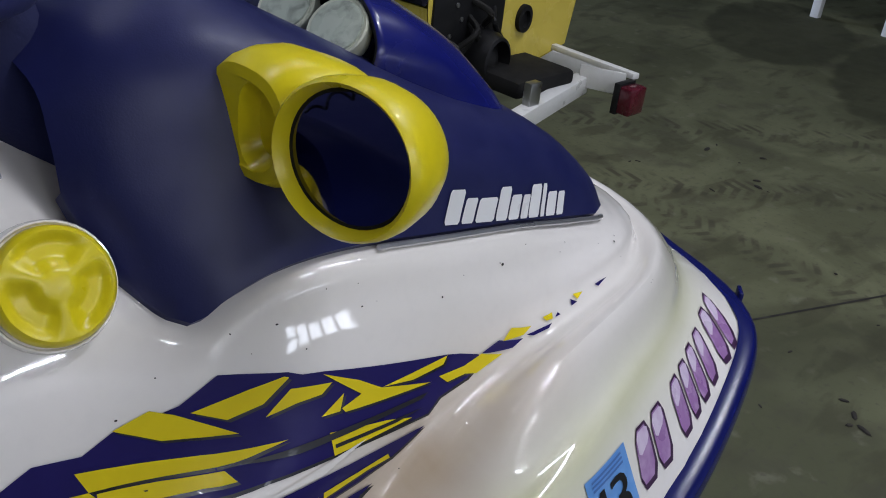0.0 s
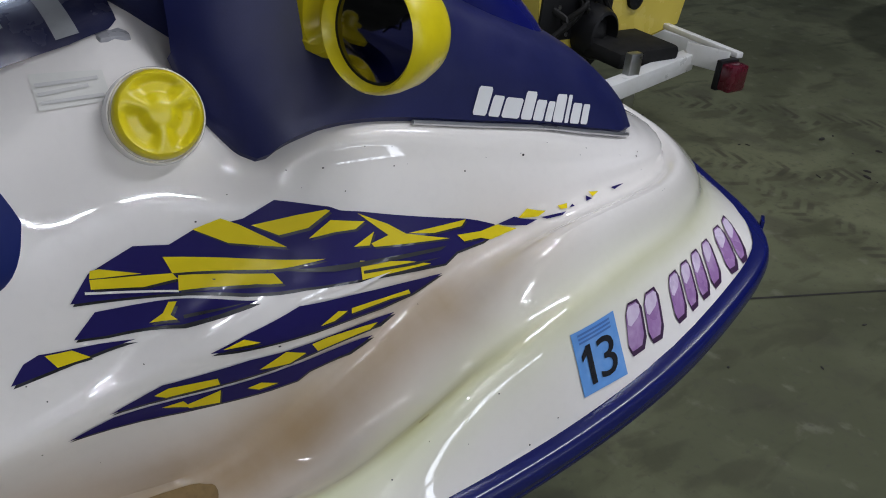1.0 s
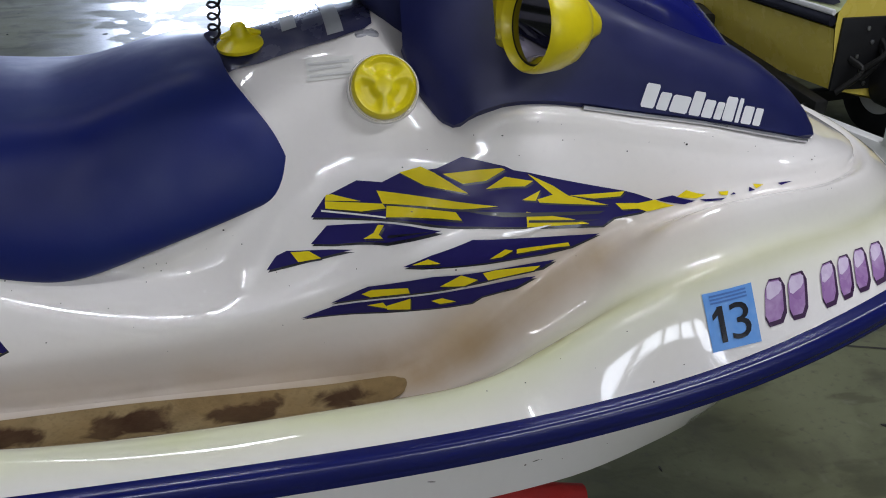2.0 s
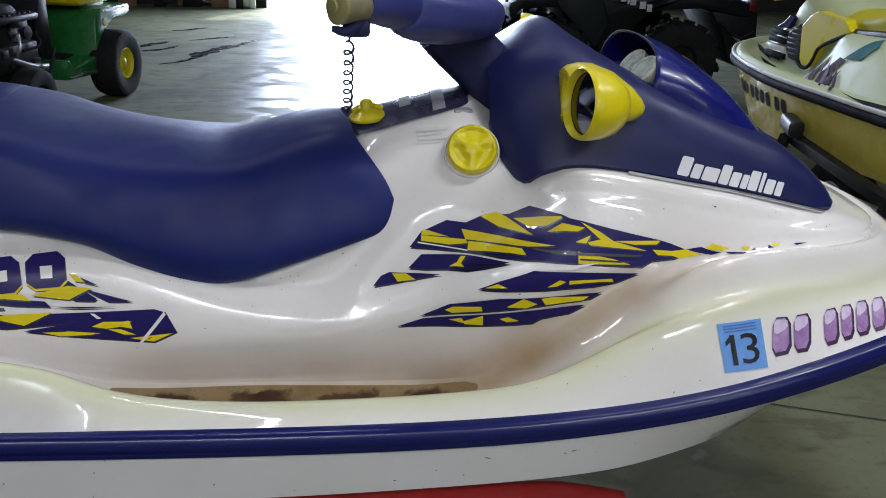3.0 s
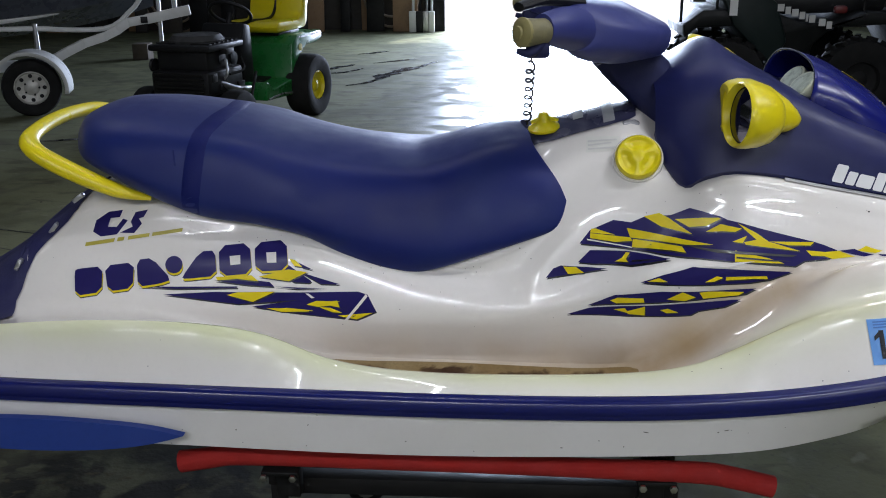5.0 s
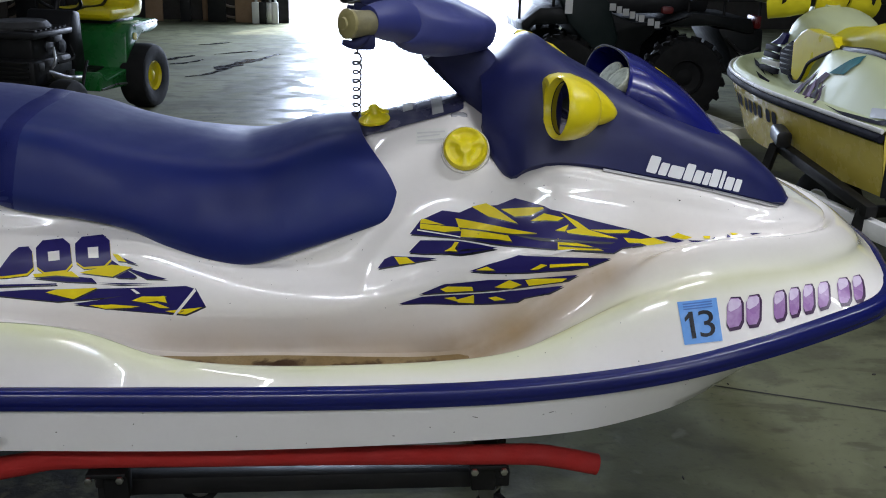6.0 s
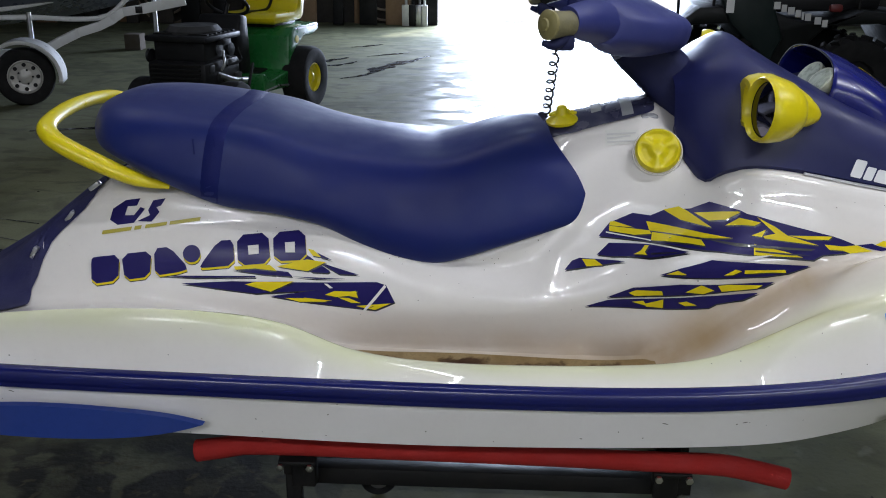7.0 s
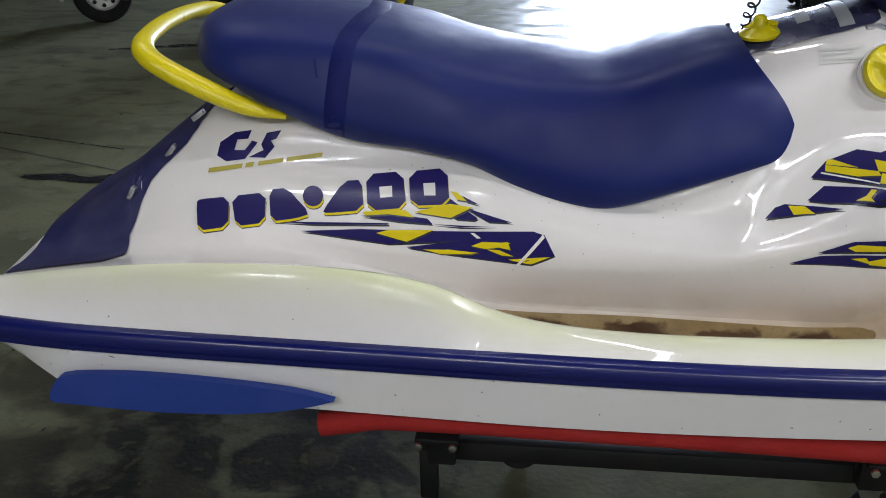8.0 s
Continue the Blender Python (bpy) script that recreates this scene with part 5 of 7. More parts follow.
rear_dark.append([(-0.583, 0.695), (-0.515, 0.701), (-0.447, 0.696), (-0.436, 0.686), (-0.504, 0.688)])
rear_dark.append([(-0.436, 0.686), (-0.307, 0.684), (-0.380, 0.682)])
rear_light.append([(-0.401, 0.748), (-0.387, 0.746), (-0.368, 0.731), (-0.388, 0.733)])
rear_light.append([(-0.580, 0.703), (-0.520, 0.708), (-0.523, 0.701), (-0.575, 0.696)])
rear_light.append([(-0.358, 0.646), (-0.335, 0.655), (-0.279, 0.654), (-0.296, 0.645), (-0.330, 0.641)])
rear_light.append([(-0.455, 0.636), (-0.395, 0.637), (-0.352, 0.629), (-0.420, 0.628)])
rear_light.append([(-0.327, 0.640), (-0.301, 0.639), (-0.273, 0.627), (-0.296, 0.628)])
shards("rear_graphic", rear_dark, rear_light, "navy and yellow shard graphic")
block = []
block.append([(-0.937, 0.705), (-0.929, 0.711), (-0.865, 0.719), (-0.866, 0.660), (-0.934, 0.649)])
block.append([(-0.860, 0.720), (-0.785, 0.730), (-0.787, 0.672), (-0.850, 0.662)])
block.append([(-0.779, 0.735), (-0.741, 0.740), (-0.689, 0.694), (-0.718, 0.684), (-0.774, 0.675)])
block.append([(-0.664, 0.700), (-0.621, 0.757), (-0.584, 0.760), (-0.577, 0.706), (-0.656, 0.696)])
block.append([(-0.576, 0.770), (-0.500, 0.778), (-0.489, 0.714), (-0.569, 0.705)])
block.append([(-0.488, 0.778), (-0.410, 0.786), (-0.402, 0.724), (-0.481, 0.718)])
block.append([(-0.685 + 0.022 * math.cos(a), 0.727 + 0.019 * math.sin(a)) for a in np.linspace(0, 2 * math.pi, 16, endpoint=False)])
for p in block:
    q = bulge(p, 1) if len(p) < 10 else p
    band = part("graphic_block", drape(bmesh.new(), q, DECK, 0.0034, side_from=-0.46, lean=0.36), DNAVY, ski, "plain navy block edged yellow and black")
    part("black_edge", drape(bmesh.new(), [(x + 0.001, z - 0.0065) for x, z in q], DECK, 0.0007, side_from=-0.46, lean=0.36), DBLK, band)
    part("yellow_edge", drape(bmesh.new(), [(x + 0.001, z - 0.0045) for x, z in q], DECK, 0.0026, side_from=-0.46, lean=0.36), DYEL, band)
inlay = []
inlay.append([(-0.547, 0.749), (-0.521, 0.752), (-0.519, 0.733), (-0.544, 0.730)])
inlay.append([(-0.457, 0.759), (-0.433, 0.761), (-0.431, 0.739), (-0.454, 0.738)])
for p in inlay:
    part("inlay", drape(bmesh.new(), p, DECK, 0.0042, side_from=-0.46, lean=0.36), GEL, ski)
for p in ([(-0.270, 0.607), (-0.263, 0.606), (-0.212, 0.666), (-0.216, 0.672)], [(-0.36, 0.672), (-0.352, 0.672), (-0.338, 0.662), (-0.346, 0.661)]):
    part("white_slash", drape(bmesh.new(), p, DECK, 0.0034, side_from=-0.46, lean=0.36), GEL, ski)
for p in ([(0.60, 0.773), (0.66, 0.786), (0.63, 0.784), (0.535, 0.777)], [(0.30, 0.806), (0.40, 0.797), (0.40, 0.7945), (0.30, 0.803)]):
    part("white_slash", drape(bmesh.new(), p, DECK, 0.0034, side_from=-0.46, lean=0.36), GEL, ski)
for p in ([(0.505, 0.8145), (0.75, 0.800), (0.74, 0.796), (0.58, 0.803)], [(0.62, 0.796), (0.74, 0.786), (0.70, 0.7855), (0.62, 0.792)], [(0.40, 0.765), (0.47, 0.784), (0.40, 0.769)]):
    part("black_slash", drape(bmesh.new(), p, DECK, 0.0030, side_from=-0.46, lean=0.36), DBLK, ski)
swoosh = []
swoosh.append([(-0.898, 0.793), (-0.892, 0.818), (-0.860, 0.838), (-0.823, 0.844), (-0.830, 0.828), (-0.854, 0.825), (-0.860, 0.805), (-0.837, 0.806), (-0.821, 0.825), (-0.809, 0.822), (-0.836, 0.789), (-0.877, 0.783)])
swoosh.append([(-0.828, 0.793), (-0.796, 0.808), (-0.801, 0.819), (-0.789, 0.841), (-0.758, 0.847), (-0.768, 0.831), (-0.780, 0.827), (-0.772, 0.816), (-0.792, 0.793)])
for p in swoosh:
    part("emblem", drape(bmesh.new(), p, DECK, 0.0018, side_from=-0.46, lean=0.36), DNAVY, ski, "navy swoosh emblem")
bm = bmesh.new()
line_a, line_b = Vector((-0.915, 0.761)), Vector((-0.671, 0.799))
for a, b in ((0.0, 0.30), (0.33, 0.40), (0.44, 0.66), (0.69, 1.0)):
    drape(bm, bar_poly(tuple(line_a.lerp(line_b, a)), tuple(line_a.lerp(line_b, b)), 0.008, 0.003), DECK, 0.0018)
part("emblem_line", bm, mat("olive_yellow", (0.42, 0.36, 0.04), 0.4), ski)
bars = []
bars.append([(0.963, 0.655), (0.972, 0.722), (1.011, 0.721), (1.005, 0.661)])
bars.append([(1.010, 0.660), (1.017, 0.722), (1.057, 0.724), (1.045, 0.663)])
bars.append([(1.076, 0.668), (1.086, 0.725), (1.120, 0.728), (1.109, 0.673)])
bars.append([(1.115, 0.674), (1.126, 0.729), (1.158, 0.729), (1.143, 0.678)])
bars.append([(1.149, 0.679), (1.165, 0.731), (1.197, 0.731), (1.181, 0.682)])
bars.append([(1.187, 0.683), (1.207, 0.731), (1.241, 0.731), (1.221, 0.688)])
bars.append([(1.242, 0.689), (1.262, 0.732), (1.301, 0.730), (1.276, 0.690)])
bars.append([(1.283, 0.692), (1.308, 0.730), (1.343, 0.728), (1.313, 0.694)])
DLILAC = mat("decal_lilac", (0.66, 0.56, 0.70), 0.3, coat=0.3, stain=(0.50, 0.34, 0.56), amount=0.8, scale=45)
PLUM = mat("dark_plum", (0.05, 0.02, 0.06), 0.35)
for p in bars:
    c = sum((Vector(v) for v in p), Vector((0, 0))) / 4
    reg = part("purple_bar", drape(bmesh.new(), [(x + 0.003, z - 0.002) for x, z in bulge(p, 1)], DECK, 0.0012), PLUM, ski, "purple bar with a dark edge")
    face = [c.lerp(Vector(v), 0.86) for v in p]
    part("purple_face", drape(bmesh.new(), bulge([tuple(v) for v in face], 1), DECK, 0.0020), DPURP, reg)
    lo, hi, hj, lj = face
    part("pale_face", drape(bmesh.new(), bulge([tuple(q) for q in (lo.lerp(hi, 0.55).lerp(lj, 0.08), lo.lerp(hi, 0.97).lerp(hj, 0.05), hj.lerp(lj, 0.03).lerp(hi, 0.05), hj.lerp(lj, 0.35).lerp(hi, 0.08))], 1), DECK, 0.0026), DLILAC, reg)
tl, tr, br, bl = (Vector(v) for v in ((0.856, 0.716), (0.948, 0.721), (0.957, 0.637), (0.871, 0.629)))


def on_sticker(u, v):
    return tuple(bl.lerp(br, u).lerp(tl.lerp(tr, u), v))


year = part("year_sticker", drape(bmesh.new(), [on_sticker(*q) for q in ((0, 0), (1, 0), (1, 1), (0, 1))], DECK, 0.0014), DBLUE, ski, "light blue year sticker reading 13")
for char, u0, u1 in (("1", 0.22, 0.33), ("3", 0.45, 0.85)):
    txt = bpy.data.curves.new("year", "FONT")
    txt.body, txt.size, txt.resolution_u, txt.offset = char, 1.0, 3, 0.0
    tob = bpy.data.objects.new("year", txt)
    tme = bpy.data.meshes.new_from_object(tob)
    bm = bmesh.new()
    bm.from_mesh(tme)
    bmesh.ops.triangulate(bm, faces=list(bm.faces))
    xs = [v.co.x for v in bm.verts]
    ys = [v.co.y for v in bm.verts]
    for v in bm.verts:
        px, pz = on_sticker(u0 + (u1 - u0) * (v.co.x - min(xs)) / (max(xs) - min(xs)), 0.13 + 0.62 * (v.co.y - min(ys)) / (max(ys) - min(ys)))
        place, normal, _, _ = DECK.ray_cast(Vector((px, -2, pz)), Vector((0, 1, 0)))
        v.co = place + (normal if normal.y < 0 else -normal) * 0.0026
    part("digit", bm, DBLK, year, "dark digit " + char, smooth=False)
    bpy.data.objects.remove(tob)
part("digit", drape(bmesh.new(), [on_sticker(*q) for q in ((0.235, 0.74), (0.11, 0.625), (0.11, 0.53), (0.235, 0.62))], DECK, 0.0026), DBLK, year, "dark stroke of the digit 1")
for k in range(3):
    bm = drape(bmesh.new(), [on_sticker(*q) for q in ((0.12, 0.80 + 0.06 * k), (0.86, 0.80 + 0.06 * k), (0.86, 0.83 + 0.06 * k), (0.12, 0.83 + 0.06 * k))], DECK, 0.0022)
    part("print_line", bm, mat("sticker_print", (0.07, 0.17, 0.45), 0.4), year)
wa, wb = Vector((0.828, 0.951)), Vector((1.065, 0.9))
bm = bmesh.new()
for a, b, tall in ((0.0, 0.105, 1.0), (0.12, 0.205, 0.74), (0.22, 0.36, 0.72), (0.375, 0.465, 1.0), (0.475, 0.56, 0.74), (0.575, 0.635, 0.72), (0.645, 0.735, 1.0), (0.75, 0.785, 1.0), (0.80, 0.885, 0.74), (0.90, 0.965, 0.72)):
    part("white_bar", drape(bmesh.new(), bulge(bar_poly(tuple(wa.lerp(wb, a)), tuple(wa.lerp(wb, b)), 0.040 * tall, 0.004), 1, 0.09), HOODSKIN, 0.0016, 0.015), DWHITE, hood)

# ---- the wheeled stand under the watercraft ----
stand = thing("wheeled_stand", (0, 0, 0), "black steel wheeled stand with red carpeted bunks", "stand")
for side in (-1, 1):
    b = [(-0.665, 0.275), (-0.60, 0.286), (-0.54, 0.296), (-0.2, 0.292), (0.2, 0.288), (0.45, 0.284), (0.585, 0.281), (0.65, 0.270), (0.738, 0.250)]
    part("bunk", tube(bmesh.new(), [(x, side * 0.43, z) for x, z in b], [0.027, 0.024, 0.022, 0.022, 0.022, 0.023, 0.024, 0.026, 0.026], 16, 60), RED, stand, "red carpeted bunk bar")
    part("side_beam", boxm(-0.47, 0.545, side * 0.30 - 0.025, side * 0.30 + 0.025, 0.125, 0.172, 0.004), BLACKSTEEL, stand)
    for px in (-0.42, 0.47):
        part("bunk_post", boxm(px - 0.03, px + 0.03, side * 0.36 - 0.02, side * 0.36 + 0.02, 0.150, 0.300, 0.004), BLACKSTEEL, stand)
        part("bunk_bracket", boxm(px - 0.045, px + 0.045, side * 0.40 - 0.055, side * 0.40 + 0.055, 0.255, 0.267, 0.003), BLACKSTEEL, stand)
        for k in (-1, 1):
            part("bolt", lathe(bmesh.new(), [(0.009, 0.0), (0.009, 0.007), (0.005, 0.008)], 6, facing((px + k * 0.035, side * 0.465, 0.259), (0, side, 0))), STEEL, stand)
for px in (-0.45, 0.50):
    part("cross_beam", boxm(px - 0.025, px + 0.025, -0.36, 0.36, 0.170, 0.215, 0.004), BLACKSTEEL, stand)
    for side in (-1, 1):
        part("keel_pad", boxm(px - 0.03, px + 0.03, side * 0.30 - 0.03, side * 0.30 + 0.03, 0.212, 0.30, 0.004), BLACKSTEEL, stand)


def caster(x, y, turn):
    m = Matrix.Translation((x, y, 0)) @ Matrix.Rotation(radians(turn), 4, "Z")
    c = new("caster")
    c.parent = stand
    c.matrix_parent_inverse = stand.matrix_world.inverted()
    wheel = lathe(bmesh.new(), [(0.046, -0.014), (0.05, -0.009), (0.05, 0.009), (0.046, 0.014)], 28, m @ Matrix.Translation((0.02, 0, 0.05)) @ Matrix.Rotation(radians(90), 4, "X"))
    part("caster_wheel", wheel, RUBBER, c)
    part("caster_hub", lathe(bmesh.new(), [(0.026, -0.0155), (0.03, -0.012), (0.03, 0.012), (0.026, 0.0155)], 20, m @ Matrix.Translation((0.02, 0, 0.05)) @ Matrix.Rotation(radians(90), 4, "X")), STEEL, c)
    bm = bmesh.new()
    for s in (-1, 1):
        prism(bm, [(-0.02, 0.115), (0.03, 0.115), (0.032, 0.045), (0.012, 0.042)], 0.003)
        bmesh.ops.translate(bm, verts=[v for v in bm.verts if abs(v.co.y) < 0.003], vec=(0, s * 0.02, 0))
    box(bm, -0.03, 0.035, -0.024, 0.024, 0.113, 0.122, 0.002)
    bmesh.ops.transform(bm, matrix=m, verts=list(bm.verts))
    part("caster_fork", bm, STEEL, c, smooth=False)


part("caster_plate", boxm(-0.40, -0.20, -0.275, -0.10, 0.120, 0.130, 0.003), BLACKSTEEL, stand)
for cx, cy, ct in ((0.49, -0.30, -35), (0.49, 0.30, 20), (-0.28, -0.17, 10)):
    caster(cx, cy, ct)
part("leg", boxm(-0.475, -0.435, -0.345, -0.315, 0.03, 0.17, 0.004), BLACKSTEEL, stand)

# ---- things behind ----
def wheel(parent, m, r, w, rim_r, rim_mat, tyre_mat=None, lugs=0, bolts=0):
    """A tyre on a rim; the axle is the local z."""
    tyre = [(rim_r, -w * 0.42), (r * 0.82, -w * 0.5), (r * 0.95, -w * 0.46), (r, -w * 0.3), (r * 1.005, 0), (r, w * 0.3), (r * 0.95, w * 0.46), (r * 0.82, w * 0.5), (rim_r, w * 0.42)]
    bm = lathe(bmesh.new(), tyre, 40, m, False)
    wh = part("wheel", bm, tyre_mat or RUBBER, parent, "black tyre")
    for k in range(lugs):
        a = 2 * math.pi * k / lugs
        for s in (-1, 1):
            t = Matrix.Rotation(a + s * 0.08, 4, "Z") @ Matrix.Translation((r, 0, s * w * 0.27)) @ Matrix.Rotation(s * 0.5, 4, "X")
            part("tread_lug", boxm(-0.014, 0.024, -r * 0.055, r * 0.055, -w * 0.18, w * 0.18, 0, m @ t), tyre_mat or RUBBER, wh, "", False)
    part("rim", lathe(bmesh.new(), [(rim_r * 0.98, -w * 0.4), (rim_r, w * 0.40), (rim_r * 0.94, w * 0.43), (rim_r * 0.86, w * 0.32), (rim_r * 0.45, w * 0.26), (rim_r * 0.3, w * 0.34), (rim_r * 0.05, w * 0.36)], 32, m), rim_mat, wh)
    for k in range(bolts):
        a = 2 * math.pi * k / bolts
        part("wheel_bolt", lathe(bmesh.new(), [(0.009, 0), (0.009, 0.014), (0.004, 0.016)], 6, m @ Matrix.Translation((rim_r * 0.42 * math.cos(a), rim_r * 0.42 * math.sin(a), w * 0.26))), BLACKP, wh)
    return wh


# lawn tractor without its bonnet
TM = Matrix.Translation((-1.93, 5.55, 0)) @ Matrix.Rotation(math.atan2(-0.97, -0.25), 4, "Z")
tractor = thing("lawn_tractor", (-1.98, 5.55, 0), "green lawn tractor with yellow seat and bare engine", "tractor")


def tpart(name, bm, material, label="", smooth=True):
    bmesh.ops.transform(bm, matrix=TM, verts=list(bm.verts))
    return part(name, bm, material, tractor, label, smooth)


AX = Matrix.Rotation(radians(-90), 4, "X")
for s in (-1, 1):
    turn = AX if s > 0 else Matrix.Rotation(radians(90), 4, "X")
    wheel(tractor, TM @ Matrix.Translation((0, s * 0.39, 0.25)) @ turn, 0.25, 0.21, 0.118, YEL)
    wheel(tractor, TM @ Matrix.Translation((1.12, s * 0.36, 0.19)) @ turn, 0.19, 0.15, 0.09, BLACKSTEEL)
bm = prism(bmesh.new(), [(-0.36, 0.60), (-0.34, 0.66), (0.10, 0.66), (0.20, 0.60), (0.22, 0.33), (0.55, 0.29), (0.62, 0.36), (0.66, 0.36), (0.66, 0.22), (0.20, 0.20), (0.14, 0.30), (0.10, 0.48), (-0.05, 0.565), (-0.25, 0.57)], 0.72, None, 0.012)
tpart("fender_deck", bm, GREEN, "green pressed fender and foot deck")
tpart("frame", boxm(-0.15, 1.25, -0.17, 0.17, 0.24, 0.34, 0.01), BLACKSTEEL)
tpart("axle", boxm(1.08, 1.16, -0.33, 0.33, 0.17, 0.23, 0.01), BLACKSTEEL)
bm = boxm(0.78, 1.27, -0.24, 0.24, 0.34, 0.52, 0.03)
box(bm, 0.82, 1.22, -0.21, 0.21, 0.51, 0.68, 0.03)
tpart("engine", bm, BLACKP, "black bare engine")
tpart("engine_cover", lathe(bmesh.new(), [(0.19, 0.0), (0.20, 0.05), (0.17, 0.085), (0.06, 0.09)], 26, Matrix.Translation((1.0, 0.0, 0.67))), mat("dusty_black", (0.03, 0.03, 0.03), 0.6, stain=(0.08, 0.08, 0.08), amount=0.6, scale=10))
tpart("air_filter", boxm(0.74, 0.95, -0.2, 0.02, 0.66, 0.74, 0.02), mat("dark_grey_plastic", (0.05, 0.05, 0.055), 0.5))
for k in range(5):
    tpart("cooling_fin", boxm(1.262, 1.285, -0.2, 0.2, 0.37 + 0.03 * k, 0.382 + 0.03 * k), BLACKSTEEL)
tpart("exhaust", tube(bmesh.new(), [(1.1, 0.22, 0.42), (0.95, 0.27, 0.36), (0.75, 0.27, 0.33)], 0.025, 12, 14), STEEL)
tpart("dash", prism(bmesh.new(), [(0.50, 0.34), (0.66, 0.34), (0.70, 0.66), (0.62, 0.80), (0.52, 0.78)], 0.36, None, 0.02), BLACKP, "black dash panel")
tpart("steering_wheel", tube(bmesh.new(), [(0.50 + 0.10 * math.sin(a), 0.17 * math.cos(a), 0.86 + 0.09 * math.sin(a)) for a in np.linspace(0, 2 * math.pi, 33)], 0.014, 10), BLACKP)
tpart("steering_column", tube(bmesh.new(), [(0.58, 0, 0.72), (0.50, 0, 0.86)], 0.02, 10), BLACKP)
seat_bm = prism(bmesh.new(), [(-0.28, 0.68), (0.20, 0.68), (0.24, 0.73), (0.16, 0.77), (-0.16, 0.76), (-0.22, 0.80), (-0.30, 1.10), (-0.38, 1.11), (-0.38, 0.95), (-0.33, 0.72)], 0.50, None, 0.03)
tpart("tractor_seat", seat_bm, YEL, "yellow vinyl tractor seat")
tpart("seat_base", boxm(-0.25, 0.12, -0.2, 0.2, 0.65, 0.685, 0.005), BLACKP)
tpart("seat_rib", tube(bmesh.new(), [(0.2, 0.0, 0.775), (-0.14, 0.0, 0.772), (-0.235, 0.0, 0.85), (-0.30, 0.0, 1.1)], 0.012, 8, 20), BLACKP)
tpart("badge", lathe(bmesh.new(), [(0.03, 0), (0.03, 0.004), (0.01, 0.005)], 18, Matrix.Translation((0.06, 0.361, 0.56)) @ AX), mat("tractor_badge", (0.5, 0.42, 0.02), 0.4))
tpart("fender_stripe", boxm(-0.34, 0.08, 0.3602, 0.364, 0.635, 0.648), SILVER)
tpart("deck_edge", tube(bmesh.new(), [(0.20, 0.362, 0.215), (0.42, 0.362, 0.24), (0.64, 0.362, 0.23)], 0.008, 8), SILVER)
tpart("hose", tube(bmesh.new(), [(0.7, 0.3, 0.45), (0.82, 0.33, 0.33), (0.9, 0.35, 0.2), (0.8, 0.36, 0.12)], 0.012, 8, 16), RUBBER)

rs = random.Random(8)
for k in range(22):
    x, y, z = rs.uniform(0.76, 1.26), rs.choice([-0.235, 0.235]) + rs.uniform(-0.03, 0.03), rs.uniform(0.36, 0.66)
    if k % 3 == 0:
        tpart("pulley", lathe(bmesh.new(), [(0.02, -0.015), (0.05, -0.012), (0.04, 0.0), (0.05, 0.012), (0.02, 0.015)], 18, Matrix.Translation((x, y, z)) @ AX), rs.choice([BLACKP, BLACKSTEEL]))
    elif k % 3 == 1:
        tpart("engine_block", boxm(x - rs.uniform(0.02, 0.06), x + rs.uniform(0.02, 0.06), y - 0.03, y + 0.03, z - rs.uniform(0.015, 0.04), z + rs.uniform(0.015, 0.04), 0.006), rs.choice([BLACKSTEEL, BLACKP, BLACKSTEEL, BLACKP]))
    else:
        tpart("engine_pipe", tube(bmesh.new(), [(x, y, z), (x + rs.uniform(-0.12, 0.12), y * 1.1, z + rs.uniform(-0.1, 0.06)), (x + rs.uniform(-0.2, 0.2), y, z - rs.uniform(0.05, 0.15))], 0.009, 8, 12), rs.choice([BLACKP, RUBBER, STEEL]))
tpart("shroud", boxm(0.76, 1.26, -0.25, 0.25, 0.655, 0.70, 0.015), BLACKP)
for k in range(7):
    tpart("shroud_rib", boxm(0.80 + 0.06 * k, 0.825 + 0.06 * k, -0.22, 0.22, 0.698, 0.71), BLACKSTEEL)

# quad bike, side on
AM = Matrix.Translation((2.45, 5.75, 0)) @ Matrix.Rotation(radians(180), 4, "Z")
quad = thing("quad_bike", (2.45, 5.75, 0), "black quad bike with knobbly tyres and steel racks", "quad bike")


def qpart(name, bm, material, label="", smooth=True):
    bmesh.ops.transform(bm, matrix=AM, verts=list(bm.verts))
    return part(name, bm, material, quad, label, smooth)


for qx in (-0.36, 0.66):
    for s in (-1, 1):
        turn = AX if s > 0 else Matrix.Rotation(radians(90), 4, "X")
        wheel(quad, AM @ Matrix.Translation((qx, s * 0.42, 0.31)) @ turn, 0.31, 0.24, 0.15, RUBBER, lugs=17)
GREYLET = mat("grey_letters", (0.5, 0.5, 0.48), 0.5)
GLOSSB = mat("black_gloss_bodywork", (0.005, 0.006, 0.006), 0.45, spec=0.2, stain=(0.012, 0.013, 0.012), amount=0.5, scale=6)
OLIVE = mat("dark_green_bodywork", (0.008, 0.015, 0.014), 0.5, spec=0.22, stain=(0.02, 0.026, 0.024), amount=0.5, scale=5)
qpart("side_body", prism(bmesh.new(), [(-0.95, 0.66), (-0.9, 0.78), (-0.4, 0.82), (-0.2, 0.74), (0.1, 0.74), (0.35, 0.84), (0.85, 0.84), (1.0, 0.72), (0.98, 0.62), (0.9, 0.70), (0.5, 0.72), (0.34, 0.62), (0.26, 0.36), (0.02, 0.34), (0.0, 0.56), (-0.14, 0.70), (-0.58, 0.72), (-0.85, 0.66)], 0.82, None, 0.02), GLOSSB, "black moulded fenders")
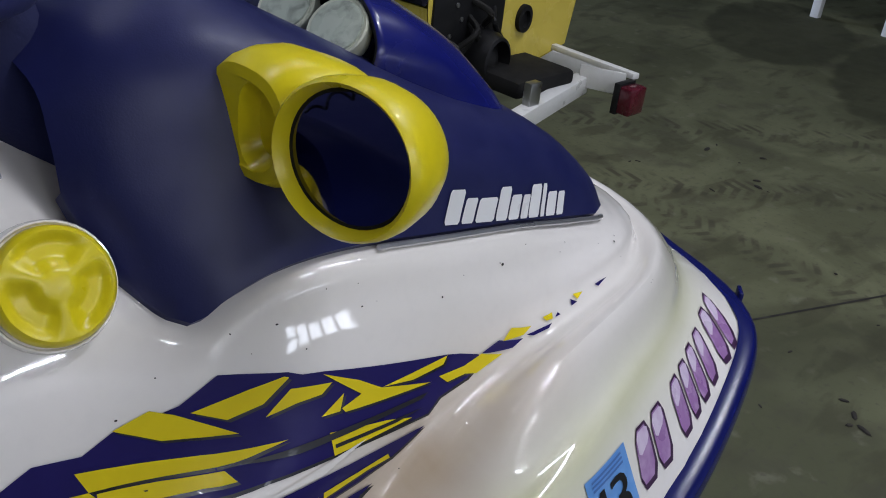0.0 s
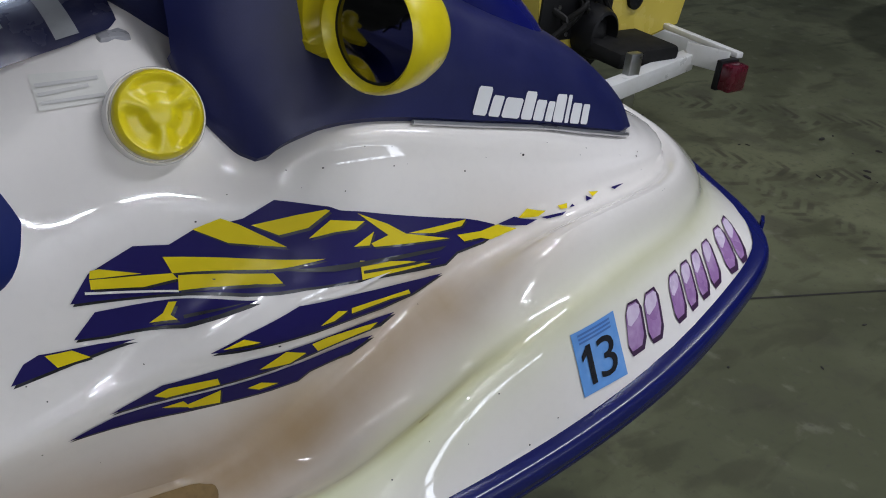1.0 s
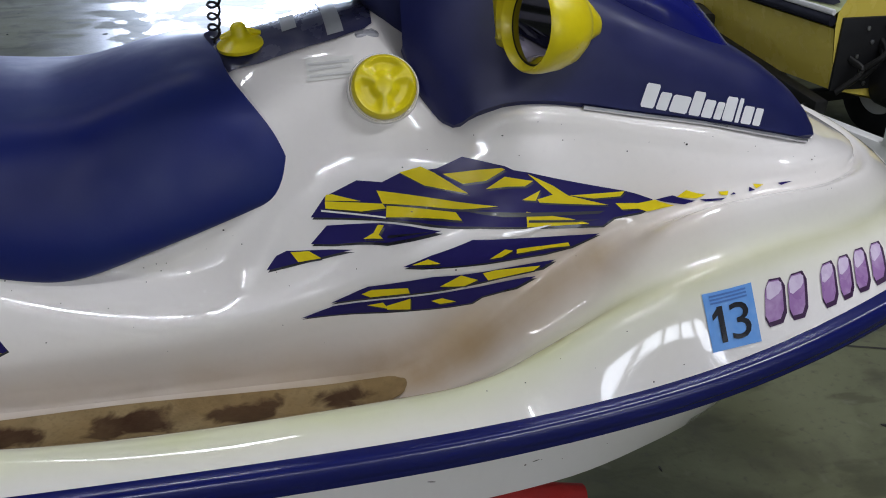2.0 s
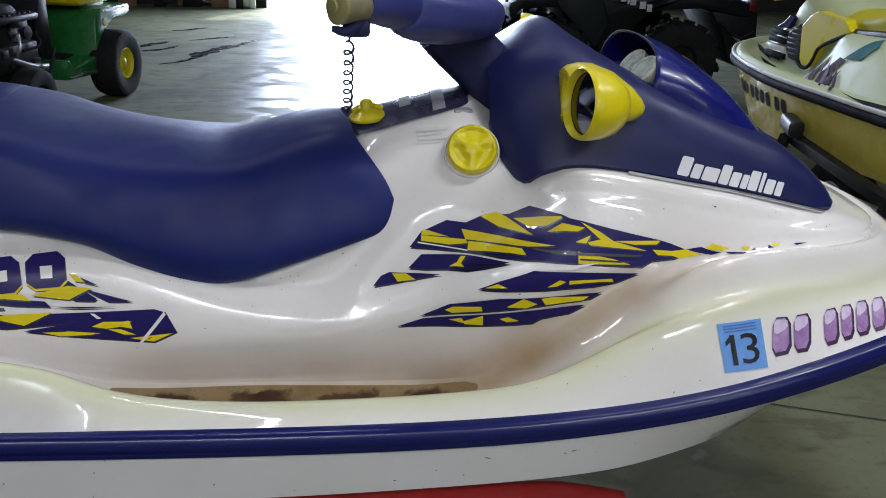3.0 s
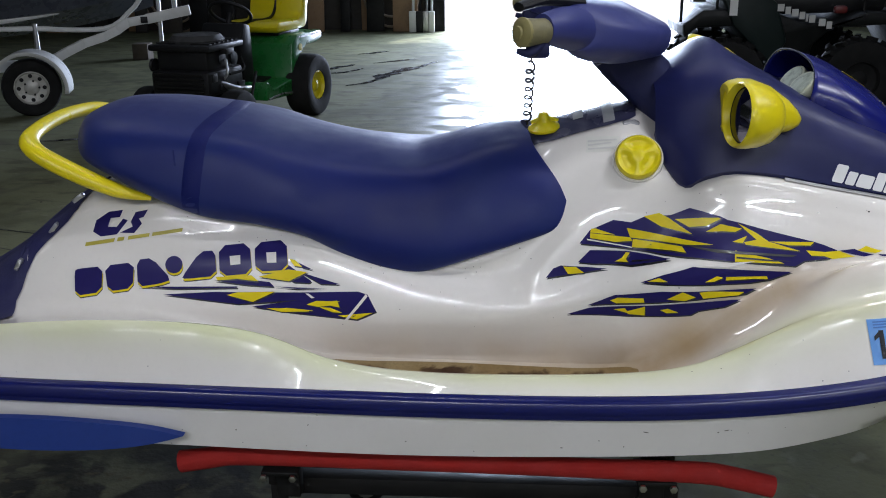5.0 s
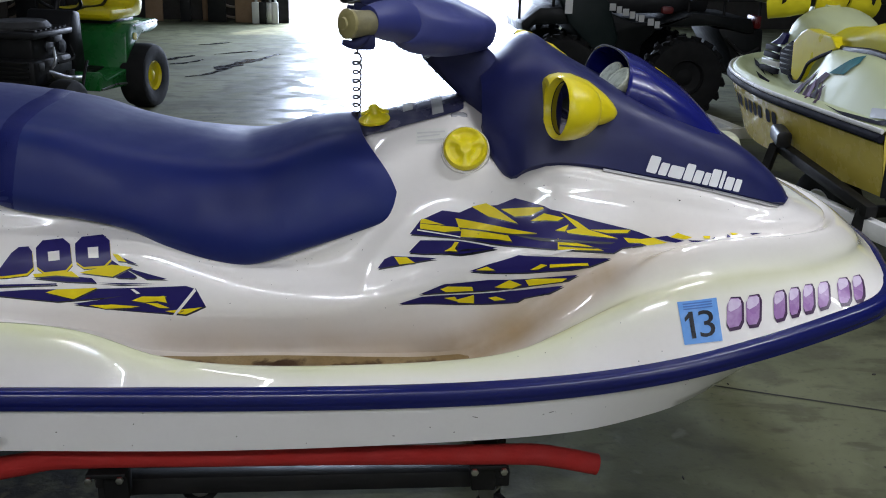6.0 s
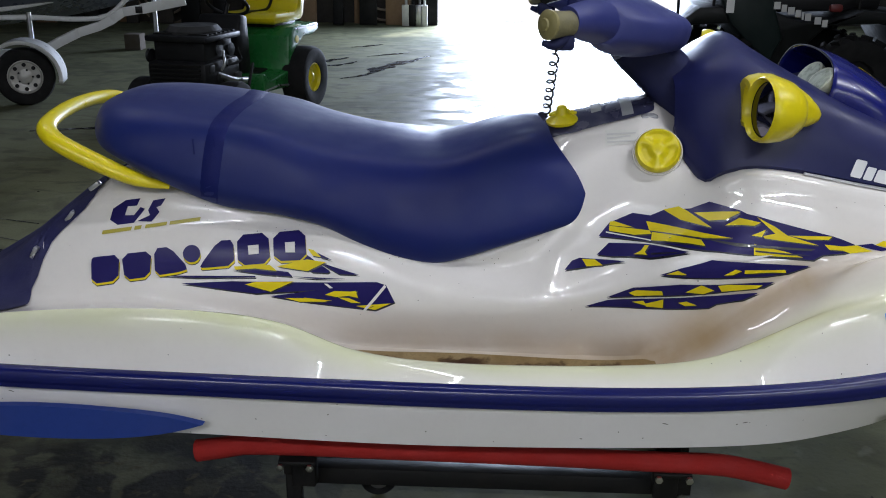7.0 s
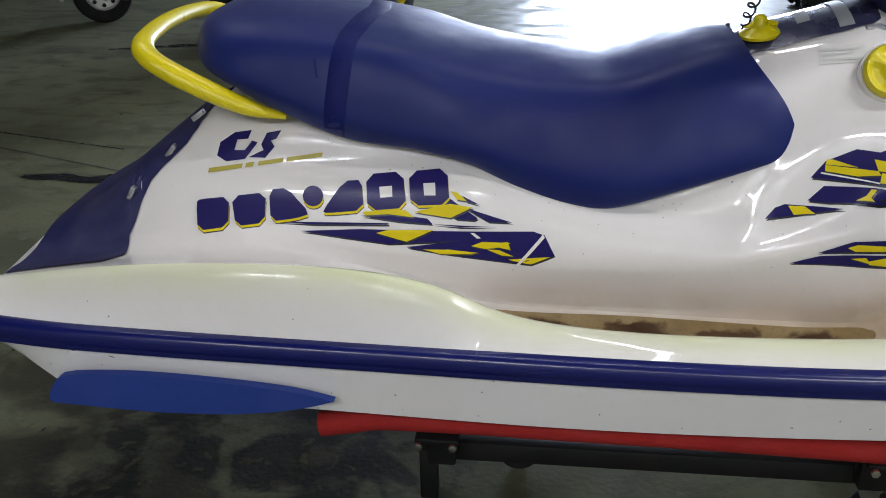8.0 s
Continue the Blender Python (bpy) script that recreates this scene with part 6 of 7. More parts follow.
qpart("cheek", prism(bmesh.new(), [(0.30, 0.40), (0.62, 0.72), (0.72, 0.95), (0.50, 1.02), (0.30, 0.90), (0.20, 0.6)], 0.90, None, 0.03), OLIVE, "dark green side panel")
qpart("quad_seat", prism(bmesh.new(), [(-0.6, 0.80), (0.2, 0.78), (0.3, 0.92), (0.1, 0.93), (-0.5, 0.95), (-0.62, 0.9)], 0.34, None, 0.03), BLACKP)
for z, x0, x1 in ((0.93, 0.45, 1.0), (0.92, -1.0, -0.4)):
    for k in range(5):
        y = -0.36 + 0.18 * k
        qpart("rack_bar", tube(bmesh.new(), [(x0, y, z), (x1, y, z)], 0.011, 8), BLACKSTEEL)
    for x in (x0, (x0 + x1) / 2, x1):
        qpart("rack_rail", tube(bmesh.new(), [(x, -0.4, z), (x, 0.4, z)], 0.012, 8), BLACKSTEEL)
        qpart("rack_leg", tube(bmesh.new(), [(x, 0.3, z), (x, 0.3, 0.74)], 0.012, 8), BLACKSTEEL)
qpart("rear_guard", prism(bmesh.new(), [(-1.02, 0.70), (-0.62, 0.70), (-0.74, 0.52), (-0.80, 0.30), (-0.95, 0.24), (-1.04, 0.36)], 0.78, None, 0.03), GLOSSB, "black rear mudguard")
for k in range(4):
    qpart("rear_pipe", tube(bmesh.new(), [(-0.70 - 0.06 * k, 0.41, 0.62 - 0.05 * k), (-0.86 - 0.03 * k, 0.43, 0.50 - 0.04 * k), (-0.98, 0.42, 0.55 - 0.07 * k)], 0.012, 8, 10), (BLACKSTEEL, STEEL, BLACKP, BLACKSTEEL)[k])
qpart("tail_light", boxm(-0.985, -0.93, 0.22, 0.40, 0.70, 0.80, 0.01), mat("red_lens", (0.10, 0.006, 0.006), 0.3))
qpart("red_pack", boxm(-0.26, -0.16, 0.30, 0.36, 0.80, 0.86, 0.02), mat("dull_red", (0.12, 0.012, 0.01), 0.5))
for k, (a, b) in enumerate(((0.0, 0.05), (0.06, 0.10), (0.11, 0.16), (0.17, 0.21), (0.22, 0.235), (0.245, 0.29), (0.32, 0.37), (0.38, 0.42))):
    qpart("grey_bar", boxm(0.30 - b, 0.30 - a, 0.452, 0.456, 0.83 - 0.35 * a, 0.885 - 0.35 * a), GREYLET, "", False)
qpart("white_tag", boxm(0.60, 0.66, 0.452, 0.457, 0.80, 0.96), WHITEP)
qpart("handle", tube(bmesh.new(), [(0.35, -0.4, 1.12), (0.45, -0.15, 1.08), (0.47, 0, 1.06), (0.45, 0.15, 1.08), (0.35, 0.4, 1.12)], 0.016, 10, 24), BLACKP)
qpart("stem", tube(bmesh.new(), [(0.47, 0, 1.06), (0.55, 0, 0.8)], 0.03, 10), BLACKP)
qpart("footrest", boxm(0.0, 0.32, -0.45, 0.45, 0.30, 0.345, 0.01), BLACKSTEEL)
qpart("shock", tube(bmesh.new(), [(0.5, 0.3, 0.36), (0.42, 0.26, 0.66)], 0.03, 10), STEEL)

# second watercraft on a white trailer
MATTY = mat("matt_yellow_cowl", (0.62, 0.55, 0.015), 0.5, spec=0.14, stain=(0.5, 0.44, 0.02), amount=0.3, scale=6)
INK = mat("matt_dark_graphic", (0.012, 0.012, 0.02), 0.7, spec=0.1)
SM = Matrix.Translation((2.53, 1.0, 0.0)) @ Matrix.Rotation(math.atan2(1.0, -0.02), 4, "Z") @ Matrix.Diagonal((0.81, 0.80, 1.03, 1))
craft = thing("second_watercraft", (2.53, 1.0, 0.36), "cream and yellow personal watercraft with dark splash graphics", "personal watercraft")


def cpart(name, bm, material, parent=None, label="", smooth=True):
    bmesh.ops.transform(bm, matrix=SM, verts=list(bm.verts))
    return part(name, bm, material, parent or craft, label, smooth)


C_RAIL = [(0.0, 0.50, 0.70), (0.6, 0.53, 0.695), (1.3, 0.54, 0.69), (1.9, 0.47, 0.70), (2.25, 0.32, 0.71), (2.42, 0.15, 0.715), (2.46, 0.0, 0.716)]
C_TOP = shifted(C_RAIL, -0.012, 0.05)
C_LIP = shifted(C_RAIL, -0.06, 0.075)
C_WELL = [(0.0, 0.47, 0.755), (0.6, 0.46, 0.745), (1.1, 0.44, 0.725), (1.5, 0.36, 0.700), (1.8, 0.32, 0.715), (2.1, 0.26, 0.75), (2.3, 0.12, 0.77), (2.36, 0.0, 0.775)]
C_BODY = [(0.0, 0.41, 0.84), (0.5, 0.37, 0.90), (0.9, 0.32, 0.91), (1.08, 0.285, 0.875), (1.22, 0.245, 0.81), (1.4, 0.215, 0.755), (1.7, 0.205, 0.75), (2.0, 0.18, 0.775), (2.2, 0.1, 0.80), (2.26, 0.0, 0.80)]
C_SHO = [(0.0, 0.3, 0.90), (0.5, 0.27, 0.965), (0.9, 0.24, 0.955), (1.2, 0.21, 0.945), (1.5, 0.2, 0.95), (1.75, 0.18, 0.93), (2.0, 0.12, 0.88), (2.14, 0.05, 0.85), (2.17, 0.0, 0.84)]
C_MID = [(0.0, 0.0, 0.92), (0.6, 0.0, 0.98), (1.2, 0.0, 0.98), (1.5, 0.0, 1.03), (1.75, 0.0, 1.02), (2.0, 0.0, 0.93), (2.12, 0.0, 0.86)]
SS = [float(v) for v in np.linspace(0, 1.6, 30)]
cdeck = cpart("deck", shell([C_TOP, C_LIP, C_WELL, C_BODY, C_SHO, C_MID], SS, 14, 4, x_bow=1.6), CREAM, None, "cream gelcoat deck")
C_LOW = [(0.0, 0.44, 0.50), (1.3, 0.46, 0.46), (1.8, 0.38, 0.48), (2.15, 0.24, 0.57), (2.32, 0.1, 0.65), (2.38, 0.0, 0.69)]
C_KEEL = [(0.0, 0.0, 0.43), (1.4, 0.0, 0.39), (1.85, 0.0, 0.44), (2.15, 0.0, 0.55), (2.34, 0.0, 0.68)]
chull = cpart("hull", shell([shifted(C_RAIL, -0.015, 0.0), C_LOW, C_KEEL], SS, 14, 3, sharp=(1,), x_bow=1.6), PALEY, None, "pale yellow lower hull")
bm = bmesh.new()
bm.faces.new([bm.verts.new((0, y, z)) for y, z in ((-0.48, 0.75), (-0.48, 0.70), (-0.44, 0.50), (0, 0.43), (0.44, 0.50), (0.48, 0.70), (0.48, 0.75), (0.41, 0.84), (0.3, 0.90), (0.0, 0.92), (-0.3, 0.90), (-0.41, 0.84))])
cpart("transom", bm, PALEY)
# the pump opening's shade, put in as a flat black panel
cpart("pump_panel", boxm(-0.012, 0.004, 0.04, 0.455, 0.50, 0.735, 0.004), BLACKP, None, "black panel standing for the shaded pump opening")
cpart("pump_nozzle", lathe(bmesh.new(), [(0.09, 0.0), (0.09, 0.07), (0.08, 0.11), (0.07, 0.115), (0.062, 0.06)], 28, facing((-0.01, 0.18, 0.53), (-1, 0, 0))), BLACKP, None, "black jet pump nozzle")
cpart("pump_cone", lathe(bmesh.new(), [(0.05, 0.0), (0.04, 0.08), (0.01, 0.1)], 20, facing((-0.01, 0.18, 0.53), (-1, 0, 0))), BLACKSTEEL)
for k in range(5):
    cpart("panel_bolt", lathe(bmesh.new(), [(0.008, 0), (0.008, 0.006), (0.003, 0.007)], 6, facing((-0.012, 0.30 + 0.03 * (k % 3), 0.52 + 0.045 * k), (-1, 0, 0))), STEEL)
rs = random.Random(3)
for k in range(7):
    y, z = rs.uniform(0.1, 0.42), rs.uniform(0.50, 0.72)
    cpart("pump_hose", tube(bmesh.new(), [(-0.01, y, z), (-0.05 - 0.03 * rs.random(), y + rs.uniform(-0.05, 0.05), z - 0.03), (-0.02, y + rs.uniform(-0.1, 0.1), z - rs.uniform(0.06, 0.15))], 0.011, 8, 12), rs.choice([RUBBER, BLACKP, BLACKSTEEL]))
c = smooth_curve(C_RAIL, 80)
c = np.vstack((c * (1, -1, 1), c[-2::-1]))
cpart("rub_rail", tube(bmesh.new(), c + np.array([0, 0, 0.025]), 0.017, 10), INK, None, "black rubber rail")
cpart("exhaust_port", lathe(bmesh.new(), [(0.045, 0), (0.045, 0.02), (0.028, 0.022), (0.026, 0.004)], 24, facing((0.0, -0.10, 0.62), (-1, 0, 0))), RUBBER, None, "black rubber exhaust port")
cpart("stern_box", boxm(-0.03, 0.01, -0.24, -0.02, 0.745, 0.80, 0.008), BLACKP)
cpart("craft_seat", shell_free([[(0.15, 0.25, 0.955), (0.6, 0.235, 0.985), (0.95, 0.21, 0.965), (1.2, 0.17, 0.955), (1.42, 0.12, 0.99)], [(0.12, 0.25, 1.03), (0.6, 0.235, 1.055), (0.95, 0.205, 1.01), (1.2, 0.165, 0.985), (1.42, 0.11, 1.02)], [(0.15, 0.15, 1.10), (0.6, 0.14, 1.105), (0.95, 0.12, 1.05), (1.2, 0.1, 1.025), (1.42, 0.06, 1.05)], [(0.15, 0.0, 1.12), (0.6, 0.0, 1.12), (0.95, 0.0, 1.06), (1.2, 0.0, 1.035), (1.42, 0.0, 1.06)]], 26, 5), MATTY, None, "yellow saddle seat")
cpart("seat_skirt", tube(bmesh.new(), [(0.1, 0.262, 0.945), (0.6, 0.247, 0.972), (0.95, 0.222, 0.952), (1.2, 0.18, 0.945), (1.4, 0.13, 0.98)], 0.018, 8, 30), BLACKP)
cpart("steering_column", tube(bmesh.new(), [(1.74, 0, 0.95), (1.70, 0, 1.05), (1.64, 0, 1.14)], [0.12, 0.10, 0.08], 24, 14, 0.9, True, (0, 1, 0)), CREAM, None, "cream steering column")
cpart("column_gauge", lathe(bmesh.new(), [(0.06, 0.0), (0.065, 0.02), (0.05, 0.028), (0.01, 0.026)], 20, facing((1.63, 0.0, 1.04), (-0.8, 0.1, 0.6))), BLACKP)
for s, grip in ((-1, "far"), (1, "near")):
    cpart("bar_pad", tube(bmesh.new(), [(1.70, s * 0.12, 1.135), (1.72, s * 0.22, 1.125), (1.78, s * 0.34, 1.10)], [0.085, 0.095, 0.085], 18, 14, 0.95), MATTY, None, "yellow handlebar pad")
    cpart("bar_grip", tube(bmesh.new(), [(1.76, s * 0.32, 1.12), (1.68, s * 0.47, 1.14)], 0.028, 12), BLACKP)
cpart("bar_middle", tube(bmesh.new(), [(1.68, -0.085, 1.15), (1.66, 0, 1.155), (1.68, 0.085, 1.15)], [0.085, 0.095, 0.085], 18, 10), YEL)
cpart("bar_core", tube(bmesh.new(), [(1.69, -0.3, 1.135), (1.67, 0, 1.14), (1.69, 0.3, 1.135)], 0.05, 12), BLACKP)
flipped = SM @ Matrix.Diagonal((1, -1, 1, 1))
local = bmesh.new()
local.from_mesh(cdeck.data)
bmesh.ops.transform(local, matrix=SM.inverted(), verts=list(local.verts))
CS = BVHTree.FromBMesh(local)
local.free()


MAROON = mat("maroon_graphic", (0.05, 0.02, 0.045), 0.7, spec=0.1, stain=(0.09, 0.05, 0.09), amount=0.6, scale=9)
TEAL = mat("teal_graphic", (0.03, 0.16, 0.17), 0.7, spec=0.1, stain=(0.02, 0.06, 0.08), amount=0.7, scale=14)
PLUMG = mat("plum_graphic", (0.12, 0.05, 0.14), 0.6, spec=0.15)


def on_top(name, outline, material, lift=0.004, label=""):
    bm = drape(bmesh.new(), outline, CS, lift, 0.04, "top")
    bmesh.ops.transform(bm, matrix=SM, verts=list(bm.verts))
    return part(name, bm, material, craft, label)


pedestal = [(1.12, 0.10, 0.90, 1.00), (1.24, 0.16, 0.87, 1.05), (1.40, 0.205, 0.83, 1.09), (1.56, 0.225, 0.80, 1.10), (1.68, 0.215, 0.80, 1.07), (1.79, 0.17, 0.82, 1.01), (1.88, 0.11, 0.84, 0.95)]
cowl = cpart("cowl", loft(bmesh.new(), [[(x, w * u, (lo + hi) / 2 + (hi - lo) / 2 * v) for u, v in squarish(28, 2.5)] for x, w, lo, hi in smooth_curve(pedestal, 20)]), CREAM, None, "cream moulded steering cowl")
cpart("cowl_nose", loft(bmesh.new(), [[(x, w * u, (lo + hi) / 2 + (hi - lo) / 2 * v) for u, v in squarish(28, 2.3)] for x, w, lo, hi in smooth_curve([(1.60, 0.225, 0.78, 0.97), (1.74, 0.235, 0.76, 0.95), (1.86, 0.22, 0.76, 0.91), (1.96, 0.17, 0.77, 0.87), (2.02, 0.09, 0.78, 0.84)], 14)]), CREAM, None, "cream nose of the cowl")
panel_line = bulge([(1.54, 0.93), (1.45, 0.985), (1.37, 1.01), (1.23, 1.0), (1.08, 1.0), (1.0, 0.955), (1.12, 0.915), (1.25, 0.88), (1.33, 0.84), (1.37, 0.79), (1.42, 0.757), (1.47, 0.757), (1.515, 0.78)], 1, 0.08)
vent_line = [(1.72, 0.87), (1.57, 0.935), (1.537, 0.92), (1.508, 0.775), (1.53, 0.765), (1.66, 0.768), (1.70, 0.80)]
for side in (-1, 1):
    sheet = cpart("side_panel", prism(bmesh.new(), panel_line, 0.07, Matrix.Translation((0, side * 0.215, 0)), 0.006), YEL, cowl, "yellow side panel", smooth=False)
    vent = cpart("side_vent", prism(bmesh.new(), vent_line, 0.06, Matrix.Translation((0, side * 0.214, 0)), 0.004), INK, cowl, "black louvred side vent", smooth=False)
    for k in range(6):
        z = 0.79 + 0.023 * k
        cpart("vent_slat", boxm(1.53, 1.69 - 0.012 * k * (k > 3), side * 0.243, side * 0.243 + side * 0.007, z, z + 0.007, 0.001), BLACKP, vent)
    for k in range(4):
        z = 0.752 + 0.036 * k
        cpart("grille_bar", boxm(1.735 - 0.004 * k, 1.975 - 0.018 * k, side * 0.222, side * 0.25, z, z + 0.026, 0.003), (INK, WHITEP, INK, INK)[k], cowl)
    cpart("grille_cap", prism(bmesh.new(), [(1.66, 0.955), (1.72, 0.90), (1.88, 0.893), (1.78, 0.925), (1.72, 0.96)], 0.05, Matrix.Translation((0, side * 0.215, 0)), 0.003), DNAVY, cowl, smooth=False)
    cpart("cowl_line", tube(bmesh.new(), [(1.53, side * 0.252, 0.77), (1.47, side * 0.254, 0.752), (1.40, side * 0.254, 0.760), (1.35, side * 0.254, 0.80), (1.31, side * 0.254, 0.85), (1.20, side * 0.252, 0.893), (1.05, side * 0.25, 0.935)], 0.009, 8, 24), INK, cowl)
cpart("rail_bead", tube(bmesh.new(), c + np.array([0, 0, 0.052]), 0.010, 8), WHITEP, None, "pale bead over the rubber rail")
for k, shard in enumerate((((1.02, 0.47), (1.109, 0.374), (0.989, 0.337), (0.987, 0.367), (1.027, 0.398)), ((0.93, 0.49), (0.97, 0.402), (0.864, 0.361), (0.789, 0.373), (0.891, 0.423)), ((0.80, 0.50), (0.875, 0.43), (0.766, 0.40), (0.79, 0.417), (0.79, 0.47)), ((0.69, 0.505), (0.748, 0.433), (0.66, 0.50)))):
    on_top("splash", shard, MAROON, 0.005 + 0.0006 * k)
for k in range(6):
    a, b = Vector((0.67 + 0.08 * k, 0.495 - 0.003 * k)), Vector((0.83 + 0.055 * k, 0.385 - 0.010 * k))
    o = Vector((a.y - b.y, b.x - a.x)).normalized() * (0.010 + 0.004 * (k % 3))
    on_top("splash", (tuple(a), tuple(a.lerp(b, 0.45) + o), tuple(b), tuple(a.lerp(b, 0.55) - o)), (MAROON, INK, PLUMG)[k % 3], 0.0075)
on_top("dark_strip", ((0.60, 0.488), (0.45, 0.490), (0.05, 0.452), (0.02, 0.458), (0.05, 0.468), (0.35, 0.502)), INK, 0.006)
on_top("teal_splash", ((0.821, 0.369), (0.732, 0.341), (0.603, 0.291), (0.575, 0.335), (0.649, 0.376)), TEAL, 0.006)
for shard in (((2.30, 0.15), (1.90, 0.24), (1.83, 0.254), (2.09, 0.225)), ((1.98, 0.268), (1.74, 0.272), (1.71, 0.294), (1.82, 0.308)), ((2.0, 0.19), (1.86, 0.20), (1.80, 0.225), (1.93, 0.222))):
    on_top("dark_shard", shard, INK, 0.005)
on_top("pale_label", ((0.22, 0.438), (0.04, 0.427), (0.03, 0.45), (0.20, 0.457)), CLEARLABEL, 0.006)
hull_skin = bmesh.new()
hull_skin.from_mesh(chull.data)
bmesh.ops.transform(hull_skin, matrix=SM.inverted(), verts=list(hull_skin.verts))
CH = BVHTree.FromBMesh(hull_skin)
hull_skin.free()
for k in range(8):
    x = 1.78 - 0.085 * k - (0.04 if k > 1 else 0) - (0.04 if k > 5 else 0)
    bm = drape(bmesh.new(), bulge([(x - 0.03, 0.595), (x + 0.03, 0.60), (x + 0.03, 0.66), (x - 0.03, 0.655)], 1), CH, 0.004, 0.03)
    bmesh.ops.transform(bm, matrix=flipped, verts=list(bm.verts))
    part("dark_bar", bm, INK, craft)

trailer = thing("boat_trailer", (2.7, 1.3, 0), "white painted boat trailer with a red tail light", "trailer")


def beam(name, a, b, w, h, material, label="", parent=None):
    a, b = Vector(a), Vector(b)
    d = b - a
    m = Matrix.Translation(a) @ d.to_track_quat("X", "Z").to_matrix().to_4x4()
    return part(name, boxm(0, d.length, -w / 2, w / 2, -h / 2, h / 2, 0.004, m), material, parent or trailer, label)


beam("rear_beam", (2.17, 0.66, 0.46), (2.72, 0.80, 0.46), 0.05, 0.06, WHITEP, "white steel beam")
beam("light_arm", (2.86, 1.25, 0.50), (2.755, 0.62, 0.53), 0.03, 0.02, WHITEP)
beam("light_plate", (2.70, 0.80, 0.49), (2.73, 0.64, 0.50), 0.006, 0.075, WHITEP)
beam("side_rail", (2.20, 0.66, 0.40), (1.80, 2.6, 0.40), 0.05, 0.07, WHITEP)
beam("side_rail", (3.05, 0.95, 0.40), (2.72, 2.8, 0.40), 0.05, 0.07, WHITEP)
beam("tongue", (2.26, 2.7, 0.40), (2.0, 4.2, 0.40), 0.07, 0.07, WHITEP)
beam("front_beam", (1.80, 2.6, 0.40), (2.74, 2.8, 0.40), 0.05, 0.06, WHITEP)
beam("roller_arm", (2.08, 1.75, 0.55), (2.12, 0.95, 0.47), 0.05, 0.045, BLACKSTEEL, "black roller arm")
beam("roller_post", (2.05, 1.72, 0.56), (2.02, 1.76, 0.36), 0.04, 0.04, BLACKSTEEL)
beam("roller_post", (2.12, 1.0, 0.47), (2.10, 1.02, 0.30), 0.05, 0.05, BLACKSTEEL)
part("roller", loft(bmesh.new(), [[(2.07 + 0.035 * u * f + 0.27 * y, 1.72 + y, 0.60 + 0.035 * v * f) for u, v in squarish(20, 4.0)] for y, f in ((-0.10, 0.8), (-0.095, 1.0), (0.095, 1.0), (0.10, 0.8))]), BLACKP, trailer, "black block roller")
part("bunk_pad", boxm(2.33, 2.62, 0.76, 0.98, 0.475, 0.535, 0.02), RUBBER, trailer, "black rubber bunk pad")
beam("bracket", (2.32, 0.70, 0.38), (2.32, 0.70, 0.56), 0.03, 0.05, STEEL)
lamp = part("tail_light", boxm(2.660, 2.745, 0.565, 0.615, 0.425, 0.515, 0.008), mat("red_tail_lens", (0.085, 0.005, 0.014), 0.25, coat=0.4, stain=(0.15, 0.03, 0.05), amount=0.5, scale=60), trailer, "red tail light lens")
part("lamp_back", boxm(2.657, 2.748, 0.612, 0.635, 0.42, 0.522, 0.004), BLACKP, lamp)
wheel(trailer, Matrix.Translation((2.36, 1.75, 0.22)) @ facing((0, 0, 0), (-0.99, -0.12, 0)), 0.22, 0.13, 0.12, WHITEP, bolts=5)
wheel(trailer, Matrix.Translation((3.12, 1.85, 0.22)) @ facing((0, 0, 0), (0.99, 0.12, 0)), 0.22, 0.13, 0.12, WHITEP, bolts=5)
beam("wheel_axle", (2.36, 1.75, 0.22), (3.12, 1.85, 0.22), 0.05, 0.05, BLACKSTEEL)

# trailer with a boat, far at the side
far = thing("far_trailer", (-4.1, 5.4, 0), "white boat trailer with spoked wheel", "trailer")
wheel(far, Matrix.Translation((-3.90, 5.40, 0.236)) @ facing((0, 0, 0), (0.42, -0.91, 0)), 0.236, 0.16, 0.14, mat("galvanised_rim", (0.55, 0.54, 0.5), 0.45, metal=0.3, stain=(0.3, 0.27, 0.22), amount=0.5, scale=15), bolts=5)
for k in range(8):
    a = 2 * math.pi * k / 8
    part("rim_slot", lathe(bmesh.new(), [(0.017, 0.0), (0.016, 0.003), (0.002, 0.0035)], 12, Matrix.Translation((-3.90, 5.40, 0.236)) @ facing((0, 0, 0), (0.42, -0.91, 0)) @ Matrix.Translation((0.1 * math.cos(a), 0.1 * math.sin(a), 0.052))), BLACKP, far)
FD = Vector((0.96, 0.28, 0)).normalized()
FN = Vector((0.28, -0.96, 0)).normalized()
FC = Vector((-3.90, 5.40, 0.236))
bm = bmesh.new()
rows = []
for a in np.linspace(-10, 190, 26):
    p = FC + FD * 0.31 * math.cos(radians(a)) + Vector((0, 0, 0.30 * math.sin(radians(a))))
    rows.append([bm.verts.new(p - FN * 0.13), bm.verts.new(p + FN * 0.13), bm.verts.new(p + FN * 0.13 - (p - FC) * 0.09)])
for r, s in zip(rows, rows[1:]):
    for j in range(2):
        bm.faces.new((r[j], r[j + 1], s[j + 1], s[j]))
fe = part("fender", bm, WHITEP, far, "white steel fender")
fe.modifiers.new("thickness", "SOLIDIFY").thickness = 0.004
beam("fender_arm", FC + FD * -0.75 + Vector((0, 0, 0.02)), FC + FD * -0.30 + Vector((0, 0, 0.02)), 0.06, 0.06, WHITEP, "", far)
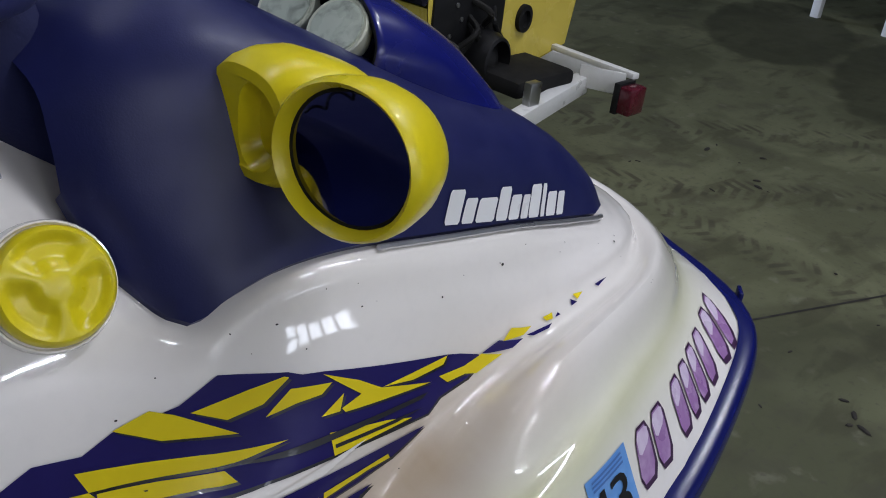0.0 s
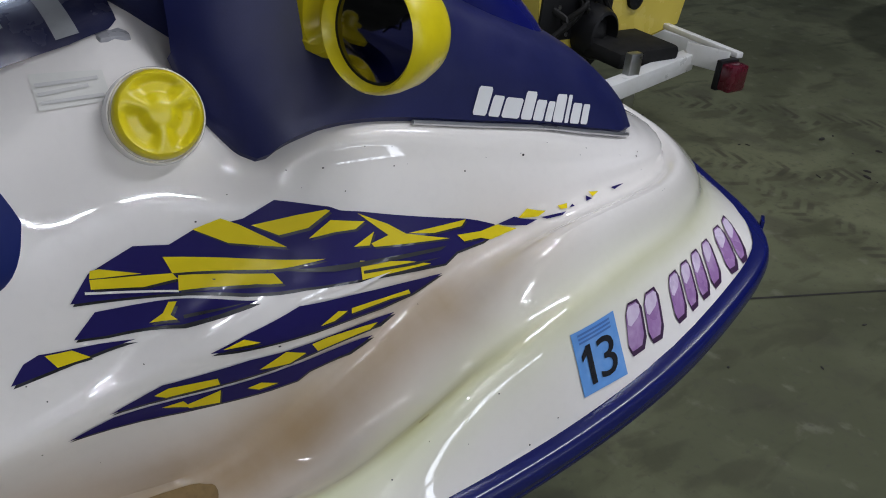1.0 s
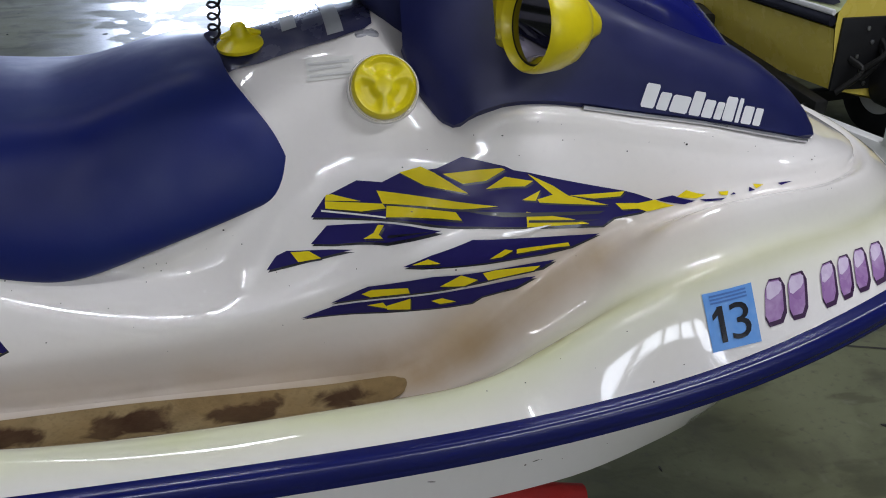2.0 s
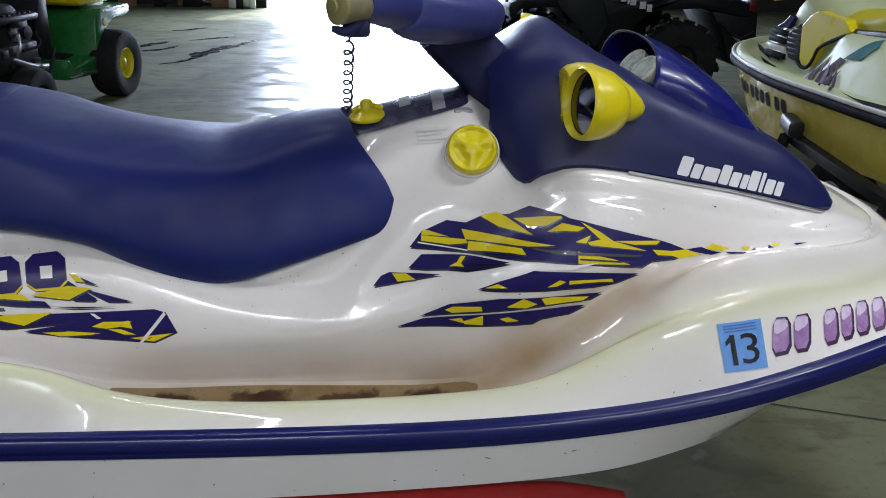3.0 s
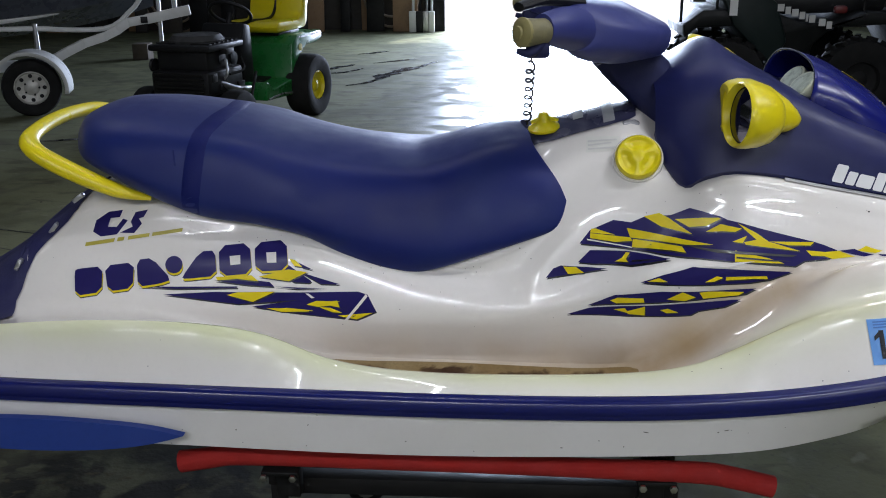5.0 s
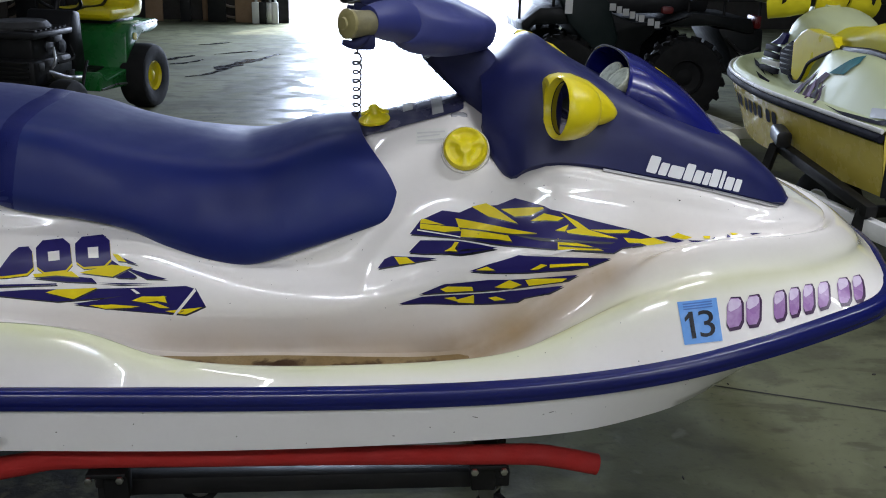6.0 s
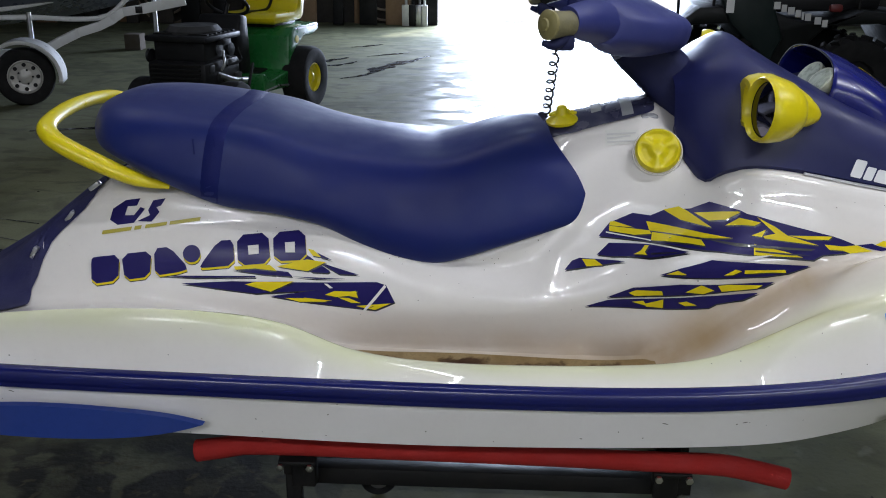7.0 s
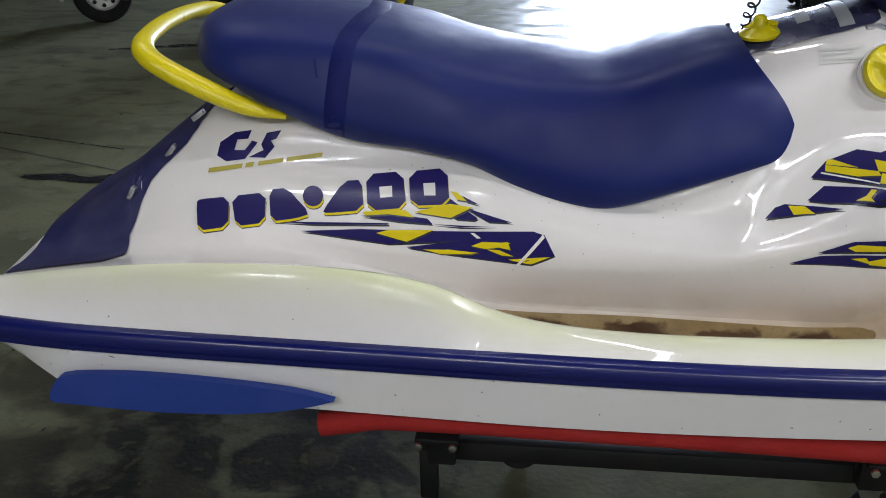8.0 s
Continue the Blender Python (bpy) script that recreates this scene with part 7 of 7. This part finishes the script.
beam("side_rail", FC + FD * -2.6 - FN * 0.25 + Vector((0, 0, 0.10)), FC + FD * 0.12 - FN * 0.25 + Vector((0, 0, 0.155)), 0.06, 0.09, WHITEP, "", far)
rail_way = [FC + FD * d - FN * f + Vector((0, 0, z)) for d, f, z in ((0.10, 0.25, 0.155), (0.25, 0.33, 0.235), (0.40, 0.42, 0.30), (0.58, 0.45, 0.35), (0.69, 0.45, 0.40), (0.79, 0.45, 0.466), (0.92, 0.45, 0.485), (1.06, 0.45, 0.51), (1.25, 0.45, 0.545))]
for a, b in zip(rail_way, rail_way[1:]):
    beam("side_rail", a, b + (b - a).normalized() * 0.012, 0.05, 0.075, WHITEP, "", far)
beam("coupler", FC + FD * 0.95 - FN * 0.45 + Vector((0, 0, 0.49)), FC + FD * 1.33 - FN * 0.45 + Vector((0, 0, 0.56)), 0.065, 0.085, WHITEP, "", far)
part("coupler_slot", boxm(-0.03, 0.03, -0.006, 0.006, -0.028, 0.028, 0.004, Matrix.Translation(FC + FD * 0.93 - FN * 0.414 + Vector((0, 0, 0.487))) @ Matrix.Rotation(math.atan2(FD.y, FD.x), 4, "Z")), BLACKP, far)
for k in range(4):
    o = FC + FD * (-1.6 + 0.55 * k) - FN * 0.22
    part("bunk_upright", tube(bmesh.new(), [o + Vector((0, 0, 0.12)), o + Vector((0, 0, 0.50))], 0.022, 10), STEEL, far)
part("bunk_rail", tube(bmesh.new(), [FC + FD * d - FN * f + Vector((0, 0, z)) for d, f, z in ((-2.2, 0.2, 0.44), (0.0, 0.22, 0.46), (0.35, 0.40, 0.42), (0.59, 0.45, 0.42), (0.70, 0.45, 0.46), (0.79, 0.45, 0.54), (0.87, 0.45, 0.61), (0.96, 0.45, 0.74))], 0.022, 10, 40), WHITEP, far)
part("winch_post", tube(bmesh.new(), [FC + FD * 1.20 - FN * 0.46 + Vector((0, 0, 0.54)), FC + FD * 1.19 - FN * 0.46 + Vector((0, 0, 0.95))], 0.024, 10), STEEL, far)
part("jack", tube(bmesh.new(), [FC + FD * 1.05 - FN * 0.50 + Vector((0, 0, -0.236)), FC + FD * 1.06 - FN * 0.50 + Vector((0, 0, 0.80))], 0.02, 12), STEEL, far)
bm = bmesh.new()
rows = []
for u in np.linspace(0, 1, 20):
    o = FC + FD * (-2.6 + 3.6 * u) - FN * 0.75
    w = 0.75 * (1 - u**4) + 0.02
    lift = 0.28 * u**4
    rows.append([bm.verts.new(o + FN * w * a + Vector((0, 0, 0.30 + b + lift * (1 - b)))) for a, b in ((-1, 0.55), (-0.9, 0.2), (0, 0.0), (0.9, 0.2), (0.98, 0.38), (1, 0.55))])
for r, s in zip(rows, rows[1:]):
    for j in range(5):
        bm.faces.new((r[j], r[j + 1], s[j + 1], s[j]))
boat = thing("boat", tuple(FC - FN * 0.75 + Vector((0, 0, 0.3))), "dark boat hull with white and violet bands on a trailer", "boat")
part("hull", bm, mat("dark_hull", (0.045, 0.05, 0.065), 0.3, stain=(0.08, 0.085, 0.10), amount=0.5, scale=3), boat)
for z, mm in ((0.12, WHITEP), (0.24, mat("violet_band", (0.16, 0.13, 0.34), 0.3))):
    part("side_band", tube(bmesh.new(), [FC + FD * (-2.6 + 3.4 * u) - FN * (0.75 - (0.75 * (1 - u**4) + 0.02) * (0.90 + 0.25 * (z - 0.1))) + Vector((0, 0, 0.35 + z + 0.28 * u**4 * (1 - z))) for u in np.linspace(0, 1, 16)], 0.03, 8), mm, boat)

# clutter along the back wall
WB = Y1
crate = thing("cardboard_box", (-4.26, 8.9, 0), "brown cardboard box on the floor", "box")
part("carton", boxm(-4.38, -4.19, 8.85, 9.03, 0.0, 0.185, 0.006), mat("cardboard", (0.12, 0.10, 0.08), 0.8, stain=(0.08, 0.06, 0.04), amount=0.5, scale=8), crate)
for x, w, h, mm, lab in ((-8.2, 0.5, 2.6, WOOD, "raw timber post against the wall"), (-5.6, 0.16, 3.2, WOOD, "raw timber post against the wall"), (-2.04, 0.14, 3.2, WOOD, "raw timber post against the wall"), (-0.97, 0.07, 3.3, mat("blue_post", (0.05, 0.12, 0.3), 0.4), "blue steel door post")):
    p = thing("wall_post", (x, WB - 0.1, 0), lab, "post", "wall posts")
    part("post", boxm(x - w / 2, x + w / 2, WB - 0.14, WB - 0.005, 0, h, 0.005), mm, p)
rs = random.Random(4)
for k in range(16):
    x = -7.6 + 0.44 * k
    h = rs.uniform(0.7, 1.9)
    w = rs.uniform(0.14, 0.36)
    mm = rs.choice([BLACKP, WOOD, WALLM, RUBBER, BLACKP, BLACKSTEEL])
    p = thing("leaning_board", (x, WB - 0.25, 0), "dark board leaning on the wall", "board", "leaning boards")
    part("board", boxm(-w / 2, w / 2, -0.03, 0.03, 0, h, 0.008, Matrix.Translation((x, WB - 0.32, 0)) @ Matrix.Rotation(radians(-rs.uniform(5, 9)), 4, "X")), mm, p)
for x, y0, r in ((-1.65, WB - 0.22, 0.42), (-4.9, WB - 0.2, 0.5)):
    p = thing("hose_coil", (x, y0, 0.4), "pale rubber hose coil hung on the wall", "hose", "hose coils")
    for k in range(2):
        part("loop", tube(bmesh.new(), [(x + (r - 0.06 * k) * math.cos(a), y0 - 0.03 * k, 0.62 + 0.5 * k * 0.3 + (r + 0.14) * math.sin(a)) for a in np.linspace(0, 2 * math.pi, 41)], 0.018, 8), mat("tan_hose", (0.25, 0.2, 0.15), 0.6), p)
for x, h, mm in ((-1.32, 1.0, WHITEP), (-1.22, 0.7, BLACKP), (-1.12, 1.2, STEEL), (-1.05, 0.9, WHITEP)):
    p = thing("leaning_tool", (x, WB - 0.35, 0), "long tool leaning beside the doorway", "tool", "leaning tools")
    part("shaft", tube(bmesh.new(), [(x, WB - 0.42, 0.012), (x + 0.03, WB - 0.06, h * 2.0)], 0.02, 8), mm, p)
    part("blade", boxm(x - 0.05, x + 0.05, WB - 0.46, WB - 0.40, 0.0, 0.3, 0.01), mm, p)

# white bench far along the floor
bench = thing("white_bench", (7.8, 1.4, 0), "white painted bench in the dark", "bench")
part("bench_top", boxm(6.62, 9.0, 1.1, 1.75, 0.38, 0.46, 0.01), WHITEP, bench)
for bx in (6.72, 8.9):
    for by in (1.16, 1.66):
        part("bench_leg", boxm(bx - 0.03, bx + 0.03, by - 0.03, by + 0.03, 0, 0.385, 0.004), WHITEP, bench)

# pale rounded form past the bow, its kind unknown, built as a tall can
blk = thing("cream_form", (1.40, 0.62, 0.0), "pale cream upright form with a rounded top", "can")
part("can", loft(bmesh.new(), [[(1.375 + 0.072 * f * u, 0.66 + 0.075 * f * v, z) for u, v in squarish(28, 3.6)] for z, f in ((0.0, 0.95), (0.02, 1.0), (0.62, 1.0), (0.74, 0.95), (0.80, 0.86), (0.826, 0.74), (0.836, 0.60), (0.837, 0.1))]), mat("cream_plastic", (0.52, 0.54, 0.36), 0.4, stain=(0.5, 0.48, 0.35), amount=0.4, scale=6), blk)
